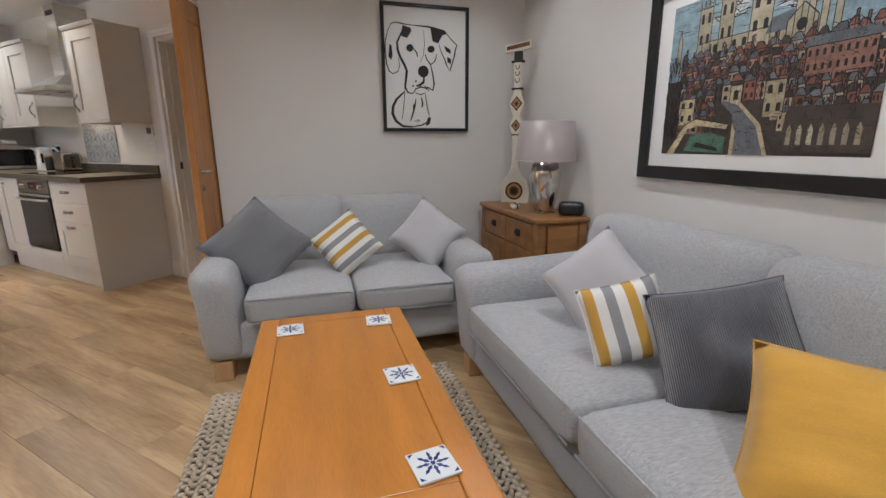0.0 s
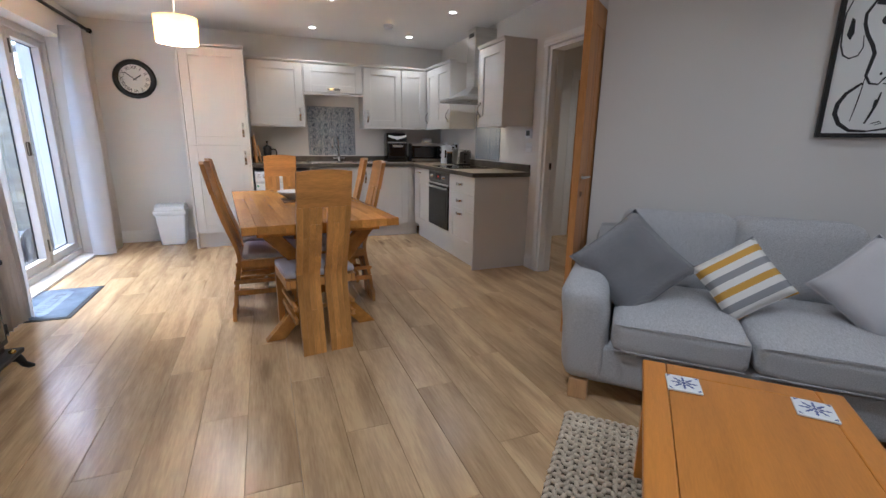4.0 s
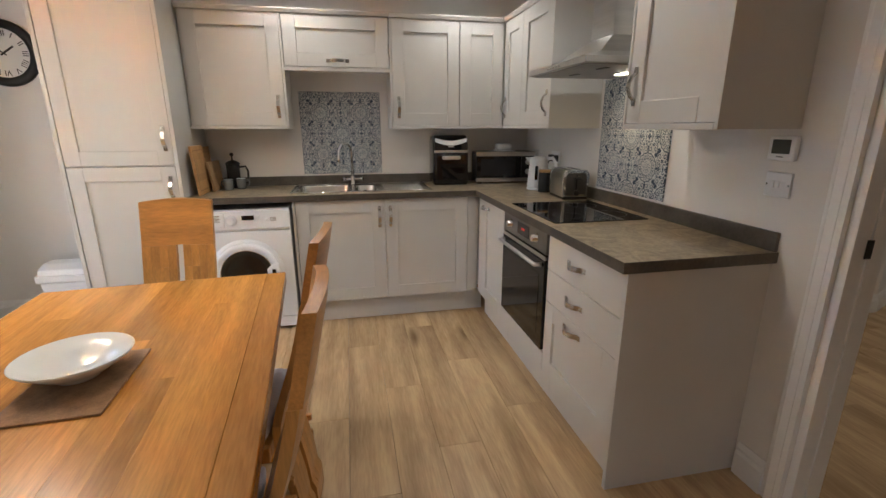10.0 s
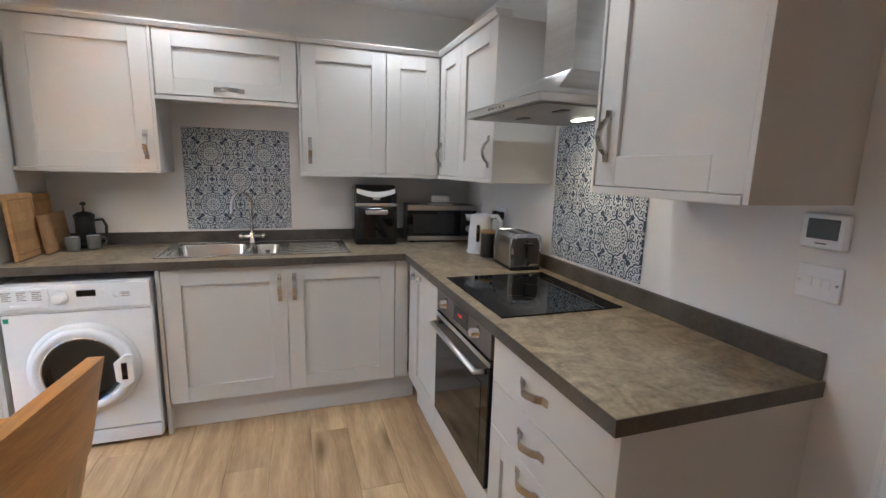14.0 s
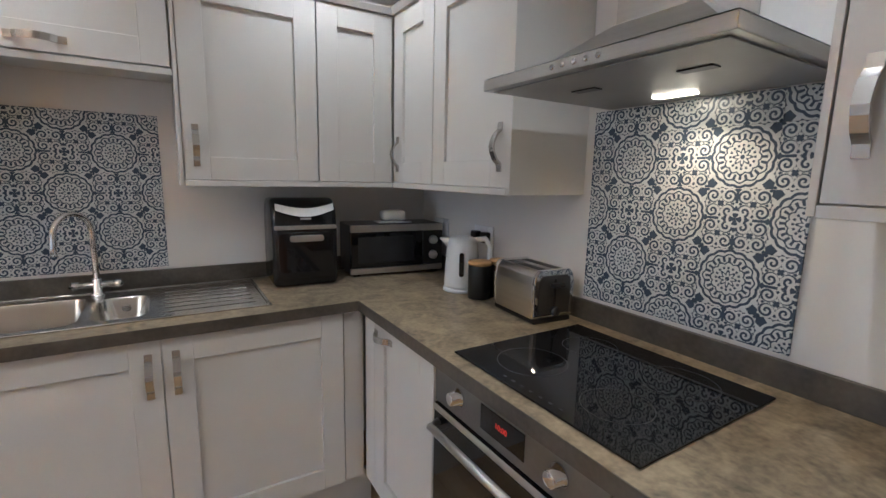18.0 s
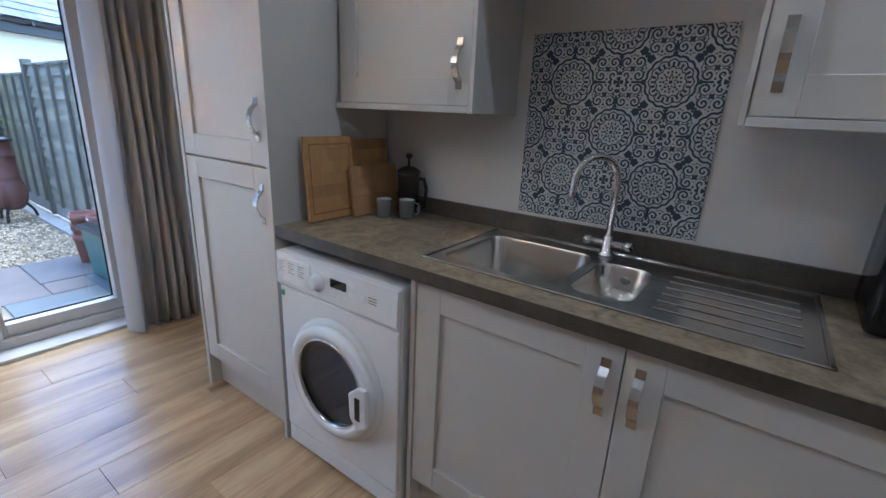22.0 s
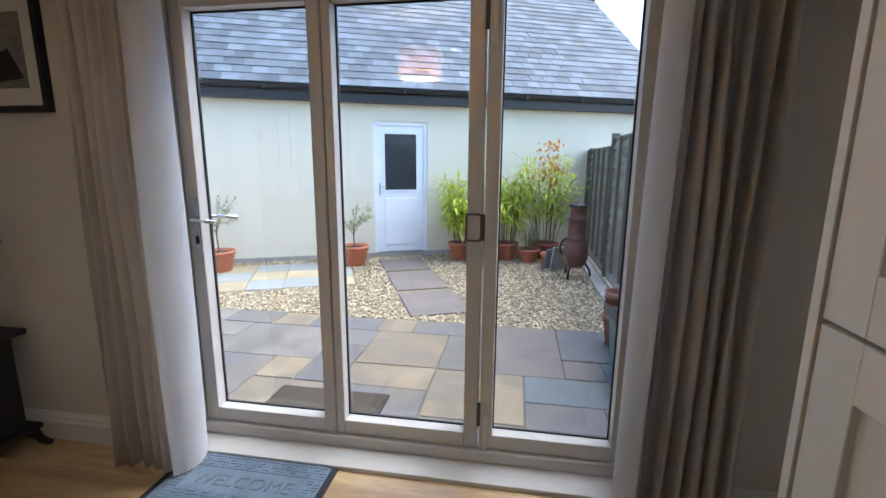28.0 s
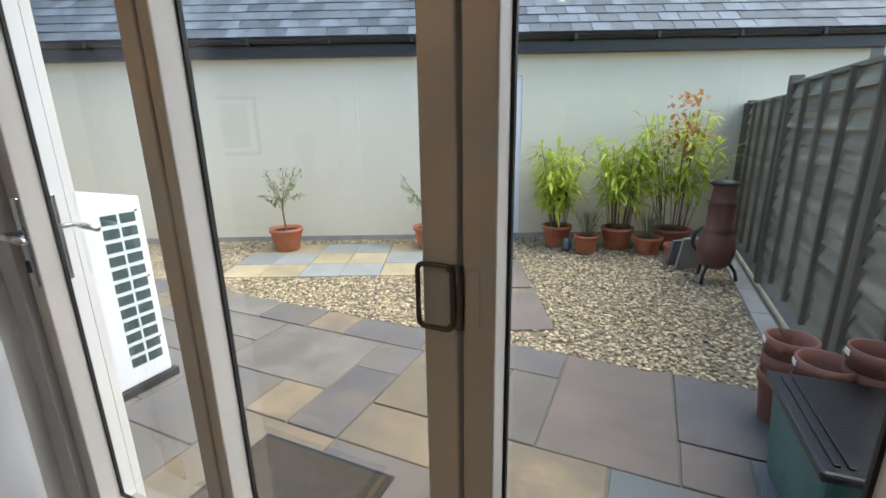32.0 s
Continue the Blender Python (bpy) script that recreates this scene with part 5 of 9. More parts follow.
for pts, w in ((((265, 400), (262, 430), (242, 445), (224, 451)), 0.009), (((298, 335), (309, 380), (318, 440), (310, 474), (290, 461), (268, 452)), 0.006), (((205, 490), (220, 466), (246, 455), (274, 461), (290, 476)), 0.005), (((218, 486), (245, 497), (271, 485)), 0.004),
               (((165, 455), (160, 520), (155, 570), (147, 630)), 0.003), (((160, 482), (120, 520), (101, 560), (98, 600), (115, 640), (150, 668), (200, 671)), 0.011), (((200, 671), (250, 661), (286, 640)), 0.005), (((220, 520), (213, 565), (200, 610), (190, 640)), 0.006),
               (((250, 510), (255, 545), (251, 566)), 0.006), (((270, 495), (279, 560), (291, 612)), 0.004), (((208, 641), (232, 632), (240, 638), (220, 646)), 0.003), (((272, 285), (280, 310), (300, 338), (322, 322), (332, 285)), 0.005)):
    stroke(dog, "brush_line", D(*pts), w, M_INK)
for pts in (((92, 230), (102, 240), (106, 290), (98, 315), (85, 295)), ((158, 135), (200, 150), (204, 165), (182, 200), (152, 192), (164, 160)), ((300, 152), (340, 160), (375, 166), (384, 185), (352, 190), (340, 230), (312, 218), (322, 180)), ((370, 240), (404, 260), (409, 285), (382, 270)),
            ((388, 298), (410, 310), (408, 335), (389, 325)), ((285, 616), (298, 620), (295, 650), (275, 668), (270, 655)), ((206, 545), (218, 552), (212, 580), (203, 574))):
    patch(dog, "ink_patch", D(*pts), M_INK, 2)
for x, y, rx, ry in ((194, 252, 18, 19), (303, 259, 19, 18), (261, 374, 28, 31), (222, 424, 4, 8), (207, 450, 4, 6)):
    patch(dog, "ink_spot", D(*[(x + rx * math.cos(k * math.tau / 14), y + ry * math.sin(k * math.tau / 14)) for k in range(14)]), M_INK, 3)

city = framed("city_picture", turned(YORKU, 2.745, 1.0, -90), 1.11, 0.85, 0.058, "large black-framed print of an old city with a minster", 0.06)
PX0, PX1, PZ0, PZ1 = 0.137, 0.972, 0.115, 0.735
cols, washes = {}, {}


def paint(name, c):
    if name not in cols:
        cols[name] = mat("print_" + name, c, 0.55, vary=0.4, scale=26, fine=110, bump=0.02, island=True, rand=0.25)
    return cols[name]


def wash(colour, layer, *pts):
    """One washed shape of the print, kept with the others of its colour."""
    bm = washes.setdefault(colour, bmesh.new())
    y = -0.0124 - layer * 0.0003
    pts = [(PX0 + min(1, max(0, x)) * (PX1 - PX0), PZ0 + min(1, max(0, z)) * (PZ1 - PZ0)) for x, z in pts]
    bm.faces.new([bm.verts.new((x, y, z)) for x, z in pts])


def pen(layer, w, *pts):
    """An inked line through points."""
    for (x0, z0), (x1, z1) in zip(pts, pts[1:]):
        dx, dz = (x1 - x0) * 0.835, (z1 - z0) * 0.62
        L = max(1e-6, math.hypot(dx, dz))
        ox, oz = -dz / L * w / 0.835, dx / L * w / 0.62
        wash("ink", layer, (x0 + ox, z0 + oz), (x1 + ox, z1 + oz), (x1 - ox, z1 - oz), (x0 - ox, z0 - oz))


def block(colour, layer, x0, x1, z0, z1, lights=0, rows=1):
    """An inked building front with dark lights."""
    wash(colour, layer, (x0, z0), (x1, z0), (x1, z1), (x0, z1))
    pen(layer + 0.5, 0.0016, (x0, z0), (x0, z1), (x1, z1), (x1, z0))
    for q in range(lights):
        for r in range(rows):
            a = x0 + (x1 - x0) * (q + 0.3) / lights
            b = a + (x1 - x0) * 0.42 / lights
            c, d = z0 + (z1 - z0) * (r + 0.28) / rows, z0 + (z1 - z0) * (r + 0.78) / rows
            wash("ink", layer + 0.4, (a, c), (b, c), (b, d * 0.85 + c * 0.15), ((a + b) / 2, d), (a, d * 0.85 + c * 0.15))


rnd = random.Random(11)
wash("sky", 0, (0, 0.5), (1, 0.5), (1, 1), (0, 1))
wash("umber", 0, (0, 0), (1, 0), (1, 0.5), (0, 0.5))
for k in range(22):
    x, z, r = 0.25 + 0.75 * rnd.random() ** 0.7, rnd.uniform(0.76, 0.97), rnd.uniform(0.03, 0.08)
    wash("cloud", 0.4, *[(x + r * math.cos(a) * rnd.uniform(0.8, 1.1), z + r * 0.45 * math.sin(a) * rnd.uniform(0.7, 1.1)) for a in [q * math.tau / 11 for q in range(11)]])
    pen(0.7, 0.0016, *[(x + r * math.cos(a), z + r * 0.45 * math.sin(a)) for a in [q * 0.5 + rnd.uniform(0, 6) for q in range(6)]])
for k in range(130):
    x, z = rnd.random() * 0.93, rnd.uniform(0.74, 0.99)
    pen(0.6, 0.0007, (x, z), (x + 0.03, z + rnd.uniform(-0.004, 0.012)), (x + 0.065, z + rnd.uniform(-0.01, 0.006)))
# the minster: west towers, crossing tower, nave and gable with pinnacles
for x, w, top in ((0.17, 0.075, 0.93), (0.29, 0.075, 0.95), (0.45, 0.1, 0.93)):
    block("stone", 2, x, x + w, 0.55, top, 2, 3)
    for q in range(4):
        a = x + w * q / 3
        wash("stone", 2, (a - 0.006, top), (a + 0.006, top), (a, top + 0.05))
        pen(2.4, 0.0014, (a - 0.006, top), (a, top + 0.05), (a + 0.006, top))
block("stone", 1.6, 0.2, 0.66, 0.52, 0.72, 9, 2)
wash("lead", 2.2, (0.53, 0.68), (0.66, 0.68), (0.64, 0.78), (0.55, 0.76))
wash("stone", 2.6, (0.62, 0.55), (0.74, 0.55), (0.74, 0.72), (0.68, 0.8), (0.62, 0.72))
pen(3, 0.002, (0.62, 0.55), (0.62, 0.72), (0.68, 0.8), (0.74, 0.72), (0.74, 0.55))
wash("ink", 3, *[(0.68 + 0.022 * math.cos(a), 0.69 + 0.032 * math.sin(a)) for a in [q * math.tau / 12 for q in range(12)]])
for x, h in ((0.66, 0.9), (0.71, 0.86), (0.76, 0.93), (0.81, 0.86), (0.06, 0.84)):
    wash("stone", 2.4, (x - 0.013, 0.55), (x + 0.013, 0.55), (x + 0.013, h - 0.08), (x, h), (x - 0.013, h - 0.08))
    pen(2.9, 0.0016, (x - 0.013, 0.55), (x - 0.013, h - 0.08), (x, h), (x + 0.013, h - 0.08), (x + 0.013, 0.55))
# rows of brick houses, nearer ones lower
for row in range(7):
    z, x = 0.56 - row * 0.062, 0.08 + 0.02 * rnd.random()
    while x < 0.97:
        w, h = rnd.uniform(0.028, 0.06), rnd.uniform(0.07, 0.12)
        lay = 4 + row * 0.9
        if not (row > 3 and 0.3 < x < 0.6):
            block(rnd.choice(("brick", "brick", "rose", "cream", "umber", "stone", "umber")), lay, x, x + w, z - 0.05, z + h * 0.6, rnd.choice((1, 2, 2, 3)), 2)
            tip = rnd.uniform(0.25, 0.75)
            wash(rnd.choice(("lead", "lead", "brick", "umber")), lay + 0.2, (x - 0.004, z + h * 0.6), (x + w + 0.004, z + h * 0.6), (x + w * (tip + 0.2), z + h * 0.6 + 0.04), (x + w * (tip - 0.2), z + h * 0.6 + 0.04))
            pen(lay + 0.6, 0.0018, (x - 0.004, z + h * 0.6), (x + w * (tip - 0.2), z + h * 0.6 + 0.04), (x + w * (tip + 0.2), z + h * 0.6 + 0.04), (x + w + 0.004, z + h * 0.6))
            if rnd.random() < 0.5:
                block("brick", lay + 0.1, x + w * 0.6, x + w * 0.6 + 0.009, z + h * 0.6, z + h * 0.6 + 0.07)
        x += w + rnd.uniform(-0.004, 0.008)
block("rose", 11, 0.72, 0.96, 0.42, 0.56, 9, 2)
wash("lead", 11.2, (0.7, 0.56), (0.98, 0.56), (0.95, 0.61), (0.73, 0.61))
block("cream", 11, 0.1, 0.2, 0.2, 0.37, 2, 2)
block("cream", 11.5, 0.57, 0.66, 0.22, 0.42, 2, 2)
block("cream", 11.5, 0.4, 0.46, 0.3, 0.42, 1, 1)
# moat, bridge, road and the dark arcade
wash("lawn", 12, (0.16, 0.02), (0.4, 0.01), (0.4, 0.11), (0.32, 0.14), (0.2, 0.14))
wash("ink", 12.3, (0.22, 0.05), (0.37, 0.02), (0.36, 0.045), (0.24, 0.08))
wash("cream", 12.4, (0.04, 0.0), (0.09, 0.0), (0.17, 0.17), (0.24, 0.19), (0.4, 0.16), (0.41, 0.19), (0.22, 0.235), (0.15, 0.2))
pen(12.7, 0.002, (0.04, 0.0), (0.15, 0.2), (0.22, 0.235), (0.41, 0.19))
wash("road", 12, (0.45, 0), (0.6, 0), (0.55, 0.17), (0.45, 0.3), (0.36, 0.34), (0.36, 0.32), (0.42, 0.25), (0.45, 0.14))
wash("cream", 12.2, (0.6, 0), (0.62, 0), (0.57, 0.18), (0.46, 0.315), (0.45, 0.3), (0.55, 0.17))
wash("cream", 12.2, (0.43, 0), (0.45, 0), (0.45, 0.14), (0.43, 0.2))
wash("umber", 12, (0.66, 0.02), (1, 0.02), (1, 0.25), (0.68, 0.27))
for q in range(7):
    x = 0.69 + q * 0.042
    wash("stone", 12.4, (x, 0.06), (x + 0.02, 0.06), (x + 0.02, 0.14), (x + 0.01, 0.17), (x, 0.14))
for k in range(120):
    x, z = rnd.uniform(0, 0.11), rnd.uniform(0.1, 0.62)
    pen(11.6, 0.002, (x, z), (x + rnd.uniform(-0.02, 0.02), z + 0.05))
for k in range(900):
    x, z = rnd.uniform(0.01, 0.97), rnd.uniform(0.02, 0.66)
    a, L = rnd.choice((0.0, 1.57, 1.57, 0.6, 2.4)) + rnd.uniform(-0.2, 0.2), rnd.uniform(0.008, 0.03)
    pen(13, rnd.uniform(0.0004, 0.0011), (x, z), (x + math.cos(a) * L, z + math.sin(a) * L))
TONES = {"sky": (0.3, 0.42, 0.48), "cloud": (0.58, 0.62, 0.62), "umber": (0.07, 0.055, 0.045), "stone": (0.4, 0.35, 0.24), "brick": (0.23, 0.095, 0.065), "rose": (0.38, 0.2, 0.145), "cream": (0.5, 0.42, 0.26),
         "lead": (0.15, 0.17, 0.19), "lawn": (0.1, 0.2, 0.14), "road": (0.17, 0.18, 0.2), "ink": (0.018, 0.016, 0.016)}
for name in washes:
    tagged(part(name + "_wash", washes[name], paint(name, TONES[name]), city), "loose pen strokes" if name == "ink" else "painted shapes of the print", kind="stuff")
INKP = cols["ink"]

pw = framed("grey_picture", pose(XP, 3.26, 1.56, 0, 0, 90), 0.6, 0.5, 0.028, "black-framed grey print in a white mount, on the patio wall")
patch(pw, "print_area", [(0.1, 0.1), (0.5, 0.1), (0.5, 0.4), (0.1, 0.4)], paint("grey", (0.3, 0.31, 0.32)), 0)
patch(pw, "print_shape", [(0.12, 0.14), (0.3, 0.12), (0.48, 0.14), (0.42, 0.26), (0.3, 0.22), (0.2, 0.3)], INKP, 1)

# ---------- dining table ----------
tb = thing("dining_table", pose(0.978, 4.22, 0, 0, 0, 4.6), "solid oak dining table with crossed trestle legs", "dining table")
TW, TL, TZ = 0.442, 0.915, 0.755
staves = [0.07, 0.05, 0.085, 0.06, 0.075, 0.05, 0.09, 0.065, 0.05, 0.08, 0.06, 0.07]
xs = -TW
rt_ = random.Random(9)
for i, w in enumerate(staves):
    w = w * 2 * TW / sum(staves)
    cuts = [-TL, *sorted(rt_.sample((-0.7, -0.45, -0.2, 0.1, 0.35, 0.6), rt_.choice((0, 1, 1, 2)))), TL]
    for y0, y1 in zip(cuts, cuts[1:]):
        part("stave", box(xs, xs + w - 0.0002, y0, y1 - 0.0002, TZ - 0.046, TZ, 0.0025 if i in (0, 11) else 0.0002, 1), M_TABLE, tb)
    xs += w
for y in (-0.66, 0.66):
    for s in (-1, 1):
        a, b = Vector((s * 0.3, y, 0.0)), Vector((-s * 0.33, y, TZ - 0.047))
        d = 0.055
        part("crossed_leg", prism([(a.x - d, 0), (a.x + d, 0), (b.x + d, b.z), (b.x - d, b.z)], y - 0.03 + s * 0.0305, y + 0.03 + s * 0.0305, 0.004, axis="y"), M_TABLE, tb)
part("stretcher", box(-0.045, 0.045, -0.6, 0.6, 0.33, 0.39, 0.004), M_TABLE, tb)
for s in (-1, 1):
    part("bearer", box(-0.36, 0.36, s * 0.66 - 0.12, s * 0.66 - 0.07, TZ - 0.09, TZ - 0.047, 0.003), M_TABLE, tb)

pm = thing("cork_mat", pose(0.965, 4.345, TZ + 0.0005, 0, 0, 3), "brown cork table mat under a bowl", "table mat")
part("mat", box(-0.108, 0.108, -0.155, 0.155, 0, 0.006, 0.002), mat("cork", (0.3, 0.17, 0.08), 0.9, vary=0.4, scale=30, fine=180, bump=0.4), pm)
bw = thing("bowl", pose(0.948, 4.38, TZ + 0.007, 0, 0, 8), "wide shallow white oval bowl on the cork mat", "bowl")
bm = lathe([(0.001, 0.004), (0.06, 0.0), (0.065, 0.004), (0.1, 0.02), (0.15, 0.045), (0.158, 0.052), (0.154, 0.053), (0.1, 0.028), (0.05, 0.01), (0.001, 0.009)], 40, cap=False)
for v in bm.verts:
    v.co.x *= 0.8
    v.co.y *= 0.78
    v.co.z *= 1.15
part("dish", bm, M_CERAMIC, bw, "", True)


def curve_back(z):
    """How far the back leans over the height of the chair."""
    t = z / 1.05
    return -0.105 * max(0, (t - 0.42) / 0.58) ** 1.25 + 0.05 * math.exp(-((t - 0.42) / 0.2) ** 2) - 0.012 * (t < 0.1)


def ribbon(x0, x1, z0, z1, th, n=14, arch=0.0, arch0=0.0, across=6):
    bm = bmesh.new()
    rows = []
    for i in range(n + 1):
        z = z0 + (z1 - z0) * i / n
        row = []
        K = across
        for k in range(K + 1):
            x = x0 + (x1 - x0) * k / K
            mid = 2 * (x - (x0 + x1) / 2) / (x1 - x0)
            zz = z + (arch * (1 - mid * mid) if i == n else 0)
            bow = -0.016 * (1 - (x / 0.15) ** 2) * (z > 0.5)
            y = curve_back(z) + bow
            row.append((bm.verts.new((x, y, zz)), bm.verts.new((x, y - th, zz))))
        rows.append(row)
    for r, s in zip(rows, rows[1:]):
        for a, b in zip(r, r[1:]):
            t_ = s[r.index(a)], s[r.index(b)]
            bm.faces.new((a[0], b[0], t_[1][0], t_[0][0]))
            bm.faces.new((a[1], t_[0][1], t_[1][1], b[1]))
        bm.faces.new((r[0][0], s[0][0], s[0][1], r[0][1]))
        bm.faces.new((r[-1][0], r[-1][1], s[-1][1], s[-1][0]))
    for row, flip in ((rows[0], 1), (rows[-1], 0)):
        for a, b in zip(row, row[1:]):
            bm.faces.new((a[0], a[1], b[1], b[0]))
    bmesh.ops.recalc_face_normals(bm, faces=bm.faces)
    for e in bm.edges:
        e.smooth = e.calc_face_angle(0) < 0.6
    return bm


rs = random.Random(21)


def dining_chair(m):
    """Sitter looks along +y; the origin lies at the foot of the back."""
    ob = thing("dining_chair", m, "oak dining chair with tall curved split back, grey seat pad", "chair", "chairs round the table")
    part("top_rail", ribbon(-0.145, 0.145, 0.865, 1.052, 0.027, 8, 0.012, 0.0, 10), M_CHAIRTOP, ob, "", True)
    for side in (-1, 1):
        plank = part("back_plank", ribbon(side * 0.08 - 0.064, side * 0.08 + 0.064, 0.0, 0.865, 0.02, 30), M_CHAIR, ob)
        for k in range(4):
            x0 = side * 0.08 - 0.0655 + k * 0.03275
            cuts = [0.0, *sorted(rs.sample((0.17, 0.26, 0.38, 0.47, 0.58, 0.69, 0.77), rs.choice((0, 1, 1, 2)))), 0.864]
            for z0, z1 in zip(cuts, cuts[1:]):
                st_ = part("stave", ribbon(x0 + 0.0002, x0 + 0.0325, z0 + 0.0003, z1 - 0.0003, 0.025, max(4, int(30 * (z1 - z0) / 0.865)), 0.0, 0.0, 1), M_CHAIR, plank, "", True)
                st_.location.y = 0.0025
    y0 = curve_back(0.45)
    part("seat_rail", box(-0.2, -0.178, y0, 0.42, 0.385, 0.435, 0.003), M_CHAIR, ob)
    part("seat_rail", box(0.178, 0.2, y0, 0.42, 0.385, 0.435, 0.003), M_CHAIR, ob)
    part("seat_rail", box(-0.177, 0.177, 0.395, 0.418, 0.386, 0.434, 0.003), M_CHAIR, ob)
    part("seat_rail", box(-0.177, 0.177, y0 + 0.001, y0 + 0.024, 0.386, 0.434, 0.003), M_CHAIR, ob)
    part("seat_pad", soft(-0.205, 0.205, y0 + 0.01, 0.43, 0.437, 0.485, 0.022, 0.008, 7, 0.001), M_PAD, ob, "pale grey upholstered pad", True)
    for s in (-1, 1):
        part("front_leg", prism([(s * 0.182 - 0.02, 0.38), (s * 0.182 + 0.02, 0.38), (s * 0.182 + 0.02, 0.42), (s * 0.182 - 0.02, 0.42)], 0, 0.385, 0.004), M_CHAIR, ob)
        part("side_stretcher", box(s * 0.165 - 0.009, s * 0.165 + 0.009, -0.005, 0.385, 0.19, 0.225, 0.003), M_CHAIR, ob)
        part("side_stretcher", box(s * 0.165 - 0.009, s * 0.165 + 0.009, -0.005, 0.385, 0.27, 0.295, 0.003), M_CHAIR, ob)
    part("cross_stretcher", box(-0.156, 0.156, 0.18, 0.205, 0.195, 0.22, 0.003), M_CHAIR, ob)
    return ob


ch = dining_chair(pose(1.02, 3.255, 0, 0, 0, 8))
for x, y, rz in ((0.51, 4.03, -90), (0.49, 4.51, -88), (1.44, 4.11, 90), (1.427, 4.62, 85), (0.888, 5.235, 179)):
    copy_thing(ch, pose(x, y, 0, 0, 0, rz))

# ---------- sink, tap, hob, oven, hood, washing machine ----------
sk = thing("sink", pose(0, 0, WZ1), "stainless steel double-bowl sink with drainer in the worktop", "sink")


def bowl(x0, x1, y0, y1, depth):
    """An open pressed bowl with round corners; its rim at z = 0.003."""
    bm = bmesh.new()
    rings = []
    for dx, z in ((0, 0.003), (0.004, -0.004), (0.01, -depth + 0.03), (0.022, -depth + 0.006), (0.05, -depth)):
        rings.append([bm.verts.new((x, y, z)) for x, y in rounded(x0 + dx, x1 - dx, y0 + dx, y1 - dx, 0.05, 6)])
    for a, b in zip(rings, rings[1:]):
        for k in range(len(a)):
            j = (k + 1) % len(a)
            bm.faces.new((a[k], a[j], b[j], b[k]))
    bm.faces.new(rings[-1])
    return bm


B1, B2 = (1.275, 1.645, 6.39, 6.74), (1.675, 1.835, 6.4, 6.7)
rim = bmesh.new()
Z3 = 0.003
for x0, x1, y0, y1 in ((SX0, B1[0], SY0, SY1), (B1[1], B2[0], B1[2], B1[3]), (B2[1], SX1, SY0, SY1), (B1[0], B2[1], SY0, B1[2]), (B1[0], B2[1], B1[3], SY1), (B2[0], B2[1], B1[2], B2[2]), (B2[0], B2[1], B2[3], B1[3])):
    box(x0, x1, y0, y1, 0.0005, Z3, bm=rim)
part("rim", rim, M_SINK, sk)
for (x0, x1, y0, y1), d, nm in ((B1, 0.16, "main_bowl"), (B2, 0.1, "half_bowl")):
    part(nm, bowl(x0, x1, y0, y1, d), M_SINK, sk, "", True)
    # the corners left by the round bowl are closed by fillets
    rp = rounded(x0, x1, y0, y1, 0.05, 6)
    cn = [(x1, y1), (x0, y1), (x0, y0), (x1, y0)]
    for q in range(4):
        part("corner_fillet", prism([cn[q]] + rp[q * 7:q * 7 + 7][::-1], 0.0008, Z3 - 0.0002), M_SINK, sk)
for x, y, z in (((B1[0] + B1[1]) / 2, 6.58, -0.158), ((B2[0] + B2[1]) / 2, 6.55, -0.098)):
    w = part("waste", lathe([(0.04, 0), (0.04, 0.003), (0.03, 0.004), (0.024, 0.0005)], 20, cap=True), M_CHROME, sk, "", True)
    w.location = (x, y, z)
ov = part("overflow", lathe([(0.014, 0), (0.014, 0.004), (0.008, 0.005)], 16), M_CHROME, sk, "", True)
ov.matrix_local = pose((B2[0] + B2[1]) / 2, B2[3] - 0.013, -0.035, 90, 0, 0)
for k in range(6):
    part("drainer_rib", box(1.88, 2.17, 6.42 + k * 0.056, 6.43 + k * 0.056, Z3, Z3 + 0.003, 0.0014, 1), M_SINK, sk)
for x0, x1, y0, y1 in ((SX0, SX1, SY0, SY0 + 0.012), (SX0, SX1, SY1 - 0.012, SY1), (SX0, SX0 + 0.012, SY0, SY1), (SX1 - 0.012, SX1, SY0, SY1)):
    part("raised_edge", box(x0, x1, y0, y1, Z3, Z3 + 0.004, 0.0018, 1), M_SINK, sk)

tp = thing("mixer_tap", pose(1.665, 6.775, WZ1 + 0.0035), "tall chrome swan-neck mixer tap with cross handles", "tap")
part("base", lathe([(0.026, 0), (0.026, 0.006), (0.018, 0.012), (0.016, 0.06), (0.013, 0.065)], 24), M_CHROME, tp, "", True)
arc = [(0, 0, 0.06), (0, 0, 0.24)] + [(0, -0.075 + 0.075 * math.cos(a), 0.24 + 0.075 * math.sin(a)) for a in [q * math.pi / 10 for q in range(1, 11)]] + [(0, -0.153, 0.2), (0, -0.154, 0.175)]
spt = part("spout", tube(arc, 0.0105, 14), M_CHROME, tp, "", True)
spt.matrix_local = pose(0, 0, 0, 0, 0, -38)
part("crossbar", tube([(-0.055, 0, 0.04), (0.055, 0, 0.04)], 0.012, 12), M_CHROME, tp, "", True)
for s in (-1, 1):
    h = part("tap_head", tube([(s * 0.055, 0, 0.04), (s * 0.075, 0, 0.04)], 0.016, 14), M_CHROME, tp, "", True)
    for a in (0, 90):
        hh = part("cross_handle", tube([(-0.022, 0, 0), (0.022, 0, 0)], 0.005, 8), M_CHROME, h, "", True)
        hh.matrix_local = pose(s * 0.078, 0, 0.04, a, 0, 90)

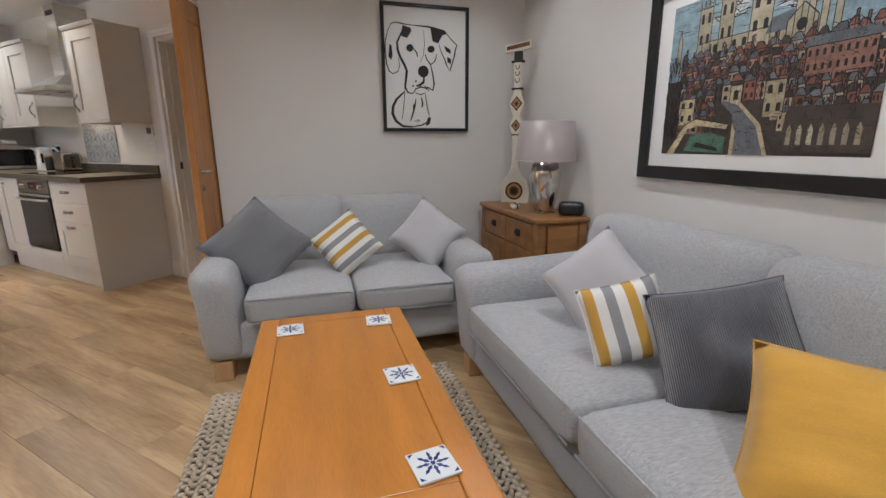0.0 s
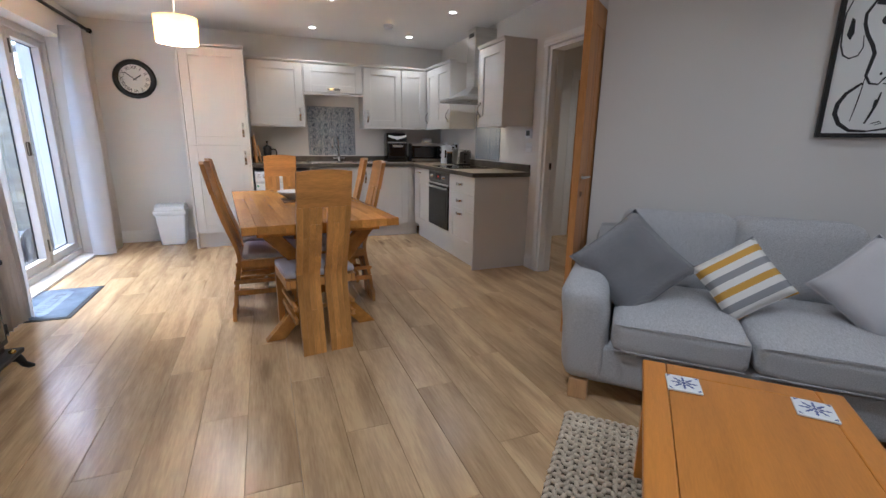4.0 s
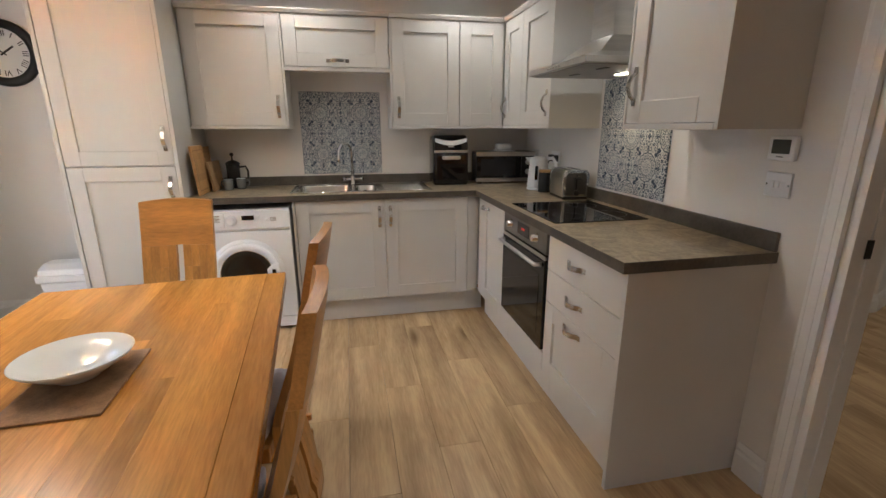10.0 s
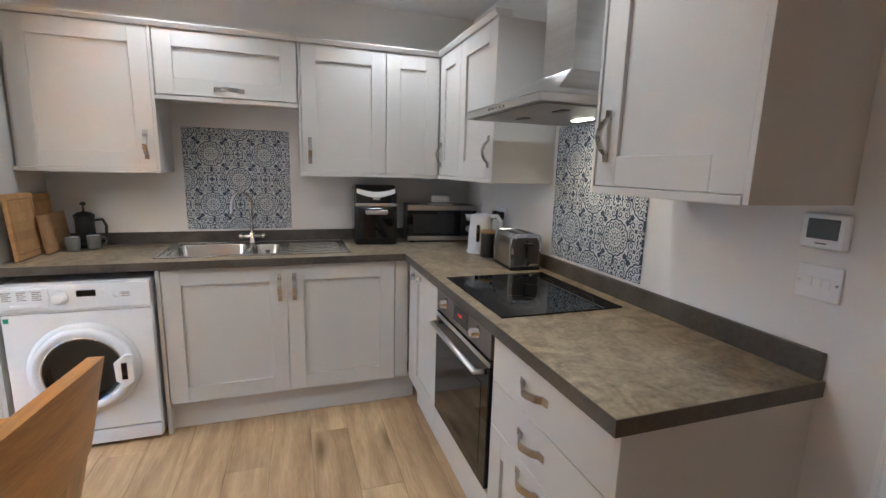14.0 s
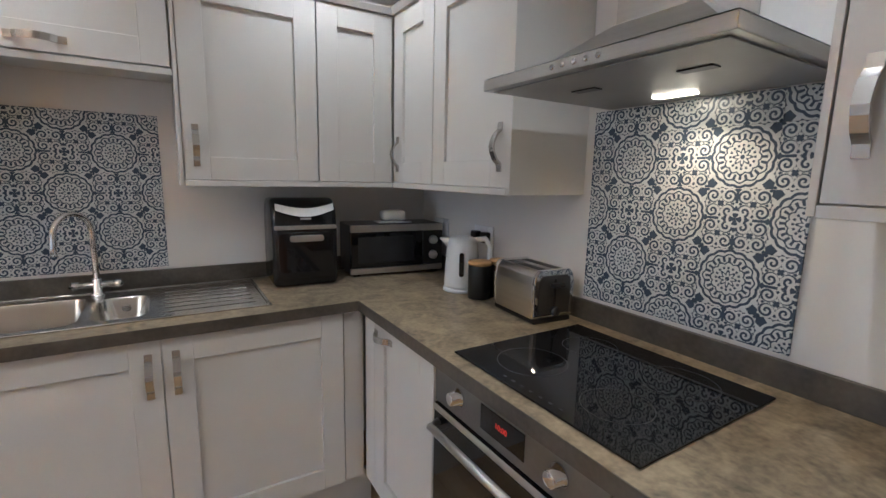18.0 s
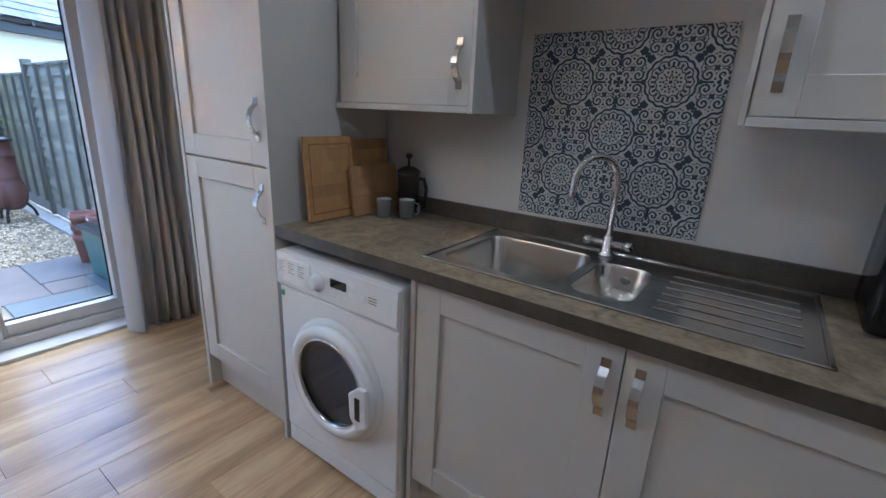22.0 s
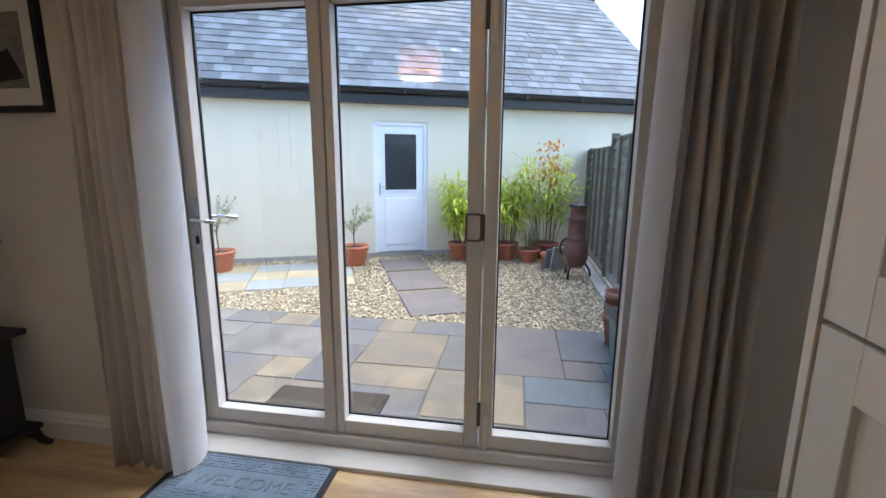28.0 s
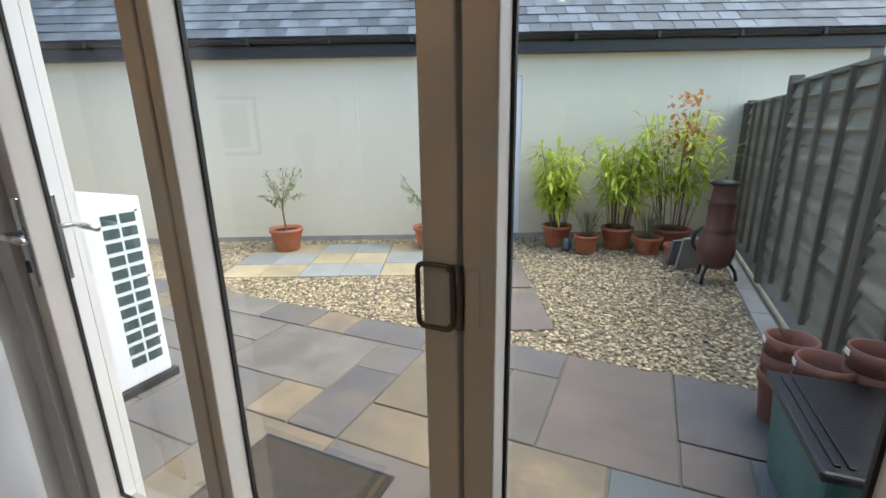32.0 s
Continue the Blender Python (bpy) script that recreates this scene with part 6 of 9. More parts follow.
hb = thing("induction_hob", pose(0, 0, WZ1), "black glass induction hob flush in the worktop", "hob")
part("glass", box(2.558, 3.045, 5.085, 5.655, 0.0006, 0.0055, 0.0015, 1), M_BLACKGLASS, hb)
for x, y, r in ((2.7, 5.24, 0.075), (2.7, 5.5, 0.09), (2.92, 5.24, 0.09), (2.92, 5.5, 0.075)):
    ringp = part("zone_ring", lathe([(r, 0.0057), (r + 0.0015, 0.0057), (r + 0.0015, 0.0059), (r, 0.0059)], 40, cap=False), mat("zone_print", (0.045, 0.045, 0.045), 0.3) if "zone_print" not in bpy.data.materials else bpy.data.materials["zone_print"], hb)
    ringp.location = (x, y, 0)
for k in range(7):
    part("touch_mark", box(2.578, 2.584, 5.28 + k * 0.03, 5.29 + k * 0.03, 0.0057, 0.0059), bpy.data.materials["zone_print"], hb)

on = thing("oven", east(5.722, XF), "built-in steel and black glass single oven", "oven")
OW = 0.6
part("body", box(0.004, OW - 0.004, 0.012, 0.5, 0.266, BZ1 - 0.004, 0.002), M_BLACK, on)
part("control_panel", box(0.0, OW, -0.004, 0.012, 0.77, BZ1 - 0.002, 0.002), mat("dark_steel", (0.2, 0.19, 0.18), 0.35, 0.8, vary=0.1, scale=4, fine=120), on, "dark steel control panel")
part("display", box(0.22, 0.38, -0.006, -0.004, 0.795, 0.86, 0.001), M_BLACKGLASS, on, "black display with red digits")
words("10:00", 0.02, pose(0.3, -0.0064, 0.83, 90, 0, 0), M_REDLED, on, "clock_digits")
for x in (0.12, 0.48):
    k = part("knob", lathe([(0.026, 0), (0.026, 0.004), (0.02, 0.008), (0.018, 0.028), (0.015, 0.03)], 24), M_CHROME, on, "chrome control knob", True)
    k.matrix_local = pose(x, -0.004, 0.828, 90, 0, 0)
dr = part("door", box(0.0, OW, -0.008, 0.012, 0.27, 0.764, 0.003), M_BLACKGLASS, on, "black glass oven door")
part("window_border", box(0.06, OW - 0.06, -0.0092, -0.008, 0.34, 0.66, 0.0004, 1), M_BLACKGLASS, dr)
part("handle", tube([(0.03, -0.012, 0.715), (0.04, -0.045, 0.715), (OW - 0.04, -0.045, 0.715), (OW - 0.03, -0.012, 0.715)], 0.011, 10), M_STEEL, dr, "steel bar handle", True)
part("trim", box(0.0, OW, -0.0085, 0.01, 0.74, 0.762, 0.002), M_STEEL, dr)

ho = thing("cooker_hood", pose(XW, 5.355, 0, 0, 0, -90), "stainless steel chimney cooker hood with a lit lamp", "cooker hood")
# local x along the wall, y towards the wall (wall at y = 0)
HW, HD, HZ = 0.305, 0.495, 1.625
bm = bmesh.new()
lo = [bm.verts.new(p) for p in ((-HW, -HD, HZ + 0.028), (HW, -HD, HZ + 0.028), (HW, -0.002, HZ + 0.028), (-HW, -0.002, HZ + 0.028))]
mid = [bm.verts.new(p) for p in ((-0.22, -0.38, HZ + 0.06), (0.22, -0.38, HZ + 0.06), (0.22, -0.002, HZ + 0.06), (-0.22, -0.002, HZ + 0.06))]
hi = [bm.verts.new(p) for p in ((-0.105, -0.26, HZ + 0.15), (0.105, -0.26, HZ + 0.15), (0.105, -0.002, HZ + 0.15), (-0.105, -0.002, HZ + 0.15))]
for a, b in ((lo, mid), (mid, hi)):
    for k in range(4):
        j = (k + 1) % 4
        bm.faces.new((a[k], a[j], b[j], b[k]))
bm.faces.new(lo)
bm.faces.new(hi)
part("canopy", bm, M_STEEL, ho)
part("lip", box(-HW, HW, -HD, -0.002, HZ, HZ + 0.027, 0.002), M_STEEL, ho)
part("underside", box(-HW + 0.02, HW - 0.02, -HD + 0.02, -0.02, HZ - 0.004, HZ - 0.0005, 0.001), mat("grease_filter", (0.42, 0.41, 0.4), 0.4, 0.9, vary=0.15, scale=6, fine=300, bump=0.4), ho, "perforated grease filter")
for x in (-0.15, 0.12):
    part("filter_catch", box(x, x + 0.07, -0.34, -0.31, HZ - 0.007, HZ - 0.0035, 0.001), M_BLACK, ho)
part("lamp_cover", box(-0.075, 0.03, -0.125, -0.095, HZ - 0.008, HZ - 0.0045, 0.001), M_HOODGLOW, ho, "lit strip lamp")
for k in range(5):
    b = part("button", lathe([(0.006, 0), (0.006, 0.004), (0.004, 0.005)], 12), M_CHROME, ho, "", True)
    b.matrix_local = pose(-0.06 + k * 0.03, -HD, HZ + 0.014, 90, 0, 0)
part("chimney_lower", box(-0.1, 0.1, -0.255, -0.003, HZ + 0.15, 2.12, 0.002), M_STEEL, ho)
part("chimney_upper", box(-0.094, 0.094, -0.249, -0.003, 2.12, 2.36, 0.002), M_STEEL, ho)
part("chimney_vent", box(-0.06, 0.06, -0.252, -0.249, 2.27, 2.31, 0.001), M_BLACK, ho)

wm = thing("washing_machine", pose(0.645, 6.25, 0), "white front-loading washing machine under the worktop", "washing machine")
part("body", box(0, 0.595, 0.012, 0.57, 0.02, 0.85, 0.008), M_APPL, wm)
part("kick_panel", box(0.004, 0.591, 0.002, 0.02, 0.02, 0.095, 0.006), M_APPL, wm)
part("front_panel", box(0.002, 0.593, 0.0, 0.014, 0.1, 0.71, 0.005), M_APPL, wm)
part("control_panel", prism([(0.0, 0.713), (-0.012, 0.73), (-0.006, 0.845), (0.02, 0.848), (0.02, 0.713)], 0.002, 0.593, axis="x"), M_APPL, wm, "white control panel")
drw_ = part("drawer", box(0.015, 0.195, -0.016, 0.0, 0.735, 0.835, 0.006), M_APPL, wm, "detergent drawer")
part("drawer_grip", box(0.05, 0.17, -0.019, -0.012, 0.742, 0.762, 0.004), M_PLASTIC, drw_)
for k in range(3):
    for q in range(5):
        part("print_line", box(0.025 + k * 0.055, 0.06 + k * 0.055 - 0.01 * (q % 2), -0.0168, -0.0158, 0.78 + q * 0.009, 0.783 + q * 0.009), M_NICKEL, drw_)
kn = part("dial", lathe([(0.034, 0), (0.034, 0.008), (0.026, 0.012), (0.024, 0.03), (0.02, 0.033)], 28), M_APPL, wm, "programme dial", True)
kn.matrix_local = pose(0.235, -0.009, 0.785, 90, 0, 0)
part("display", box(0.3, 0.375, -0.0125, -0.008, 0.785, 0.815, 0.001), M_BLACKGLASS, wm, "black display")
for k in range(3):
    part("button", box(0.3 + k * 0.028, 0.32 + k * 0.028, -0.0135, -0.008, 0.748, 0.762, 0.002), M_PLASTIC, wm)
for z in (0.775, 0.803):
    part("button", box(0.39, 0.412, -0.0135, -0.007, z, z + 0.014, 0.002), M_PLASTIC, wm)
sb_ = part("start_button", lathe([(0.012, 0), (0.012, 0.005), (0.009, 0.007)], 18), M_PLASTIC, wm, "", True)
sb_.matrix_local = pose(0.455, -0.008, 0.785, 90, 0, 0)
for q in range(3):
    part("print_line", box(0.475, 0.51, -0.0096, -0.0086, 0.795 - q * 0.009, 0.798 - q * 0.009), M_NICKEL, wm)
part("energy_sticker", box(0.012, 0.03, -0.003, -0.0002, 0.675, 0.695), mat("green_sticker", (0.03, 0.3, 0.15), 0.5), wm, "small green sticker")
part("brand_bar", box(0.48, 0.55, -0.0105, -0.0095, 0.735, 0.745), M_NICKEL, wm)


def ring_front(profile, seg=40):
    return moved(lathe(profile, seg, cap=False), pose(0, 0, 0, 90, 0, 0))


dc = pose(0.3, 0.0, 0.425)
part("door_seat", moved(ring_front([(0.232, 0.0), (0.228, 0.01), (0.2, 0.014)]), dc), M_APPL, wm, "", True)
dp = part("porthole_ring", moved(ring_front([(0.208, 0.004), (0.212, 0.02), (0.207, 0.034), (0.19, 0.041), (0.168, 0.036), (0.162, 0.024)]), dc), M_APPL, wm, "round white door ring", True)
part("porthole_glass", moved(ring_front([(0.163, 0.027), (0.154, 0.019), (0.12, 0.017), (0.06, 0.0155), (0.001, 0.015)]), dc), mat("smoked_glass", (0.008, 0.008, 0.009), 0.06, vary=0.2, scale=4, fine=60, bump=0.0), dp, "dark glass bowl of the door", True)
part("porthole_trim", moved(ring_front([(0.167, 0.03), (0.167, 0.037), (0.161, 0.037), (0.161, 0.03)]), dc), M_CHROME, dp, "", True)
part("door_handle", prism([(0.43, 0.46), (0.475, 0.5), (0.51, 0.5), (0.515, 0.36), (0.475, 0.33), (0.435, 0.37)], -0.062, -0.045, 0.006, axis="y"), M_APPL, dp, "moulded white grip")
part("grip_recess", box(0.462, 0.486, -0.0635, -0.061, 0.375, 0.46, 0.001), M_BLACKGLASS, dp)
for x in (0.06, 0.53):
    part("foot", lathe([(0.02, 0), (0.02, 0.02)], 14), M_BLACK, wm).location = (x, 0.08, 0.0005)

# ---------- tiles, sockets, thermostat ----------
for nm, m_, x0, x1, ax in (("tiled_splashback", M_TILEX, 1.3, 1.9, 0), ("tiled_splashback", M_TILEY, 5.1, 5.705, 1)):
    ob = thing(nm, pose(0, 0, 0), "square panel of grey-blue patterned tiles on the wall", "tile panel", "tiled splashbacks")
    cut = (0.0, 0.125, 0.375, 0.625, 0.875, 1.0)
    for i in range(5):
        for j in range(5):
            a, b = x0 + cut[i] * (x1 - x0) + 0.0003, x0 + cut[i + 1] * (x1 - x0) - 0.0003
            z0, z1 = 1.012 + cut[j] * 0.609 + 0.0003, 1.012 + cut[j + 1] * 0.609 - 0.0003
            if ax == 0:
                part("tile", box(a, b, YW - 0.006, YW - 0.0005, z0, z1), m_, ob)
            else:
                part("tile", box(XW - 0.006, XW - 0.0005, a, b, z0, z1), m_, ob)

th = thing("thermostat", pose(XW, 4.52, 1.29, 0, 0, -90), "white wall thermostat with a grey display", "thermostat")
part("case", box(-0.05, 0.05, -0.022, -0.001, -0.042, 0.042, 0.006), M_PLASTIC, th)
part("display", box(-0.034, 0.034, -0.0235, -0.021, -0.018, 0.03, 0.001), mat("lcd_grey", (0.09, 0.1, 0.1), 0.15), th, "dark display")
part("button_bar", box(-0.012, 0.012, -0.023, -0.021, -0.03, -0.027), M_BLACK, th)


def plate(name, m, w, label, kind):
    ob = thing(name, m, label, "socket" if kind == "socket" else "light switch")
    part("plate", box(-w / 2, w / 2, -0.008, -0.001, -0.043, 0.043, 0.003), M_PLASTIC, ob)
    if kind == "switch":
        for k in range(3):
            part("rocker", box(-0.028 + k * 0.02, -0.012 + k * 0.02, -0.011, -0.0075, -0.012, 0.012, 0.001), M_PLASTIC, ob)
        for x in (-0.042, 0.042):
            s = part("screw", lathe([(0.0035, 0), (0.0035, 0.001)], 10), M_CHROME, ob)
            s.matrix_local = pose(x, -0.008, 0, 90, 0, 0)
    else:
        for s in (-1, 1):
            part("switch", box(s * 0.022 - 0.006, s * 0.022 + 0.006, -0.011, -0.0075, 0.02, 0.034, 0.001), M_PLASTIC, ob)
    return ob


plate("light_switch", pose(XW, 4.52, 1.165, 0, 0, -90), 0.1, "white triple light switch on the wall", "switch")
so = plate("double_socket", pose(XW, 6.29, 1.15, 0, 0, -90), 0.14, "white double socket with black plugs", "socket")
for s in (-1, 1):
    part("plug", box(s * 0.035 - 0.022, s * 0.035 + 0.022, -0.04, -0.0085, -0.03, 0.018, 0.006), M_BLACK, so, "black plug")
so2 = plate("double_socket", pose(XW, 6.66, 1.15, 0, 0, -90), 0.14, "white double socket with black plugs", "socket")
part("plug", box(-0.057, -0.013, -0.04, -0.0085, -0.03, 0.018, 0.006), M_BLACK, so2, "black plug")
plate("double_socket", turned(1.37, DOGN, 0.43), 0.146, "white double socket low on the wall", "socket")
plate("light_switch", pose(5.42, 5.64, 1.15), 0.086, "white light switch on the hall wall", "switch")

# ---------- worktop appliances ----------
af = thing("air_fryer", pose(2.405, 6.6, WZ1 + 0.0005, 0, 0, -3), "glossy black air fryer oven with a steel band", "air fryer")
prof = [(-0.02, 0.0), (-0.022, 0.24), (0.0, 0.345), (0.05, 0.375), (0.2, 0.37), (0.245, 0.33), (0.25, 0.0)]
M_GLOSS = mat("glossy_black", (0.008, 0.008, 0.009), 0.1, vary=0.2, scale=5, fine=90, bump=0.0)
part("body", prism(prof, -0.135, 0.135, 0.022, axis="x", seg=4), M_GLOSS, af, "", True)
part("front_door", prism(rounded(-0.115, 0.115, 0.035, 0.235, 0.02), -0.032, -0.02, 0.004, axis="y"), M_GLOSS, af, "glossy door")
part("window", prism(rounded(-0.098, 0.098, 0.05, 0.175, 0.014), -0.034, -0.0318, axis="y"), M_BLACKGLASS, af, "dark window")
part("door_handle", prism(rounded(-0.07, 0.07, 0.195, 0.222, 0.012), -0.046, -0.03, 0.004, axis="y"), M_STEEL, af, "silver handle")
part("steel_band", prism(rounded(-0.128, 0.128, 0.245, 0.262, 0.006), -0.029, -0.018, 0.002, axis="y"), M_STEEL, af, "brushed steel band")
crescent = [(-0.12 + 0.24 * k / 12, -0.03 * math.sin(math.pi * k / 12)) for k in range(13)] + [(0.12 - 0.24 * k / 12, 0.03 - 0.022 * math.sin(math.pi * k / 12)) for k in range(13)]
cr = part("touch_panel", prism(crescent, -0.004, 0.0, 0.001, axis="y"), mat("silver_panel", (0.62, 0.62, 0.6), 0.35), af, "silver crescent control panel")
cr.matrix_local = pose(0, -0.014, 0.325, -22, 0, 0)
part("logo_bar", box(-0.022, 0.022, -0.0215, -0.0195, 0.286, 0.294), mat("pale_print", (0.6, 0.6, 0.6), 0.4), af)
for x in (-0.1, 0.1):
    for y in (0.02, 0.2):
        part("foot", lathe([(0.012, -0.0), (0.012, 0.004)], 10), M_RUBBER, af).location = (x, y, -0.0)

mw = thing("microwave", pose(2.855, 6.62, WZ1 + 0.0005, 0, 0, -6), "black and steel microwave oven", "microwave")
part("body", box(-0.235, 0.235, 0.01, 0.23, 0.012, 0.245, 0.006), M_BLACK, mw)
part("steel_strip", box(-0.235, 0.235, -0.004, 0.012, 0.212, 0.245, 0.002), M_STEEL, mw, "steel top strip")
part("steel_strip", box(-0.235, 0.235, -0.004, 0.012, 0.012, 0.04, 0.002), M_STEEL, mw, "steel lower strip")
part("door", box(-0.233, 0.125, -0.006, 0.012, 0.042, 0.21, 0.003), M_BLACKGLASS, mw, "black glass door")
part("door_window", box(-0.2, 0.08, -0.0075, -0.006, 0.065, 0.19, 0.0005, 1), mat("perforated_black", (0.02, 0.02, 0.022), 0.25, vary=0.3, scale=8, fine=400, bump=0.3), mw)
part("control_panel", box(0.128, 0.233, -0.005, 0.012, 0.042, 0.21, 0.002), M_BLACK, mw)
for z in (0.165, 0.09):
    k = part("knob", lathe([(0.022, 0), (0.021, 0.014), (0.018, 0.016)], 22), M_STEEL, mw, "steel knob", True)
    k.matrix_local = pose(0.18, -0.005, z, 90, 0, 0)
for x in (-0.2, 0.2):
    for y in (0.03, 0.2):
        part("foot", box(x - 0.015, x + 0.015, y - 0.015, y + 0.015, 0, 0.012, 0.002), M_RUBBER, mw)
bd = thing("butter_dish", pose(2.86, 6.7, WZ1 + 0.2465, 0, 0, -6), "white ceramic butter dish on the microwave", "butter dish")
part("plate", soft(-0.085, 0.085, -0.05, 0.05, 0, 0.01, 0.005, 0, 6, 0.0), M_CERAMIC, bd, "", True)
part("cover", soft(-0.062, 0.062, -0.036, 0.036, 0.0105, 0.062, 0.02, 0, 6, 0.0), M_CERAMIC, bd, "", True)

kt = thing("kettle", pose(2.965, 6.23, WZ1 + 0.0005, 0, 0, -35), "white plastic electric kettle", "kettle")
part("base", lathe([(0.078, 0), (0.08, 0.008), (0.076, 0.016)], 28), M_PLASTIC, kt, "", True)
part("jug", lathe([(0.072, 0.017), (0.074, 0.03), (0.07, 0.12), (0.062, 0.2), (0.058, 0.222), (0.03, 0.232), (0.001, 0.234)], 28), M_PLASTIC, kt, "", True)
part("spout", prism([(-0.05, 0.17), (-0.098, 0.222), (-0.05, 0.224)], -0.016, 0.016, 0.004, axis="y"), M_PLASTIC, kt)
part("handle", tube([(0.055, 0, 0.215), (0.095, 0, 0.222), (0.118, 0, 0.19), (0.116, 0, 0.1), (0.1, 0, 0.04), (0.07, 0, 0.03)], 0.012, 10), M_PLASTIC, kt, "", True)
part("gauge", prism(rounded(-0.01, 0.01, 0.07, 0.17, 0.009), -0.074, -0.066, 0.001, axis="y"), M_BLACKGLASS, kt, "dark water gauge")
cn = []
for x, y in ((2.957, 6.09), (3.05, 6.075)):
    c0 = thing("canister", pose(x, y, WZ1 + 0.0005), "black storage canister with a wooden lid", "canister", "storage canisters")
    part("body", lathe([(0.044, 0), (0.046, 0.004), (0.046, 0.13), (0.044, 0.134)], 24), M_BLACK, c0, "", True)
    part("lid", lathe([(0.047, 0.1345), (0.047, 0.148), (0.044, 0.15)], 24), M_BOARD, c0, "wooden lid", True)
ts = thing("toaster", pose(3.0, 5.835, WZ1 + 0.0005, 0, 0, -95), "brushed steel two-slice toaster with black ends", "toaster")
arch = [(-0.08, 0.016), (-0.083, 0.13), (-0.078, 0.16), (-0.062, 0.178), (0.062, 0.178), (0.078, 0.16), (0.083, 0.13), (0.08, 0.016)]
part("body", prism(arch, -0.105, 0.105, 0.004, axis="x", seg=2), M_STEEL, ts, "", True)
for s in (-1, 1):
    cap_ = part("end_cap", prism([(y * 1.02, 0.006 + z * 0.99) for y, z in arch], s * 0.106, s * 0.12, 0.005, axis="x"), M_CHROME, ts, "polished steel end surround")
    part("end_plate", prism([(y * 0.8, 0.02 + z * 0.8) for y, z in arch], s * 0.12, s * 0.1225, axis="x"), mat("smoked_steel", (0.16, 0.155, 0.15), 0.3, 0.9) if "smoked_steel" not in bpy.data.materials else bpy.data.materials["smoked_steel"], cap_)
    part("slot", box(-0.09, 0.09, s * 0.032 - 0.014, s * 0.032 + 0.014, 0.1765, 0.1795), M_BLACK, ts, "dark bread slot")
part("base", box(-0.118, 0.118, -0.078, 0.078, 0, 0.018, 0.005), M_BLACK, ts)
part("lever_slot", box(0.1225, 0.124, -0.004, 0.004, 0.05, 0.15), M_BLACK, ts)
part("lever", box(0.1235, 0.15, -0.024, 0.024, 0.125, 0.14, 0.005), M_BLACK, ts, "black lever")
k = part("dial", lathe([(0.017, 0), (0.015, 0.014)], 18), M_BLACK, ts, "", True)
k.matrix_local = pose(0.1225, 0, 0.042, 0, 90, 0)
cable = thing("cable", pose(0, 0, 0), "black appliance cable hanging from a plug", "cable")
part("flex", tube([(3.09, 6.325, 1.13), (3.07, 6.33, 1.08), (3.05, 6.3, 1.0), (3.04, 6.27, 0.95), (3.02, 6.25, 0.938)], 0.0035, 6), M_BLACK, cable, "", True)

BOARDS = ((6.37, 4.0, 0.23, 0.315, 0.672, "bamboo chopping board with a juice groove, leaning on the tall cabinet"), (6.46, 3.4, 0.36, 0.3, 0.648, "dark bamboo chopping board behind the others"), (6.56, 6.5, 0.26, 0.2, 0.71, "small pale chopping board with rounded corners"))
for q, (y, ang, w, h, x0, text) in enumerate(BOARDS):
    cb = thing("chopping_board", pose(x0, y, WZ1 + 0.003, 0, -ang, 0), text, "chopping board", "chopping boards")
    mt = M_LIGHTWOOD if q == 2 else M_BOARD
    n = 5 if q == 2 else 7
    for k in range(n):
        part("strip", box(0.0, 0.016, 0, w, k * h / n, (k + 1) * h / n - 0.0003, 0.001, 1), mt, cb)
    if q == 0:
        for z in (0.026, h - 0.032):
            part("juice_groove", box(0.016, 0.0166, 0.022, w - 0.022, z, z + 0.006), M_DARKOAK, cb)
        for y_ in (0.016, w - 0.022):
            part("juice_groove", box(0.016, 0.0166, y_, y_ + 0.006, 0.026, h - 0.026), M_DARKOAK, cb)
fp = thing("cafetiere", pose(0.8, 6.8, WZ1 + 0.0005), "black and glass coffee press", "coffee press")
part("glass_jug", lathe([(0.045, 0.012), (0.046, 0.16), (0.05, 0.17), (0.047, 0.17), (0.043, 0.158), (0.042, 0.014)], 24), mat("coffee_glass", (0.05, 0.05, 0.05), 0.06, spec=0.6), fp, "", True)
part("stand", lathe([(0.05, 0), (0.05, 0.03), (0.047, 0.03), (0.047, 0.004)], 24), M_BLACK, fp, "", True)
part("lid", lathe([(0.05, 0.171), (0.05, 0.18), (0.03, 0.195), (0.006, 0.2), (0.005, 0.23), (0.014, 0.236), (0.014, 0.248), (0.004, 0.254)], 24), M_BLACK, fp, "", True)
part("handle", tube([(0.045, 0, 0.15), (0.09, -0.01, 0.155), (0.105, -0.012, 0.12), (0.1, -0.01, 0.04), (0.05, 0, 0.02)], 0.008, 8), M_BLACK, fp, "", True)
for x, y, a in ((0.79, 6.66, 160), (0.865, 6.715, 20)):
    mg = thing("mug", pose(x, y, WZ1 + 0.0005, 0, 0, a), "grey-green glazed mug with a pale inside", "mug", "mugs")
    part("cup", lathe([(0.026, 0), (0.03, 0.004), (0.033, 0.073), (0.0315, 0.075), (0.029, 0.069), (0.027, 0.008), (0.001, 0.006)], 26), M_GREYCERAMIC, mg, "", True)
    part("glazed_inside", lathe([(0.0312, 0.0755), (0.0288, 0.07), (0.0268, 0.009), (0.001, 0.007)], 26, cap=False), M_CERAMIC, mg, "white inside", True)
    part("handle", tube([(0.032, 0, 0.063), (0.05, 0, 0.061), (0.056, 0, 0.041), (0.049, 0, 0.022), (0.032, 0, 0.018)], 0.0045, 8), M_GREYCERAMIC, mg, "", True)

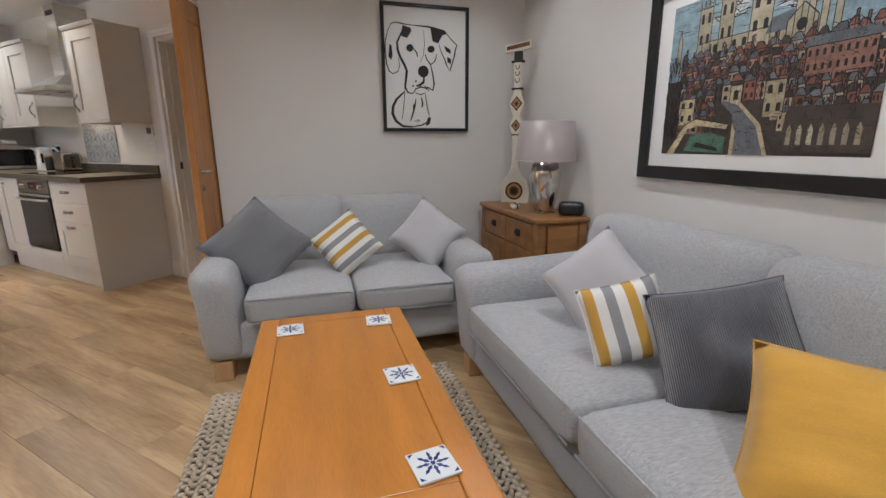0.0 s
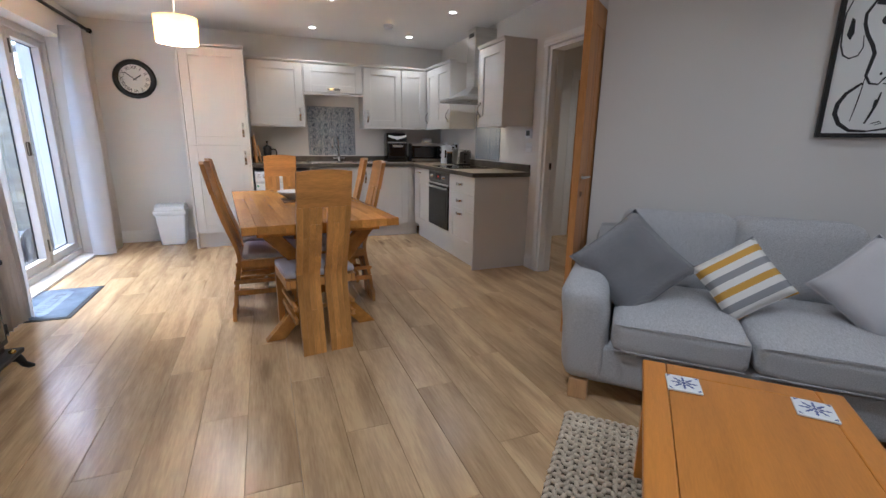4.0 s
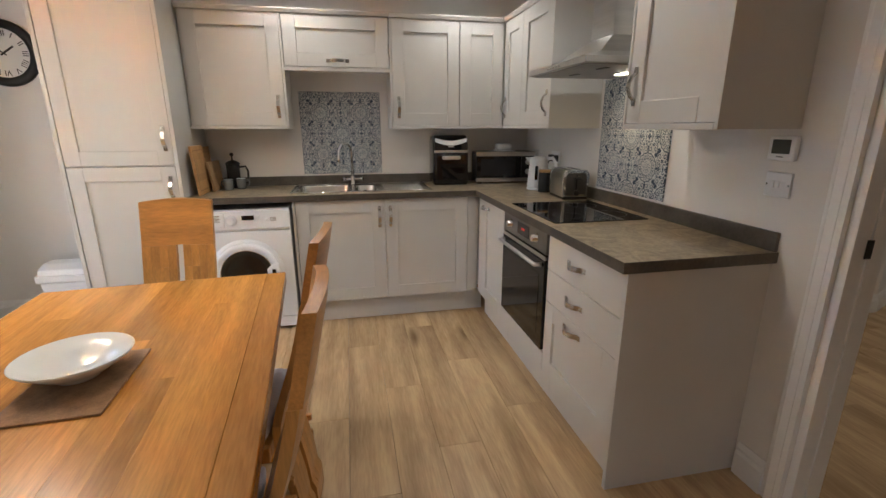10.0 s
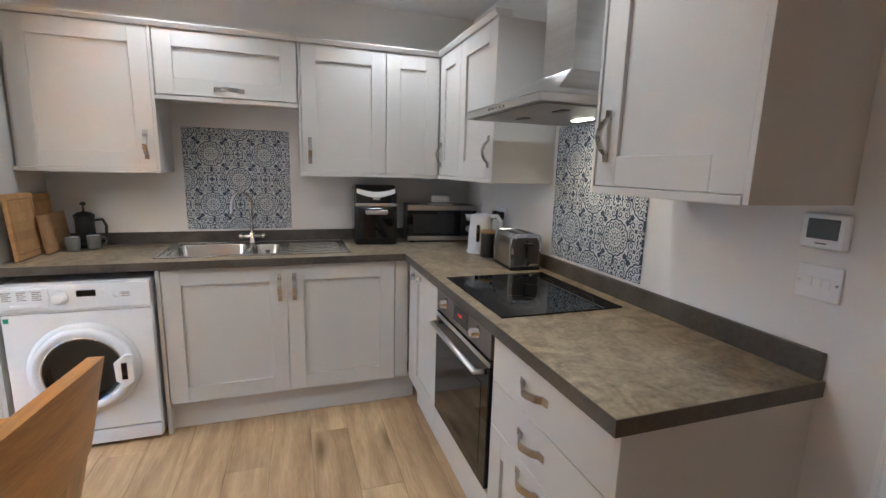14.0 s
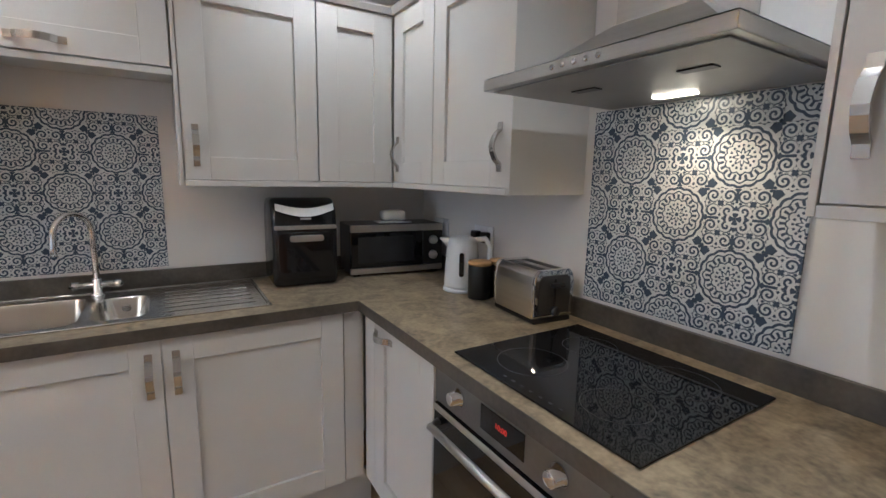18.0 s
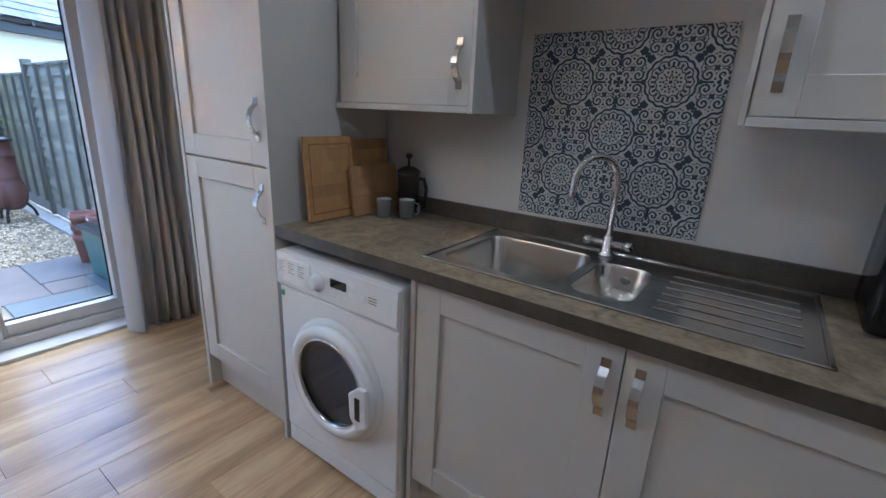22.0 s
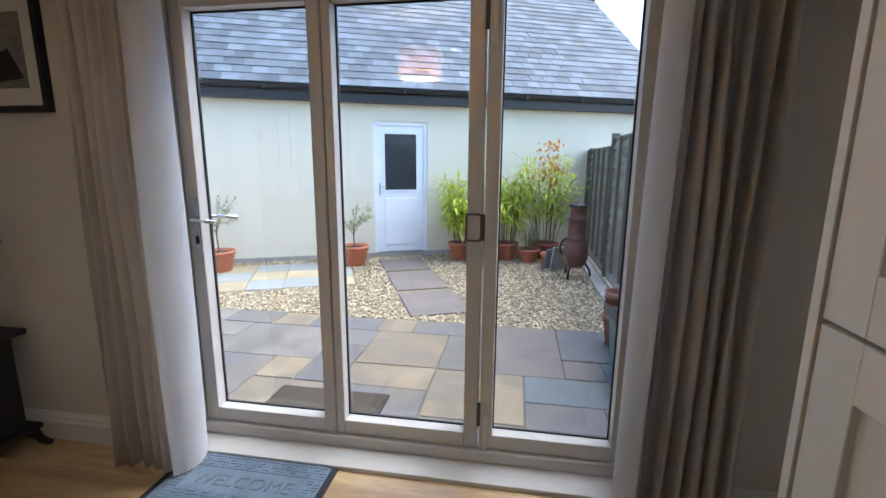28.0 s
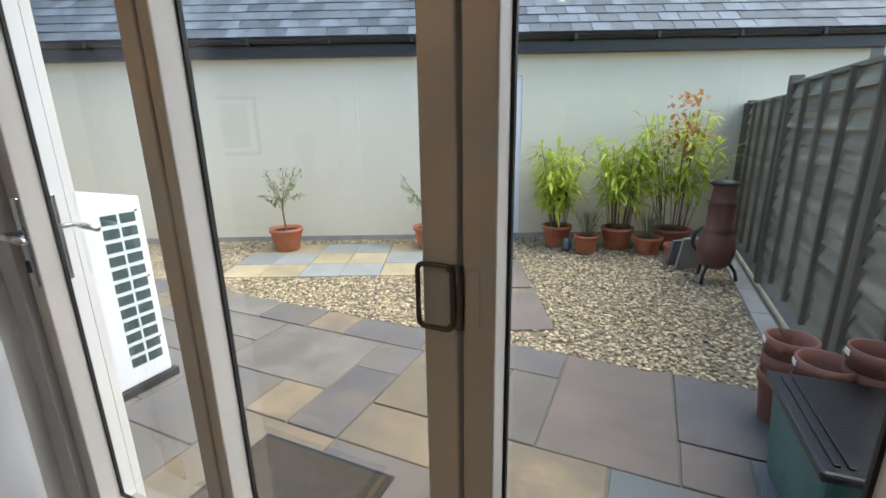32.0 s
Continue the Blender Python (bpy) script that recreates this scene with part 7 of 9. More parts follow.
# ---------- clock, bin, curtains, mat ----------
ck = thing("wall_clock", pose(-0.51, YW, 1.83), "round black-rimmed wall clock with Roman numerals", "clock")
part("rim", moved(lathe([(0.15, 0.002), (0.205, 0.002), (0.205, 0.02), (0.19, 0.034), (0.165, 0.036), (0.15, 0.02)], 48, cap=False), pose(0, 0, 0, 90, 0, 0)), M_BLACK, ck, "wide black rim", True)
part("face", moved(lathe([(0.152, 0.008), (0.001, 0.008)], 48, cap=False), pose(0, 0, 0, 90, 0, 0)), M_PAPER, ck, "white face")
for k, s in enumerate(("XII", "I", "II", "III", "IIII", "V", "VI", "VII", "VIII", "IX", "X", "XI")):
    a = radians(k * 30)
    words(s, 0.05, pose(0.12 * math.sin(a), -0.0088, 0.12 * math.cos(a), 90, 0, 0) @ pose(0, 0, 0, 0, 0, -k * 30), M_INK, ck, "numeral")
for ang, L, w in ((55, 0.075, 0.006), (-53, 0.115, 0.004)):
    h = part("hand", box(-w, w, -0.0115, -0.0102, -0.02, L, 0.0005, 1), M_INK, ck)
    h.matrix_local = pose(0, 0, 0, 0, ang, 0)
part("hub", moved(lathe([(0.008, 0.009), (0.008, 0.013)], 16), pose(0, 0, 0, 90, 0, 0)), M_INK, ck)

bn = thing("pedal_bin", pose(-0.29, 6.66, 0), "white plastic swing-top kitchen bin", "bin")
bm = box(-0.15, 0.15, -0.13, 0.13, 0, 0.36, 0.0)
for v in bm.verts:
    k = 0.82 + 0.18 * v.co.z / 0.36
    v.co.x *= k
    v.co.y *= k
bevelled(bm, 0.02, 3)
part("bucket", bm, M_PLASTIC, bn, "", True)
bm = box(-0.165, 0.165, -0.145, 0.145, 0.355, 0.405, 0.012)
part("rim", bm, M_PLASTIC, bn)
part("lid", prism([(-0.135, 0.4), (-0.12, 0.44), (-0.05, 0.468), (0.06, 0.468), (0.12, 0.44), (0.135, 0.4)], -0.15, 0.15, 0.008, axis="x"), M_PLASTIC, bn)


def curtain(m, w, h, folds, label, lining):
    """Hanging pleats: local x along the rod, y out of the wall."""
    ob = thing("curtain", m, label, "curtain", "pair of curtains")
    for nm, mt, off, x0, x1 in (("drape", M_CURTAIN, 0.0, 0.0, w), ("lining", M_LINING, -0.012, 0.0, w)):
        bm = bmesh.new()
        n, rows = folds * 8, 10
        grid = []
        for j in range(rows + 1):
            z = h * j / rows
            amp = 0.042 * (0.9 + 0.1 * math.sin(j * 1.3))
            row = []
            for i in range(n + 1):
                t = i / n
                x = x0 + (x1 - x0) * t * (1 + 0.12 * (1 - z / h)) + 0.01 * math.sin(t * 31 + z * 2)
                y = amp * math.sin(t * folds * math.tau + 0.4 * math.sin(z * 2.3)) + off + 0.008 * math.sin(z * 3 + t * 9)
                row.append(bm.verts.new((x, y, z)))
            grid.append(row)
        for a, b in zip(grid, grid[1:]):
            for i in range(n):
                bm.faces.new((a[i], a[i + 1], b[i + 1], b[i]))
        bmesh.ops.solidify(bm, geom=bm.faces[:], thickness=0.003)
        part(nm, bm, mt, ob, "white lining" if nm == "lining" else "", True)
    # the turned-in leading edge shows its white lining
    bm = bmesh.new()
    rows = []
    s = lining
    xe = 0.0 if s < 0 else w
    for j in range(11):
        z = h * j / 10
        row = []
        for i in range(9):
            t = i / 8
            row.append(bm.verts.new((xe * (1 + 0.12 * (1 - z / h)) + s * (0.042 * math.sin(t * math.pi) - 0.02 * (1 - t)), 0.058 - 0.2 * t + 0.01 * math.sin(z * 2 + t * 3), z)))
        rows.append(row)
    for a, b in zip(rows, rows[1:]):
        for i in range(8):
            bm.faces.new((a[i], a[i + 1], b[i + 1], b[i]))
    bmesh.ops.solidify(bm, geom=bm.faces[:], thickness=0.004)
    part("leading_edge", bm, M_LINING, ob, "white-lined leading edge", True)
    return ob


CX = -0.83
# local x along -y of the room, y into the room
curtain(pose(CX, 4.4, 0.015, 0, 0, -90), 0.32, 2.2, 6, "floor-length greige lined curtain drawn back beside the doors", -1)
curtain(pose(CX, 6.6, 0.015, 0, 0, -90), 0.32, 2.2, 6, "floor-length greige lined curtain drawn back beside the tall cabinet", 1)
rod = thing("curtain_rod", pose(CX, 0, 2.265), "dark metal curtain rod with ball ends", "curtain rod")
part("pole", tube([(0, 3.85, 0), (0, 6.72, 0)], 0.014, 12), M_IRON, rod, "", True)
for y in (3.84, 6.73):
    part("finial", lathe([(0.001, -0.03), (0.022, -0.018), (0.028, 0), (0.022, 0.018), (0.001, 0.03)], 18, cap=False, centre=(0, y, 0)), M_IRON, rod, "", True)
for y in (4.05, 5.3, 6.6):
    part("bracket", tube([(0, y, 0), (-0.06, y, 0), (XP - CX + 0.001, y, 0)], 0.009, 8), M_IRON, rod, "", True)

dm = thing("door_mat", pose(-0.8, 4.69, 0), "blue-grey rubber door mat that says welcome", "door mat")
part("base", box(-0.24, 0.24, -0.37, 0.37, 0.0, 0.006, 0.002), M_RUBBER, dm)
part("pile_field", box(-0.21, 0.21, -0.34, 0.34, 0.006, 0.0085, 0.001), M_MATGREY, dm)
bm = bmesh.new()
for i in range(12):
    for j in range(20):
        x, y = -0.2 + i * 0.034, -0.33 + j * 0.0335
        if -0.06 < x + 0.014 < 0.075 and -0.26 < y + 0.012 < 0.26:
            continue
        if (i + j) % 2:
            box(x, x + 0.029, y, y + 0.011, 0.0085, 0.0115, bm=bm)
            box(x, x + 0.029, y + 0.015, y + 0.026, 0.0085, 0.0115, bm=bm)
        else:
            box(x, x + 0.012, y, y + 0.028, 0.0085, 0.0115, bm=bm)
            box(x + 0.017, x + 0.029, y, y + 0.028, 0.0085, 0.0115, bm=bm)
tagged(part("pile_rib", bm, M_MATGREY, dm), "basket-woven ribs", kind="stuff")
part("letter_panel", box(-0.055, 0.07, -0.255, 0.255, 0.0085, 0.0095), M_MATGREY, dm)
words("WELCOME", 0.095, pose(0.007, 0, 0.0105, 0, 0, 90), mat("mat_letter", (0.16, 0.19, 0.23), 0.9), dm, "lettering", 0.001)

# ---------- stove and plant by the patio wall ----------
stv = thing("electric_stove", pose(-0.7, 3.34, 0, 0, 0, 90), "small black cast-iron style electric stove on curved legs", "stove")
part("body", box(-0.21, 0.21, -0.13, 0.15, 0.12, 0.57, 0.01), M_IRON, stv)
part("top_plate", box(-0.25, 0.25, -0.18, 0.19, 0.572, 0.6, 0.008), M_IRON, stv)
part("base_plate", box(-0.25, 0.25, -0.19, 0.19, 0.095, 0.12, 0.008), M_IRON, stv)
for s in (-1, 1):
    d = part("door", box(s * 0.1 - 0.095, s * 0.1 + 0.095, -0.155, -0.132, 0.17, 0.53, 0.006), M_IRON, stv)
    for z0, z1 in ((0.2, 0.34), (0.36, 0.5)):
        part("pane", box(s * 0.1 - 0.07, s * 0.1 + 0.07, -0.158, -0.1555, z0, z1), M_BLACKGLASS, d, "dark glass pane")
    part("hinge", tube([(s * 0.198, -0.15, 0.22), (s * 0.198, -0.15, 0.27)], 0.012, 8), M_IRON, d, "", True)
    part("hinge", tube([(s * 0.198, -0.15, 0.43), (s * 0.198, -0.15, 0.48)], 0.012, 8), M_IRON, d, "", True)
    for y in (-0.14, 0.14):
        part("leg", tube([(s * 0.18, y, 0.1), (s * 0.22, y * 1.2, 0.07), (s * 0.23, y * 1.3, 0.03), (s * 0.26, y * 1.45, 0.0)], 0.018, 8, radii=[0.026, 0.022, 0.017, 0.014]), M_IRON, stv, "", True)
part("brass_knob", lathe([(0.001, -0.012), (0.014, -0.006), (0.016, 0), (0.014, 0.006), (0.001, 0.012)], 14, cap=False, centre=(0.13, -0.19, 0.145)), mat("brass", (0.6, 0.42, 0.12), 0.25, 1.0), stv, "brass knob", True)

ptp = thing("house_plant", pose(-0.74, 3.27, 0.6005), "dark green broad-leaved house plant in a pot on the stove", "house plant")
part("pot", lathe([(0.07, 0), (0.09, 0.14), (0.095, 0.15), (0.085, 0.15), (0.08, 0.13)], 24), M_CERAMIC, ptp, "white pot with a black lattice", True)
lat = bmesh.new()
for i in range(14):
    for j in range(4):
        a, z = (i + 0.5 * (j % 2)) * math.tau / 14, 0.025 + j * 0.032
        r_ = 0.0715 + z * 0.143
        tube([(r_ * math.cos(a + 0.14 * math.cos(q)), r_ * math.sin(a + 0.14 * math.cos(q)), z + 0.012 * math.sin(q)) for q in [k * math.tau / 8 for k in range(9)]], 0.0018, 4, lat)
tagged(part("lattice", lat, M_INK, ptp), "black printed lattice rings", kind="stuff")
rl = random.Random(8)


def blade(length, width, droop, mt, parent, m, name="leaf"):
    bm = bmesh.new()
    n = 8
    a = []
    for i in range(n + 1):
        t = i / n
        w = width * math.sin(math.pi * min(1, t * 0.92 + 0.06)) ** 0.8
        x, z = length * t * (1 - 0.12 * droop * t), length * (0.6 * t - droop * t * t)
        a.append((bm.verts.new((x, -w, z + 0.25 * w)), bm.verts.new((x, 0, z)), bm.verts.new((x, w, z + 0.25 * w))))
    for p, q in zip(a, a[1:]):
        bm.faces.new((p[0], p[1], q[1], q[0]))
        bm.faces.new((p[1], p[2], q[2], q[1]))
    ob = part(name, bm, mt, parent, "", True)
    ob.matrix_local = m
    return ob


for k in range(17):
    a = k * 137.5
    h = rl.uniform(0.28, 0.56)
    part("stem", tube([(0, 0, 0.12), (0.03 * math.cos(radians(a)), 0.03 * math.sin(radians(a)), 0.12 + h * 0.6), (0.07 * math.cos(radians(a)), 0.07 * math.sin(radians(a)), 0.12 + h)], 0.004, 6), M_DARKLEAF, ptp)
    blade(rl.uniform(0.2, 0.32), rl.uniform(0.036, 0.055), rl.uniform(0.7, 1.25), M_DARKLEAF, ptp, pose(0.07 * math.cos(radians(a)), 0.07 * math.sin(radians(a)), 0.12 + h, 0, 0, a))

# ---------- ceiling fittings ----------
for x, y in KITCHEN_SPOTS + [p[:2] for p in LIVING_SPOTS] + HALL_SPOTS:
    dl = thing("downlight", pose(x, y, CEIL), "round white recessed ceiling downlight, lit", "downlight", "ceiling downlights")
    part("bezel", lathe([(0.03, -0.001), (0.045, -0.001), (0.043, -0.007), (0.03, -0.005)], 24, cap=False), M_WHITE, dl, "", True)
    part("lens", lathe([(0.03, -0.002), (0.001, -0.002)], 20, cap=False), M_LAMPGLOW, dl, "lit lens")
sa = thing("smoke_alarm", pose(2.11, 5.85, CEIL), "white round smoke alarm on the ceiling", "smoke alarm")
part("base", lathe([(0.055, -0.001), (0.055, -0.012), (0.05, -0.016)], 28), M_PLASTIC, sa, "", True)
part("cap", lathe([(0.045, -0.0165), (0.042, -0.034), (0.03, -0.04)], 28), M_PLASTIC, sa, "", True)
pn = thing("pendant_light", pose(0.18, 5.1, 0), "cream drum pendant light, lit, hanging from the ceiling", "pendant light")
part("rose", lathe([(0.05, CEIL - 0.001), (0.045, CEIL - 0.03), (0.01, CEIL - 0.04)], 20), M_PLASTIC, pn, "", True)
part("flex", tube([(0, 0, CEIL - 0.03), (0, 0, 2.12)], 0.003, 6), M_PLASTIC, pn)
part("shade", lathe([(0.15, 1.94), (0.155, 2.13), (0.152, 2.13), (0.147, 1.94)], 40, cap=False), M_PENDGLOW, pn, "cream fabric drum shade, lit from inside", True)
part("diffuser", lathe([(0.147, 1.945), (0.001, 1.945)], 40, cap=False), M_LAMPGLOW, pn, "lit white diffuser")
part("shade_ring", lathe([(0.154, 2.126), (0.157, 2.126), (0.157, 2.134), (0.154, 2.134)], 40, cap=False), M_WHITE, pn, "", True)

# ---------- garden ----------
GZ = -0.17
GM = pose(-6.15, 3.5, 0, 0, 0, 114)      # the outbuilding: x along its wall, y into it
rg = random.Random(5)
paving = thing("paving", pose(0, 0, GZ), "mixed sandstone garden paving with dark joints", "paving", kind="structure")
part("bedding", box(-3.4, -1.335, -3.0, 7.0, -0.05, -0.012), M_MORTAR, paving)
slab_cache = {}


def slab(parent, x0, x1, y0, y1, mt, z=0.0):
    w, h = round(x1 - x0, 3), round(y1 - y0, 3)
    key = (w, h, mt.name)
    if key not in slab_cache:
        bm = box(-w / 2 + 0.005, w / 2 - 0.005, -h / 2 + 0.005, h / 2 - 0.005, -0.02, 0.0)
        for v in bm.verts:
            v.co.x += rg.uniform(-0.004, 0.004)
            v.co.y += rg.uniform(-0.004, 0.004)
        bevelled(bm, 0.004, 1)
        me = bpy.data.meshes.new("flagstone")
        bm.to_mesh(me)
        bm.free()
        me.materials.append(mt)
        slab_cache[key] = me
    return shared("flagstone", slab_cache[key], pose((x0 + x1) / 2, (y0 + y1) / 2, z + rg.uniform(-0.003, 0.002)), parent)


M_SLABPINK = mat("pinkish_flag", (0.18, 0.142, 0.118), 0.75, vary=0.2, scale=2.4, fine=45, bump=0.35, second=(0.13, 0.108, 0.094), rand=0.1)
M_SLABPLUM = mat("plum_grey_flag", (0.145, 0.128, 0.116), 0.75, vary=0.2, scale=2.2, fine=45, bump=0.3, second=(0.095, 0.092, 0.094), rand=0.12)
for flag, stain in ((M_SLAB, (0.12, 0.105, 0.085)), (M_SLABBUFF, (0.15, 0.125, 0.095)), (M_SLABBLUE, (0.15, 0.14, 0.115)), (M_SLABPINK, (0.15, 0.125, 0.105)), (M_SLABPLUM, (0.16, 0.135, 0.1))):
    smudged(flag, stain, (1.3, 1.3, 1.3), 0.46, 0.62, 0.75)
# flags before the doors, by the run along the house and the distance from it
for y0, y1, xa, xb, mt in ((5.55, 6.2, -3.38, -2.37, M_SLABPINK), (6.2, 7.0, -3.38, -2.69, M_SLABPLUM), (6.2, 6.5, -2.69, -2.37, M_SLABPINK), (6.5, 7.0, -2.69, -2.05, M_SLABBLUE),
                           (5.9, 6.5, -2.37, -2.0, M_SLABBLUE), (5.25, 5.9, -2.37, -1.72, M_SLABBUFF), (5.9, 6.4, -2.0, -1.335, M_SLABPLUM)):
    slab(paving, xa, xb, y0, y1, mt)
for y0, y1, xa, xb, mt in ((4.6, 5.25, -3.04, -2.37, M_SLABBUFF), (4.55, 4.9, -3.38, -3.04, M_SLABBUFF), (4.9, 5.55, -3.38, -3.04, M_SLABPLUM), (5.25, 5.55, -3.04, -2.37, M_SLAB), (3.88, 4.55, -3.38, -3.04, M_SLABPLUM),
                           (3.52, 3.88, -3.38, -3.04, M_SLABBUFF), (4.26, 4.6, -3.04, -2.68, M_SLABPLUM), (3.35, 4.26, -3.04, -2.37, M_SLAB), (4.26, 4.6, -2.68, -2.03, M_SLABPLUM), (4.6, 5.25, -2.37, -2.03, M_SLABBUFF)):
    slab(paving, xa, xb, y0, y1, mt)
for y0, y1, xa, xb, mt in ((4.6, 5.25, -2.03, -1.335, M_SLABPLUM), (3.95, 4.6, -2.03, -1.335, M_SLABBUFF), (3.95, 4.26, -2.37, -2.03, M_SLABBUFF), (5.25, 5.9, -1.72, -1.335, M_SLAB), (6.4, 7.0, -2.0, -1.335, M_SLAB), (6.5, 7.0, -2.05, -2.0, M_SLABPLUM),
                           (3.0, 3.52, -3.38, -3.04, M_SLABPLUM), (2.5, 3.35, -3.04, -2.7, M_SLAB), (2.95, 3.35, -2.7, -2.37, M_SLABPLUM), (3.3, 3.95, -2.37, -1.7, M_SLABPLUM), (3.3, 3.95, -1.7, -1.335, M_SLAB)):
    slab(paving, xa, xb, y0, y1, mt)
# the rest of the paving in plain courses
mixed = (M_SLAB, M_SLABPLUM, M_SLABBUFF, M_SLABPINK, M_SLABPLUM)
courses = [(-1.335, -1.86, 3.3, [0.45, 0.9, 0.6]), (-1.86, -2.37, 3.3, [0.75, 0.45, 0.6]), (-2.37, -2.7, 2.95, [0.6, 0.3, 0.9]), (-2.7, -3.04, 2.5, [0.45, 0.75, 0.6]), (-3.04, -3.38, 3.0, [0.9, 0.6, 0.75])]
for k, (xa, xb, y, ws) in enumerate(courses):
    i = k
    while y > -2.9:
        slab(paving, xb, xa, y - ws[i % 3], y, mixed[(i * 7 + k * 3) % 5])
        y -= ws[i % 3]
        i += 1
M_SLABYELLOW = mat("yellow_buff_flag", (0.42, 0.34, 0.2), 0.75, vary=0.25, scale=3, fine=45, bump=0.3, second=(0.3, 0.25, 0.16), rand=0.12)
M_SLABPALE = mat("pale_grey_flag", (0.29, 0.3, 0.28), 0.75, vary=0.2, scale=3, fine=45, bump=0.3, rand=0.12)
terrace = thing("terrace", GM @ pose(0, 0, GZ + 0.01), "small terrace of buff and grey square flags by the outbuilding", "paving", kind="structure")
for i in range(5):
    for j in range(3):
        slab(terrace, -2.58 + i * 0.44, -2.14 + i * 0.44, -1.62 + j * 0.45, -1.17 + j * 0.45, (M_SLABYELLOW, M_SLABPALE, M_SLABPALE, M_SLABYELLOW)[(i * 3 + j * 2) % 4])
path_ = thing("stepping_stones", GM @ pose(0, 0, GZ + 0.012), "grey stepping slabs leading to the outbuilding door", "paving", kind="structure")
for a, b in ((-1.05, -0.3), (-2.05, -1.14), (-3.0, -2.2)):
    slab(path_, 0.08, 0.74, a, b, M_SLABPINK)

gravel = thing("gravel", pose(0, 0, GZ), "golden garden gravel", "gravel", kind="structure")
part("gravel_bed", box(-9.5, -3.38, -6, 7.0, -0.06, -0.006), M_BED, gravel)
ico = bmesh.new()
bmesh.ops.create_icosphere(ico, subdivisions=1, radius=1)
sv = np.array([v.co[:] for v in ico.verts])
sf = np.array([[v.index for v in f.verts] for f in ico.faces])
ico.free()
ng = np.random.RandomState(3)
pts = []
GI = GM.inverted()
while len(pts) < 21000:
    x, y = -3.36 - 3.9 * ng.rand() ** 1.1, -1.6 + 8.55 * ng.rand()
    q = GI @ Vector((x, y, 0))
    if q.y > -0.02 or (-2.6 < q.x < -0.36 and -1.64 < q.y < -0.25) or (0.07 < q.x < 0.75 and -3.0 < q.y < -0.3):
        continue
    pts.append((x, y))
pts = np.array(pts)
n = len(pts)
siz = ng.uniform(0.008, 0.019, (n, 1, 1)) * np.array([1.0, 1.0, 0.6]) * ng.uniform(0.75, 1.3, (n, 1, 3))
ang = ng.uniform(0, 6.28, n)
base = sv[None] * siz
cs, sn = np.cos(ang)[:, None], np.sin(ang)[:, None]
vx = base[..., 0] * cs - base[..., 1] * sn + pts[:, :1]
vy = base[..., 0] * sn + base[..., 1] * cs + pts[:, 1:]
vz = base[..., 2] + ng.uniform(-0.004, 0.006, (n, 1))
allv = np.stack([vx, vy, vz], -1).reshape(-1, 3)
allf = (sf[None] + (np.arange(n) * len(sv))[:, None, None]).reshape(-1, 3)
me = bpy.data.meshes.new("loose_stones")
me.from_pydata(allv.tolist(), [], allf.tolist())
me.materials.append(M_STONE)
st = new("loose_stones", me)
st.parent = gravel
tagged(st, "small golden and grey stones", kind="stuff")

# outbuilding
ob_ = thing("outbuilding", GM, "cream rendered outbuilding with a slate roof and white door", "building")
EZ = 2.26
wl = box(-9, 0.05, 0, 0.25, -0.4, EZ)
box(0.93, 5.35, 0, 0.25, -0.4, EZ, bm=wl)
box(0.05, 0.93, 0, 0.25, 1.99, EZ, bm=wl)
part("wall", wl, M_RENDER, ob_, "cream render")
part("wall", box(5.1, 5.35, 0.25, 6.2, -0.4, EZ), M_RENDER, ob_, "cream render")
part("plinth", box(-9, 5.35, -0.02, -0.001, -0.4, -0.1), M_CONC, ob_)
part("fascia", box(-9, 5.55, -0.16, -0.13, EZ - 0.02, EZ + 0.17, 0.003), M_GUTTER, ob_, "black fascia board")
part("soffit", box(-9, 5.55, -0.13, 0.0, EZ - 0.018, EZ - 0.004), M_GUTTER, ob_, "black soffit")
part("gutter", moved(prism([(0.055 * math.cos(a), 0.055 * math.sin(a)) for a in [math.pi + k * math.pi / 8 for k in range(9)]], -9, 5.6, axis="x"), pose(0, -0.22, EZ + 0.17)), M_GUTTER, ob_, "black half-round gutter")
for k in range(14):
    part("gutter_bracket", box(-8.5 + k, -8.46 + k, -0.28, -0.16, EZ + 0.105, EZ + 0.18, 0.003), M_GUTTER, ob_)
PITCH = radians(40)
part("roof_deck", prism([(-0.2, EZ + 0.15), (3.0, EZ + 0.15 + 3.2 * math.tan(PITCH)), (6.2, EZ + 0.15)], -9, 5.6, axis="x"), M_GUTTER, ob_)
RM = Matrix.Translation((0, -0.22, EZ + 0.19)) @ Matrix.Rotation(PITCH, 4, "X")
roof = part("roof", box(-9, 5.62, 0.02, 4.15, -0.02, -0.006), M_SLATE, ob_, "grey slate roof")
roof.matrix_local = RM
SWD, SEX = 0.25, 0.2
sl = bpy.data.meshes.new("slate")
bm = box(-SWD / 2 + 0.005, SWD / 2 - 0.005, -0.02, SEX * 1.6, 0.004, 0.009)
bm.to_mesh(sl)
bm.free()
sl.materials.append(M_SLATE)
sv2, sf2 = [], []
cnt = 0
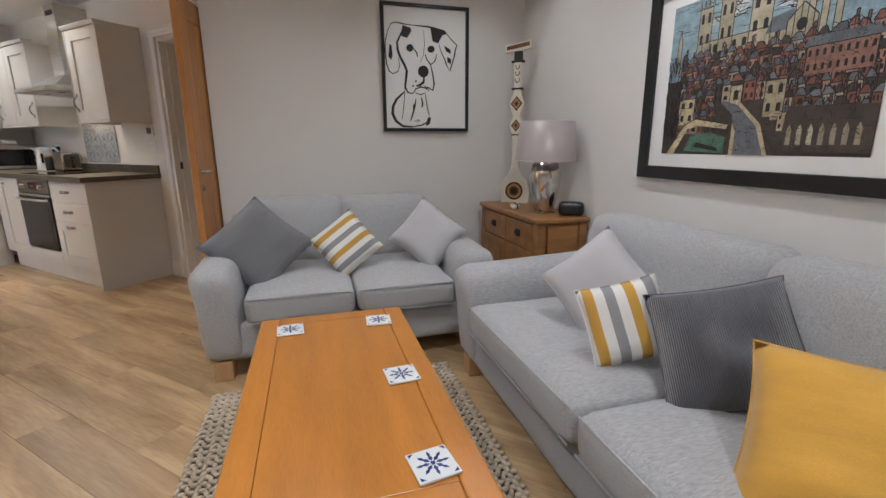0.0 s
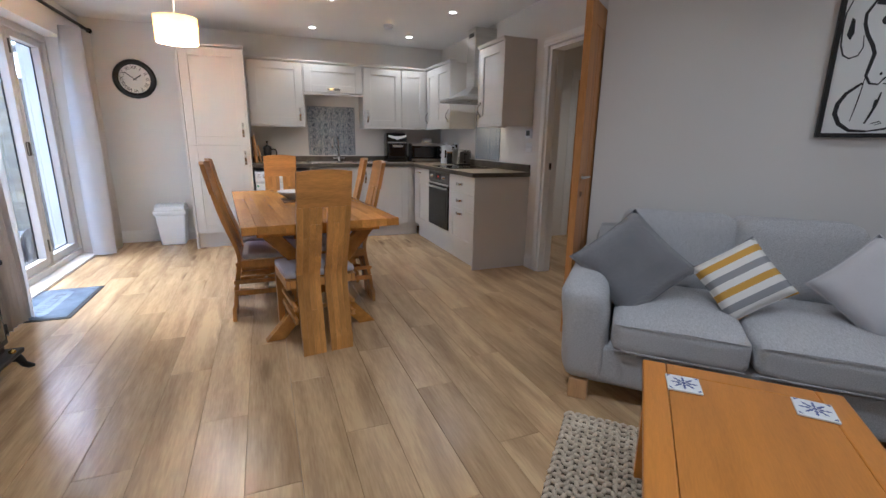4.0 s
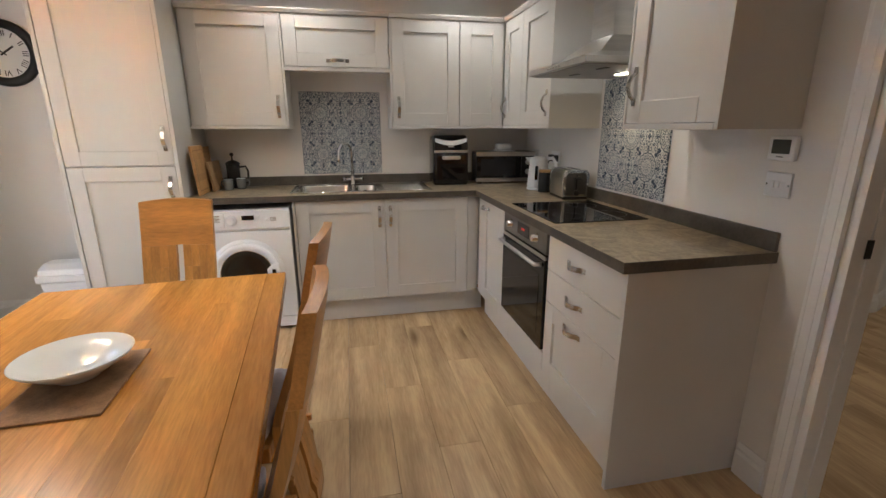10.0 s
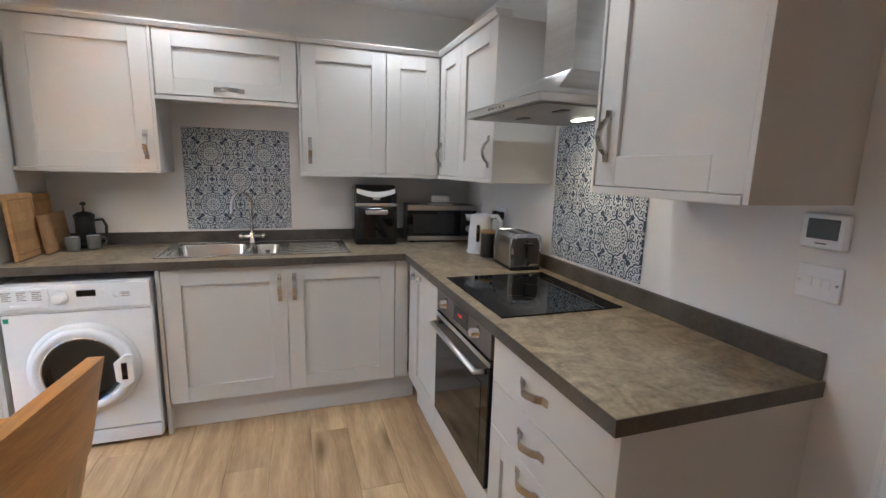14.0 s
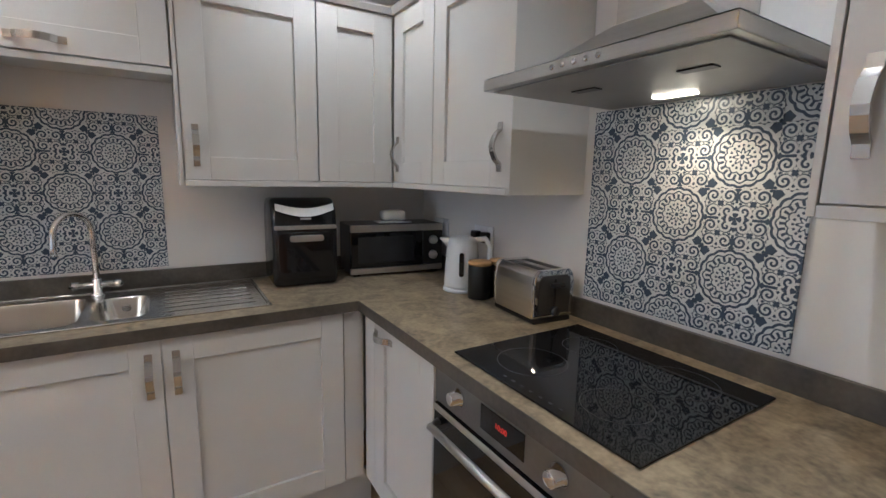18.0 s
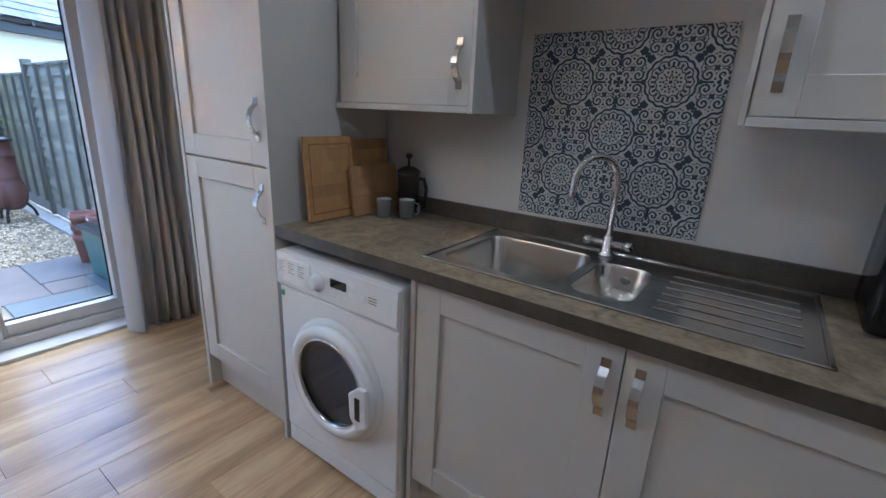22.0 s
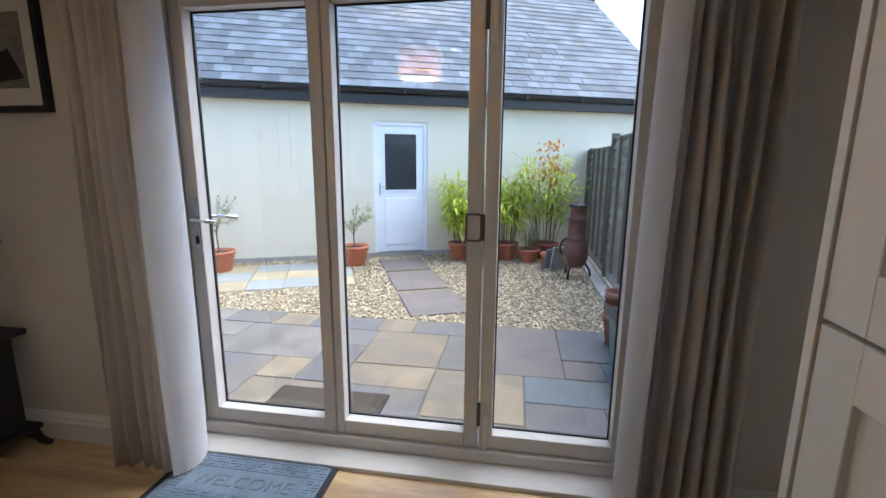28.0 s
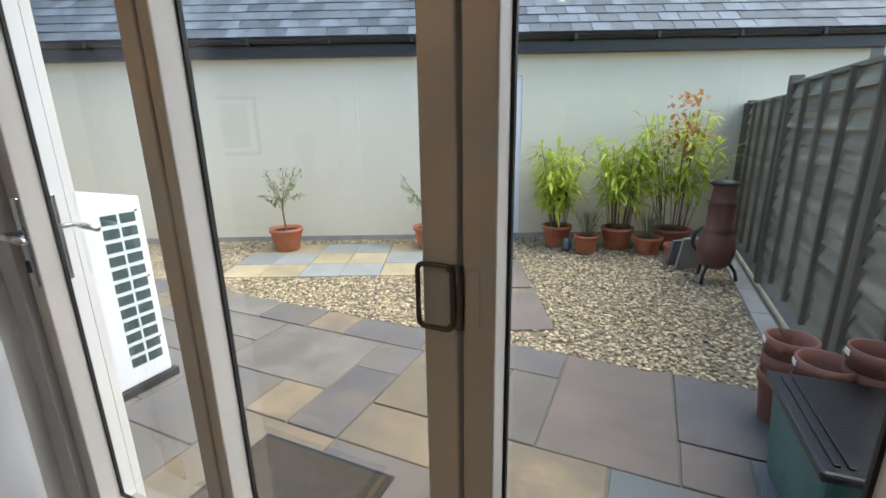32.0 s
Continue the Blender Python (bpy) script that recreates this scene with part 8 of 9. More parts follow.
for j in range(21):
    x = -8.9 + (SWD / 2 if j % 2 else 0)
    while x < 5.6:
        yy = j * SEX
        zz = 0.022 + rg.uniform(0, 0.003)
        if -1.6 < x < 3.9 and j < 14 and cnt < 300:
            shared("slate", sl, pose(x, yy, zz, -3, 0, rg.uniform(-0.6, 0.6)), roof)
            cnt += 1
        else:
            k = len(sv2)
            tz = -math.tan(radians(3))
            for dx, dy, dz in ((-1, 0, 0), (1, 0, 0), (1, 1, 0), (-1, 1, 0), (-1, 0, -1), (1, 0, -1)):
                py = -0.02 + dy * SEX * 1.6
                sv2.append((x + dx * (SWD / 2 - 0.005), yy + py, zz + 0.009 + py * tz + dz * 0.005))
            sf2 += [(k, k + 1, k + 2, k + 3), (k, k + 4, k + 5, k + 1)]
        x += SWD
me = bpy.data.meshes.new("slates")
me.from_pydata(sv2, [], sf2)
me.materials.append(M_SLATEFAR)
so_ = new("slates", me)
so_.parent = roof
tagged(so_, "overlapping grey roof slates", kind="stuff")
for k in range(22):
    rt = part("ridge_tile", prism([(-0.11, 0.0), (-0.07, 0.06), (0, 0.085), (0.07, 0.06), (0.11, 0.0), (0, 0.04)], -4.2 + k * 0.45, -3.76 + k * 0.45, axis="x"), M_TERRA, ob_, "red ridge tile")
    rt.location = (0, 3.0, EZ + 0.17 + 3.2 * math.tan(PITCH) + 0.02)
gd = part("door", box(0.11, 0.87, 0.06, 0.11, -0.1, 1.93, 0.004), M_UPVC, ob_, "white half-glazed door")
for x0, x1, z0, z1 in ((0.05, 0.11, -0.12, 1.99), (0.87, 0.93, -0.12, 1.99), (0.11, 0.87, 1.93, 1.99)):
    part("door_frame", box(x0, x1, 0.03, 0.12, z0, z1, 0.004), M_UPVC, ob_, "white door frame")
part("door_glass", box(0.24, 0.75, 0.052, 0.059, 0.92, 1.8), mat("obscure_dark_glass", (0.03, 0.035, 0.04), 0.2, vary=0.3, scale=4, fine=60, bump=0.1), gd, "dark obscured glass")
for x0, x1, z0, z1 in ((0.21, 0.24, 0.89, 1.83), (0.75, 0.78, 0.89, 1.83), (0.24, 0.75, 0.89, 0.92), (0.24, 0.75, 1.8, 1.83)):
    part("glazing_bead", box(x0, x1, 0.048, 0.059, z0, z1, 0.003), M_UPVC, gd)
part("lower_panel", box(0.23, 0.76, 0.05, 0.059, 0.02, 0.78, 0.004), M_UPVC, gd)
part("handle_plate", box(0.14, 0.165, 0.05, 0.06, 0.82, 1.03, 0.003), M_CHROME, gd)
part("handle", tube([(0.152, 0.05, 0.97), (0.152, 0.01, 0.97), (0.25, 0.005, 0.97)], 0.009, 8), M_CHROME, gd, "", True)
for z in (0.1, 0.95, 1.75):
    part("hinge", box(0.86, 0.89, 0.03, 0.06, z, z + 0.09, 0.003), M_UPVC, gd)

# neighbour's house far off
nb = thing("neighbour_house", pose(-12.6, 10.2, 0), "stone house with a slate roof beyond the fence", "house")
part("wall", box(-6, 0, 0.0, 9, -0.4, 3.1), mat("grey_stone_wall", (0.3, 0.28, 0.25), 0.9, vary=0.4, scale=6, fine=30, bump=0.4), nb, "grey stone")
part("roof", prism([(0.35, 3.05), (-3.0, 6.1), (-6.35, 3.05)], -0.3, 9.3, axis="y"), M_SLATE, nb, "dark slate roof")
part("gutter", box(0.3, 0.42, -0.3, 9.3, 2.98, 3.1, 0.01), M_GUTTER, nb)
for y in (0.6, 3.4):
    w = part("window", box(-0.01, 0.03, y, y + 1.1, 1.9, 2.85, 0.004), M_UPVC, nb, "white casement window")
    for k in range(2):
        part("pane", box(0.03, 0.035, y + 0.08 + k * 0.5, y + 0.5 + k * 0.5, 1.98, 2.77), M_BLACKGLASS, w)

# fence
FY = 7.06


def fence_panel(x0, x1, top):
    ob = thing("garden_fence", pose(x0, FY, GZ), "weathered overlapping timber fence panel", "fence", "garden fence panels")
    w, h = x1 - x0, top - GZ
    part("gravel_board", box(0.02, w - 0.02, -0.02, 0.02, 0, 0.16, 0.004), M_CONC, ob, "concrete gravel board")
    nbd = int((h - 0.2) / 0.115)
    for k in range(nbd):
        z = 0.17 + k * (h - 0.2) / nbd
        b = part("board", prism([(-0.046, 0), (-0.026, 0.0), (0.014, 0.15), (0.004, 0.15)], 0.03, w - 0.03, axis="x"), M_FENCE, ob)
        b.matrix_local = pose(0, 0, z)
    for k in range(5):
        x = 0.04 + k * (w - 0.08) / 4
        part("batten", box(x - 0.019, x + 0.019, -0.075, -0.042, 0.17, h - 0.02, 0.003), M_POST, ob)
    part("capping", box(0.0, w, -0.04, 0.03, h - 0.03, h, 0.004), M_FENCE, ob)
    return ob


fence_panel(-7.35, -5.6, 1.6)
fence_panel(-5.5, -3.6, 1.7)
fence_panel(-3.5, -1.6, 1.75)
fence_panel(-9.2, -7.45, 1.6)
for x, t in ((-7.4, 1.62), (-5.55, 1.75), (-3.55, 1.8), (-1.55, 1.8)):
    po = thing("fence_post", pose(x, FY, GZ), "weathered square timber fence post", "fence post", "garden fence posts")
    part("post", box(-0.048, 0.048, -0.055, 0.04, 0, t - GZ, 0.006), M_POST, po)
kerb = thing("edging", pose(0, 6.88, GZ), "grey concrete edging along the fence", "edging", kind="structure")
for k in range(6):
    part("edging_block", box(-7.0 + k * 0.6, -6.41 + k * 0.6, -0.07, 0.07, -0.02, 0.03, 0.005), M_CONC, kerb)
fl = thing("flood_light", pose(-3.75, 7.12, 1.6), "round pale outdoor lamp on a bracket above the fence", "outdoor lamp")
part("bracket", tube([(0, 0, -0.05), (0, 0, 0.1), (-0.12, -0.06, 0.12)], 0.014, 8), M_GUTTER, fl, "", True)
hdm = part("housing", lathe([(0.02, 0.16), (0.1, 0.13), (0.14, 0.05), (0.14, 0.02), (0.125, 0.0), (0.001, 0.0)], 26, cap=False), M_PLASTIC, fl, "pale round housing", True)
hdm.matrix_local = pose(0.0, -0.02, 0.12, 80, 0, 60) @ Matrix.Scale(0.6, 4)

# heat pump
hp = thing("heat_pump", pose(-2.12, 3.23, GZ), "white heat pump unit with a grid of dark vents", "heat pump")
part("plinth", box(-0.03, 0.36, -0.95, 0.02, 0, 0.05, 0.004), M_RUBBER, hp)
part("case", box(0.0, 0.34, -0.9, 0.0, 0.052, 1.18, 0.012), M_APPL, hp)
for i in range(2):
    for j in range(12):
        part("vent", box(0.045 + i * 0.1, 0.13 + i * 0.1, -0.0005, 0.003, 0.17 + j * 0.079, 0.225 + j * 0.079, 0.0), mat("vent_green", (0.05, 0.085, 0.075), 0.5) if "vent_green" not in bpy.data.materials else bpy.data.materials["vent_green"], hp, "dark vent slot")
for z in (0.3, 0.7, 1.1):
    s = part("screw", lathe([(0.008, 0), (0.006, 0.004)], 10), M_CHROME, hp)
    s.matrix_local = pose(0.035, 0, z, -90, 0, 0)

om = thing("outdoor_mat", pose(-1.66, 4.64, GZ + 0.004), "worn brown coir mat with a rubber edge, outside the doors", "door mat")
part("rubber_edge", box(-0.25, 0.25, -0.38, 0.38, 0, 0.012, 0.004), M_RUBBER, om)
part("coir", box(-0.225, 0.225, -0.355, 0.355, 0.012, 0.02, 0.004), M_COIR, om, "brown coir with moss")

# pots and plants


def pot(parent, r, h, mt=M_TERRA):
    part("pot", lathe([(r * 0.68, 0), (r * 0.72, 0.01), (r * 0.92, h * 0.82), (r * 0.95, h * 0.84), (r, h * 0.84), (r, h), (r * 0.9, h), (r * 0.86, h * 0.86), (r * 0.6, h * 0.86)], 26), mt, parent, "", True)
    part("soil", lathe([(r * 0.87, h * 0.88), (r * 0.5, h * 0.9), (0.001, h * 0.9)], 20, cap=False), M_SOIL, parent)


def leaf_cloud(leaves, mt, parent, name="foliage", label=""):
    """Many small folded leaves: (place, way, length, width)."""
    vs, fs = [], []
    for p, d, L, w in leaves:
        d = d.normalized()
        side = d.cross(Vector((0, 0, 1)))
        side = side.normalized() if side.length > 0.01 else Vector((1, 0, 0))
        up = side.cross(d)
        k = len(vs)
        for t, sw, dr in ((0, 0.1, 0), (0.35, 1, 0.02), (0.7, 0.7, -0.03), (1, 0.02, -0.14)):
            c = p + d * L * t + Vector((0, 0, dr * L))
            vs += [tuple(c - side * w * sw + up * w * 0.3 * sw), tuple(c), tuple(c + side * w * sw + up * w * 0.3 * sw)]
        for r in range(3):
            a = k + r * 3
            fs += [(a, a + 1, a + 4, a + 3), (a + 1, a + 2, a + 5, a + 4)]
    me = bpy.data.meshes.new(name)
    me.from_pydata(vs, [], fs)
    me.materials.append(mt)
    ob = new(name, me)
    ob.parent = parent
    tagged(ob, label, kind="stuff")
    return ob


def ball(r):
    v = Vector((r.gauss(0, 1), r.gauss(0, 1), r.gauss(0, 1)))
    return v.normalized()


def bamboo(x, y, pr, ph, top, culms, label, seed, mt=M_LEAF, spread=0.3):
    r = random.Random(seed)
    ob = thing("potted_bamboo", pose(x, y, GZ + 0.012), label, "potted plant", "plants along the outbuilding")
    pot(ob, pr, ph)
    stems, leaves = bmesh.new(), []
    for k in range(culms):
        a, rr = r.uniform(0, 6.28), pr * 0.7 * r.random() ** 0.5
        b = Vector((rr * math.cos(a), rr * math.sin(a), ph * 0.88))
        H = (top - ph) * r.uniform(0.6, 1.0)
        lean = Vector((math.cos(a), math.sin(a), 0)) * spread * r.uniform(0.2, 1.0)
        tip = b + lean + Vector((0, 0, H))
        midp = b + lean * 0.35 + Vector((0, 0, H * 0.55))
        tube([b, midp, tip], 0.004, 5, stems, [0.005, 0.004, 0.002])
        for q in range(33):
            t = r.uniform(0.4, 1.0)
            p = b.lerp(midp, t / 0.55) if t < 0.55 else midp.lerp(tip, (t - 0.55) / 0.45)
            d = ball(r)
            d.z = d.z * 0.5 + 0.1
            p2 = p + d * r.uniform(0.01, 0.12)
            leaves.append((p2, d + Vector((0, 0, -0.2)), r.uniform(0.11, 0.24), r.uniform(0.013, 0.023)))
    part("stems", stems, M_STEM, ob)
    leaf_cloud(leaves, mt, ob, "foliage", "narrow bright green leaves")
    return ob


bamboo(-6.27, 4.93, 0.19, 0.27, 1.3, 24, "bright green bamboo in a terracotta pot", 1)
bamboo(-6.4, 5.66, 0.2, 0.27, 1.42, 24, "bright green bamboo in a terracotta pot", 2)
tall_ = bamboo(-6.6, 6.28, 0.22, 0.26, 1.75, 22, "tall bamboo with coppery tips in a terracotta pot", 3, M_LEAF, 0.42)
r9 = random.Random(17)
leaf_cloud([(Vector((r9.gauss(0.1, 0.1), r9.gauss(0, 0.12), r9.uniform(1.2, 1.85))), ball(r9), r9.uniform(0.08, 0.13), r9.uniform(0.02, 0.03)) for k in range(120)], M_REDLEAF, tall_, "coppery_foliage", "coppery red young leaves")
for i, (x, y, pr, ph, top) in enumerate(((-6.05, 5.33, 0.15, 0.22, 0.55), (-6.28, 6.02, 0.17, 0.2, 0.6))):
    r = random.Random(30 + i)
    ob = thing("potted_herb", pose(x, y, GZ + 0.012), "wiry grey-green plant in a clay pot", "potted plant", "plants along the outbuilding")
    pot(ob, pr, ph)
    stems, lv = bmesh.new(), []
    for k in range(60):
        a = r.uniform(0, 6.28)
        s = r.random()
        tip = Vector((math.cos(a) * 0.22 * s, math.sin(a) * 0.22 * s, ph + (top - ph) * r.uniform(0.5, 1.0)))
        b = Vector((math.cos(a) * pr * 0.5 * s, math.sin(a) * pr * 0.5 * s, ph * 0.88))
        tube([b, b.lerp(tip, 0.5) + Vector((0, 0, 0.03)), tip], 0.002, 4, stems)
        for q in range(5):
            lv.append((b.lerp(tip, r.uniform(0.4, 1.0)), ball(r), r.uniform(0.02, 0.04), 0.003))
    part("stems", stems, M_GRASSY, ob)
    leaf_cloud(lv, M_GRASSY, ob)
sp_ = thing("clay_pot", pose(-6.0, 6.3, GZ + 0.012), "small empty terracotta pot on the gravel", "plant pot")
pot(sp_, 0.12, 0.2)


def olive(x, y, seed, H):
    r = random.Random(seed)
    ob = thing("potted_olive", pose(x, y, GZ + 0.014), "small olive tree in a terracotta pot by the wall", "potted plant", "potted olive trees")
    pot(ob, 0.21, 0.29)
    tr = bmesh.new()
    top = Vector((0.03, 0.02, H * 0.62))
    tube([(0, 0, 0.26), (0.015, -0.01, H * 0.45), top], 0.01, 7, tr, [0.013, 0.01, 0.008])
    lv = []
    for k in range(13):
        a = k * 2.4
        low = Vector((0.02, 0, H * r.uniform(0.42, 0.62)))
        reach = r.uniform(0.16, 0.38)
        tip = Vector((math.cos(a) * reach, math.sin(a) * reach, H * r.uniform(0.55, 0.98)))
        tube([low, low.lerp(tip, 0.5) + Vector((0, 0, 0.03)), tip], 0.003, 5, tr)
        for q in range(26):
            p = low.lerp(tip, r.uniform(0.35, 1.05)) + ball(r) * 0.03
            lv.append((p, ball(r), r.uniform(0.03, 0.055), r.uniform(0.007, 0.012)))
    part("trunk", tr, M_STEM, ob)
    leaf_cloud(lv, M_OLIVE, ob, "crown", "sparse grey-green leaves")


olive(-4.8, 1.72, 41, 1.1)
olive(-5.55, 3.43, 42, 1.0)
tr_ = thing("planter", pose(-4.62, 0.04, GZ, 0, 0, 24), "wooden trough planter with a small green conifer", "planter")
for k in range(4):
    part("plank", box(-0.28, 0.28, -0.2, -0.18, 0.02 + k * 0.085, 0.1 + k * 0.085, 0.004), M_POST, tr_)
    part("plank", box(0.26, 0.28, -0.179, 0.2, 0.02 + k * 0.085, 0.1 + k * 0.085, 0.004), M_POST, tr_)
    part("plank", box(-0.28, -0.26, -0.179, 0.2, 0.02 + k * 0.085, 0.1 + k * 0.085, 0.004), M_POST, tr_)
part("soil", box(-0.26, 0.26, -0.18, 0.2, 0.0, 0.33), M_SOIL, tr_)
rc = random.Random(50)
lv = []
for k in range(1300):
    z = rc.random()
    a = rc.uniform(0, 6.28)
    rr = 0.17 * (1 - z) ** 0.8 * rc.uniform(0.6, 1.05) + 0.012
    lv.append((Vector((rr * math.cos(a), rr * math.sin(a), 0.34 + z * 0.86)), Vector((math.cos(a), math.sin(a), 1.2)), 0.05, 0.008))
leaf_cloud(lv, mat("conifer_green", (0.22, 0.36, 0.06), 0.6, vary=0.4, scale=9), tr_, "crown", "dense bright green conifer foliage")
part("trunk", tube([(0, 0, 0.3), (0, 0, 0.9)], 0.015, 6), M_STEM, tr_)

chm = thing("chiminea", pose(-5.42, 6.62, GZ + 0.01, 0, 0, -60), "dark clay chiminea with a mesh door on an iron stand", "chiminea")
part("bowl", lathe([(0.09, 0.14), (0.14, 0.19), (0.165, 0.3), (0.16, 0.4), (0.135, 0.48), (0.12, 0.51), (0.135, 0.525), (0.115, 0.55), (0.115, 0.78), (0.13, 0.79), (0.105, 0.81), (0.095, 0.93), (0.11, 0.945), (0.11, 0.96)], 30), M_CLAYDARK, chm, "", True)
part("lid", lathe([(0.13, 0.962), (0.135, 0.975), (0.06, 1.0), (0.012, 1.005), (0.012, 1.03)], 26), M_IRON, chm, "black lid", True)
hoop = part("mouth_ring", lathe([(0.12, 0), (0.14, 0), (0.14, 0.03), (0.12, 0.03)], 26, cap=False), M_IRON, chm, "", True)
hoop.matrix_local = pose(0, -0.16, 0.38, 90, 0, 0)
for k in range(7):
    g = -0.1 + k * 0.033
    hh = (0.12 ** 2 - g * g) ** 0.5
    part("mesh_bar", tube([(g, -0.185, 0.38 - hh), (g, -0.185, 0.38 + hh)], 0.003, 5), M_NICKEL, chm)
    part("mesh_bar", tube([(-hh, -0.186, 0.38 + g), (hh, -0.186, 0.38 + g)], 0.003, 5), M_NICKEL, chm)
for k in range(3):
    a = k * 2.094 + 0.5
    part("leg", tube([(0.1 * math.cos(a), 0.1 * math.sin(a), 0.24), (0.19 * math.cos(a), 0.19 * math.sin(a), 0.1), (0.21 * math.cos(a), 0.21 * math.sin(a), 0.0)], 0.016, 8), M_IRON, chm, "", True)
part("ring_handle", tube([(0.185 + 0.03 * math.cos(q), -0.02, 0.4 + 0.03 * math.sin(q)) for q in [k * 0.628 for k in range(11)]], 0.005, 6), M_NICKEL, chm, "", True)
for x, y, rz, mt, hh in ((-5.82, 6.42, -55, M_CONC, 0.36), (-5.93, 6.33, -50, M_SLATE, 0.3)):
    sl_ = thing("leaning_slab", pose(x, y, GZ + 0.012, 0, 0, rz) @ pose(0, 0, 0, -12, 0, 0), "square stone slab leaning against the pots", "slab", "leaning slabs")
    part("slab", box(-0.15, 0.15, 0, 0.03, 0, hh, 0.005), mt, sl_)
ow = thing("owl_ornament", pose(-6.02, 5.1, GZ + 0.012), "small blue-grey owl-shaped garden ornament", "ornament")
bm = lathe([(0.03, 0), (0.055, 0.02), (0.06, 0.07), (0.048, 0.1), (0.05, 0.13), (0.03, 0.16), (0.001, 0.165)], 20, cap=False)
join(bm, lathe([(0.012, 0), (0.001, 0.03)], 8, cap=False, centre=(0.025, 0, 0.15)))
join(bm, lathe([(0.012, 0), (0.001, 0.03)], 8, cap=False, centre=(-0.025, 0, 0.15)))
part("figure", bm, mat("blue_grey_glaze", (0.08, 0.11, 0.16), 0.4, vary=0.4, scale=30, fine=90), ow, "", True)

bxx = thing("storage_box", pose(-2.38, 6.76, GZ + 0.002, 0, 0, 2), "teal plastic storage box with a black lid", "storage box")
bm = box(-0.32, 0.3, -0.22, 0.2, 0, 0.42)
for v in bm.verts:
    if v.co.z < 0.1:
        v.co.x *= 0.88
        v.co.y *= 0.88
bevelled(bm, 0.02, 2)
part("tub", bm, M_TEAL, bxx)
part("lid", box(-0.345, 0.325, -0.245, 0.225, 0.415, 0.455, 0.012), M_BLACK, bxx, "black lid")
part("lid_rib", box(-0.3, 0.28, -0.2, -0.18, 0.4555, 0.463, 0.003), M_BLACK, bxx)
part("lid_rib", box(-0.3, 0.28, -0.16, -0.14, 0.4555, 0.463, 0.003), M_BLACK, bxx)
for x, y, rr, stack in ((-3.08, 6.68, 0.115, 3), (-2.86, 6.76, 0.12, 3), (-3.06, 6.88, 0.1, 2), (-2.84, 6.92, 0.11, 4)):
    for k in range(stack):
        p_ = thing("stacked_pot", pose(x + 0.004 * k, y, GZ + 0.002 + k * 0.1), "terracotta plant pot stacked with others by the fence", "plant pot", "stacked plant pots")
        part("pot", lathe([(rr * 0.7, 0), (rr * 0.92, 0.22), (rr, 0.22), (rr, 0.28), (rr * 0.9, 0.28), (rr * 0.84, 0.22), (rr * 0.64, 0.01)], 26), M_TERRAOLD, p_, "", True)
        if k == stack - 1:
            part("price_label", box(-0.025, 0.025, -rr - 0.002, -rr + 0.002, 0.24, 0.265), M_PAPER, p_, "small white label")
hr = thing("hose_reel", pose(-1.75, 6.75, GZ + 0.002), "grey garden hose wound on a reel", "hose reel")
for k in range(4):
    part("hose_loop", tube([(-0.05 + k * 0.03, 0.17 * math.cos(q), 0.2 + 0.17 * math.sin(q)) for q in [i * 0.2618 for i in range(25)]], 0.013, 8), mat("grey_hose", (0.3, 0.32, 0.33), 0.5) if "grey_hose" not in bpy.data.materials else bpy.data.materials["grey_hose"], hr, "", True)
for x in (-0.08, 0.08):
    part("side_disc", moved(lathe([(0.2, 0), (0.2, 0.01), (0.05, 0.012)], 26), pose(x, 0, 0.205, 0, 90, 0)), M_BLACK, hr, "", True)
ln_ = thing("wall_lantern", pose(-1.331, 6.62, 1.72), "black outdoor coach lantern on the outside wall", "lantern")
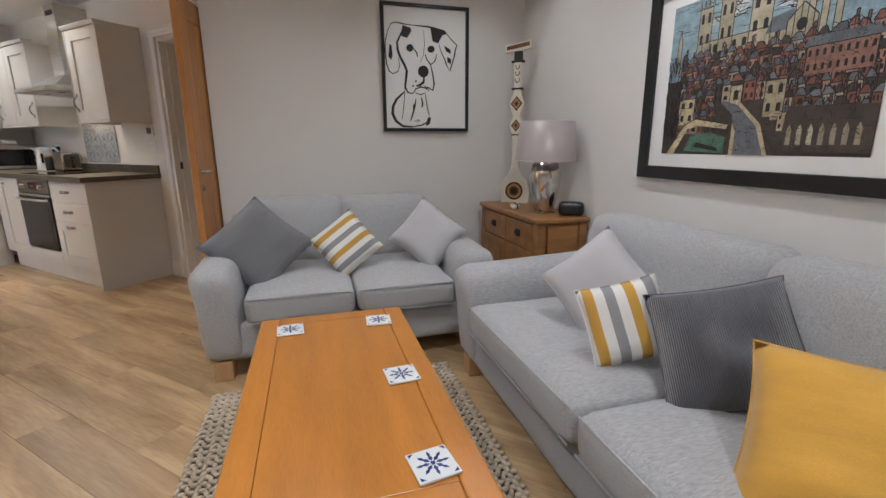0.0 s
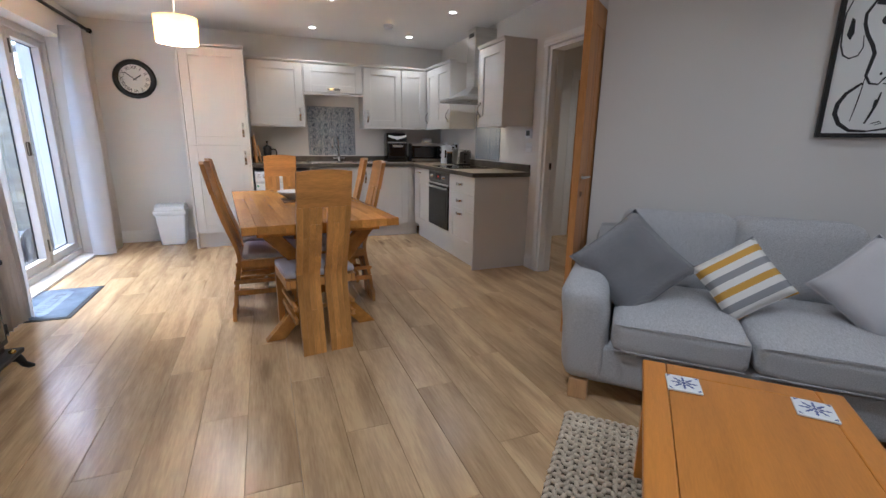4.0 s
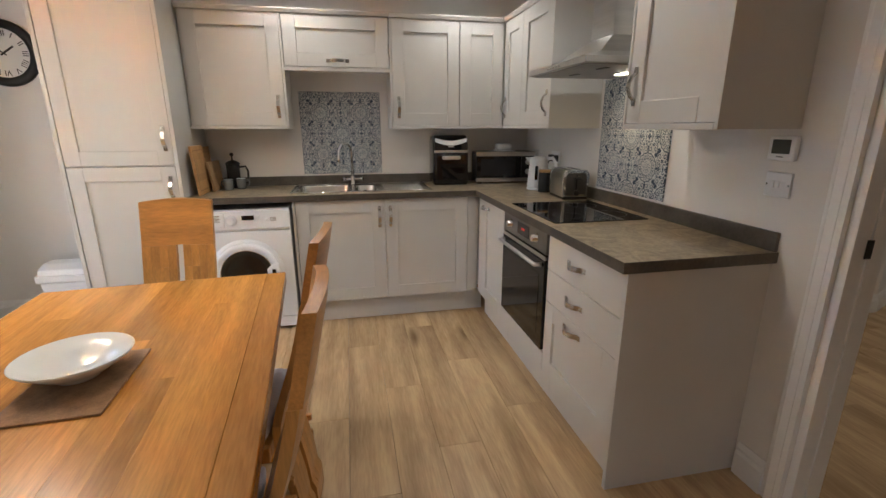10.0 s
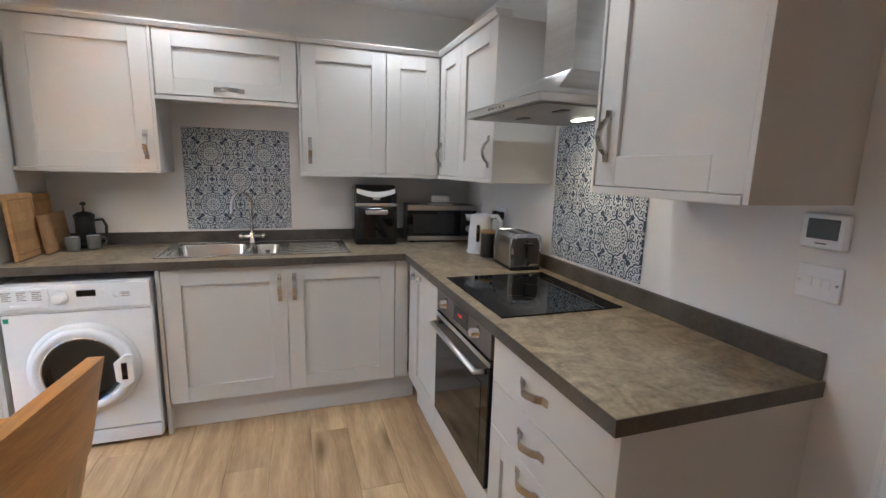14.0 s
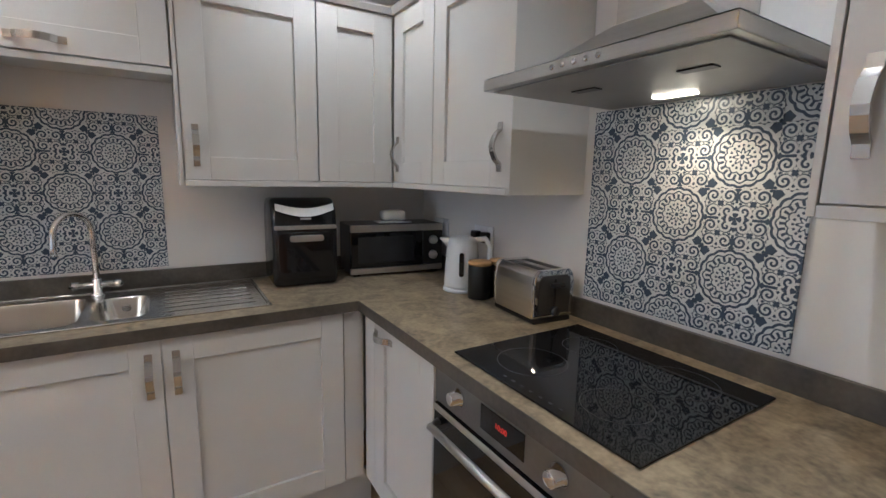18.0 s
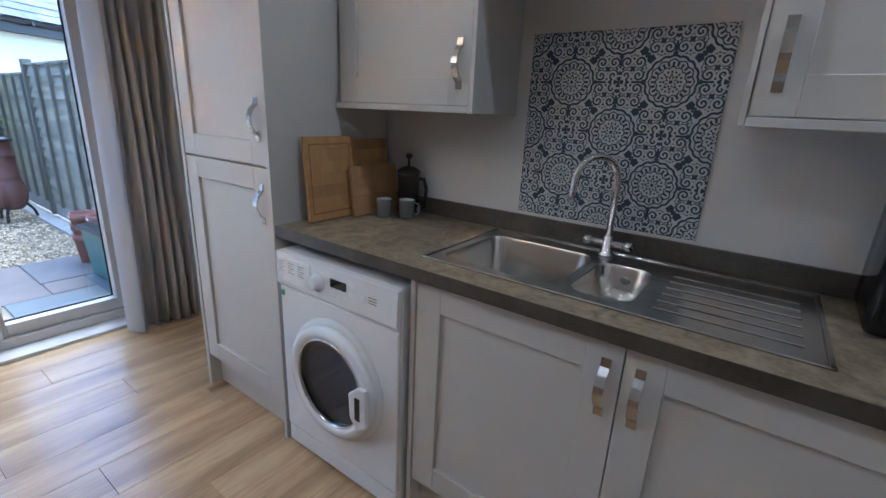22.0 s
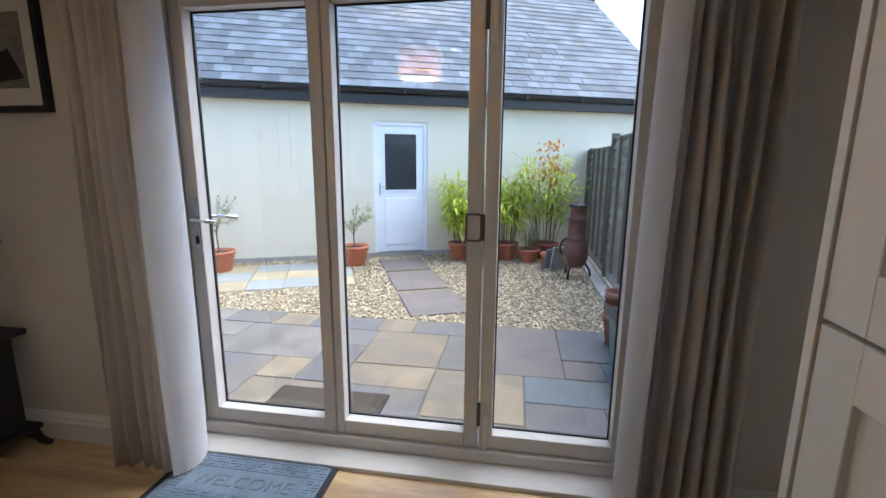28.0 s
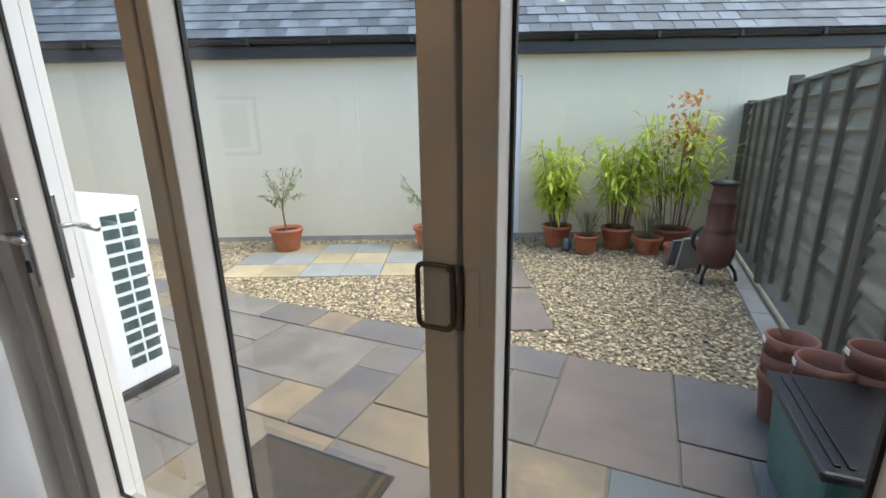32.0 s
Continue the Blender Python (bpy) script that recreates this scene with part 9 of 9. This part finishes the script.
part("arm", tube([(0, 0, 0.0), (-0.1, 0, 0.02), (-0.14, 0, 0.06)], 0.009, 8), M_GUTTER, ln_, "", True)
part("backplate", box(-0.012, -0.001, -0.03, 0.03, -0.06, 0.08, 0.003), M_GUTTER, ln_)
part("cage", lathe([(0.05, 0.06), (0.08, 0.28), (0.076, 0.28), (0.046, 0.064)], 6, cap=False, centre=(-0.14, 0, 0)), M_GLASS, ln_, "clear panes")
part("roof", lathe([(0.1, 0.28), (0.05, 0.34), (0.015, 0.36), (0.015, 0.39)], 6, centre=(-0.14, 0, 0)), M_GUTTER, ln_, "black cap")
for k in range(6):
    a = k * math.tau / 6
    part("bar", tube([(-0.14 + 0.05 * math.cos(a), 0.05 * math.sin(a), 0.06), (-0.14 + 0.08 * math.cos(a), 0.08 * math.sin(a), 0.285)], 0.005, 5), M_GUTTER, ln_)

# ---------- floorboards, last ----------


def inside(x, y):
    if y > YW or x < -1.1 or y < -2.4:
        return False
    p = R45.inverted() @ Vector((x, y, 0))
    if x < XW + 0.15 and p.x < YORKU + 0.3:
        return True
    return x > XW - 0.3 and (1.4 < y < 6.4) and x < 6.95 and p.y > DOGN - 0.8 or (p.y < DOGN + 0.3 and p.x < YORKU + 0.3)


floor = thing("floor", pose(0, 0, 0), "warm oak-effect laminate floorboards", "floor", kind="structure")
PW, PL = 0.195, 1.24
meshes = {}


def plank_mesh(length):
    key = round(length, 2)
    if key not in meshes:
        bm = box(0.0006, PW - 0.0006, 0.0006, length - 0.0006, -0.011, 0.0, 0.0012, 1)
        me = bpy.data.meshes.new("plank")
        bm.to_mesh(me)
        bm.free()
        me.materials.append(M_PLANK)
        meshes[key] = me
    return meshes[key]


col = 0
x = -0.96
while x < 6.95:
    off = (col * 0.41) % 1.0 * PL
    y = -2.4 - off
    while y < YW:
        y1 = min(y + PL, YW - 0.002)
        if any(inside(x + dx, y + k * (y1 - y)) for dx in (0, PW) for k in (0, 0.5, 1)) and y1 - y > 0.05:
            shared("plank", plank_mesh(y1 - y), pose(x, y, 0), floor)
        y += PL
    col += 1
    x += PW
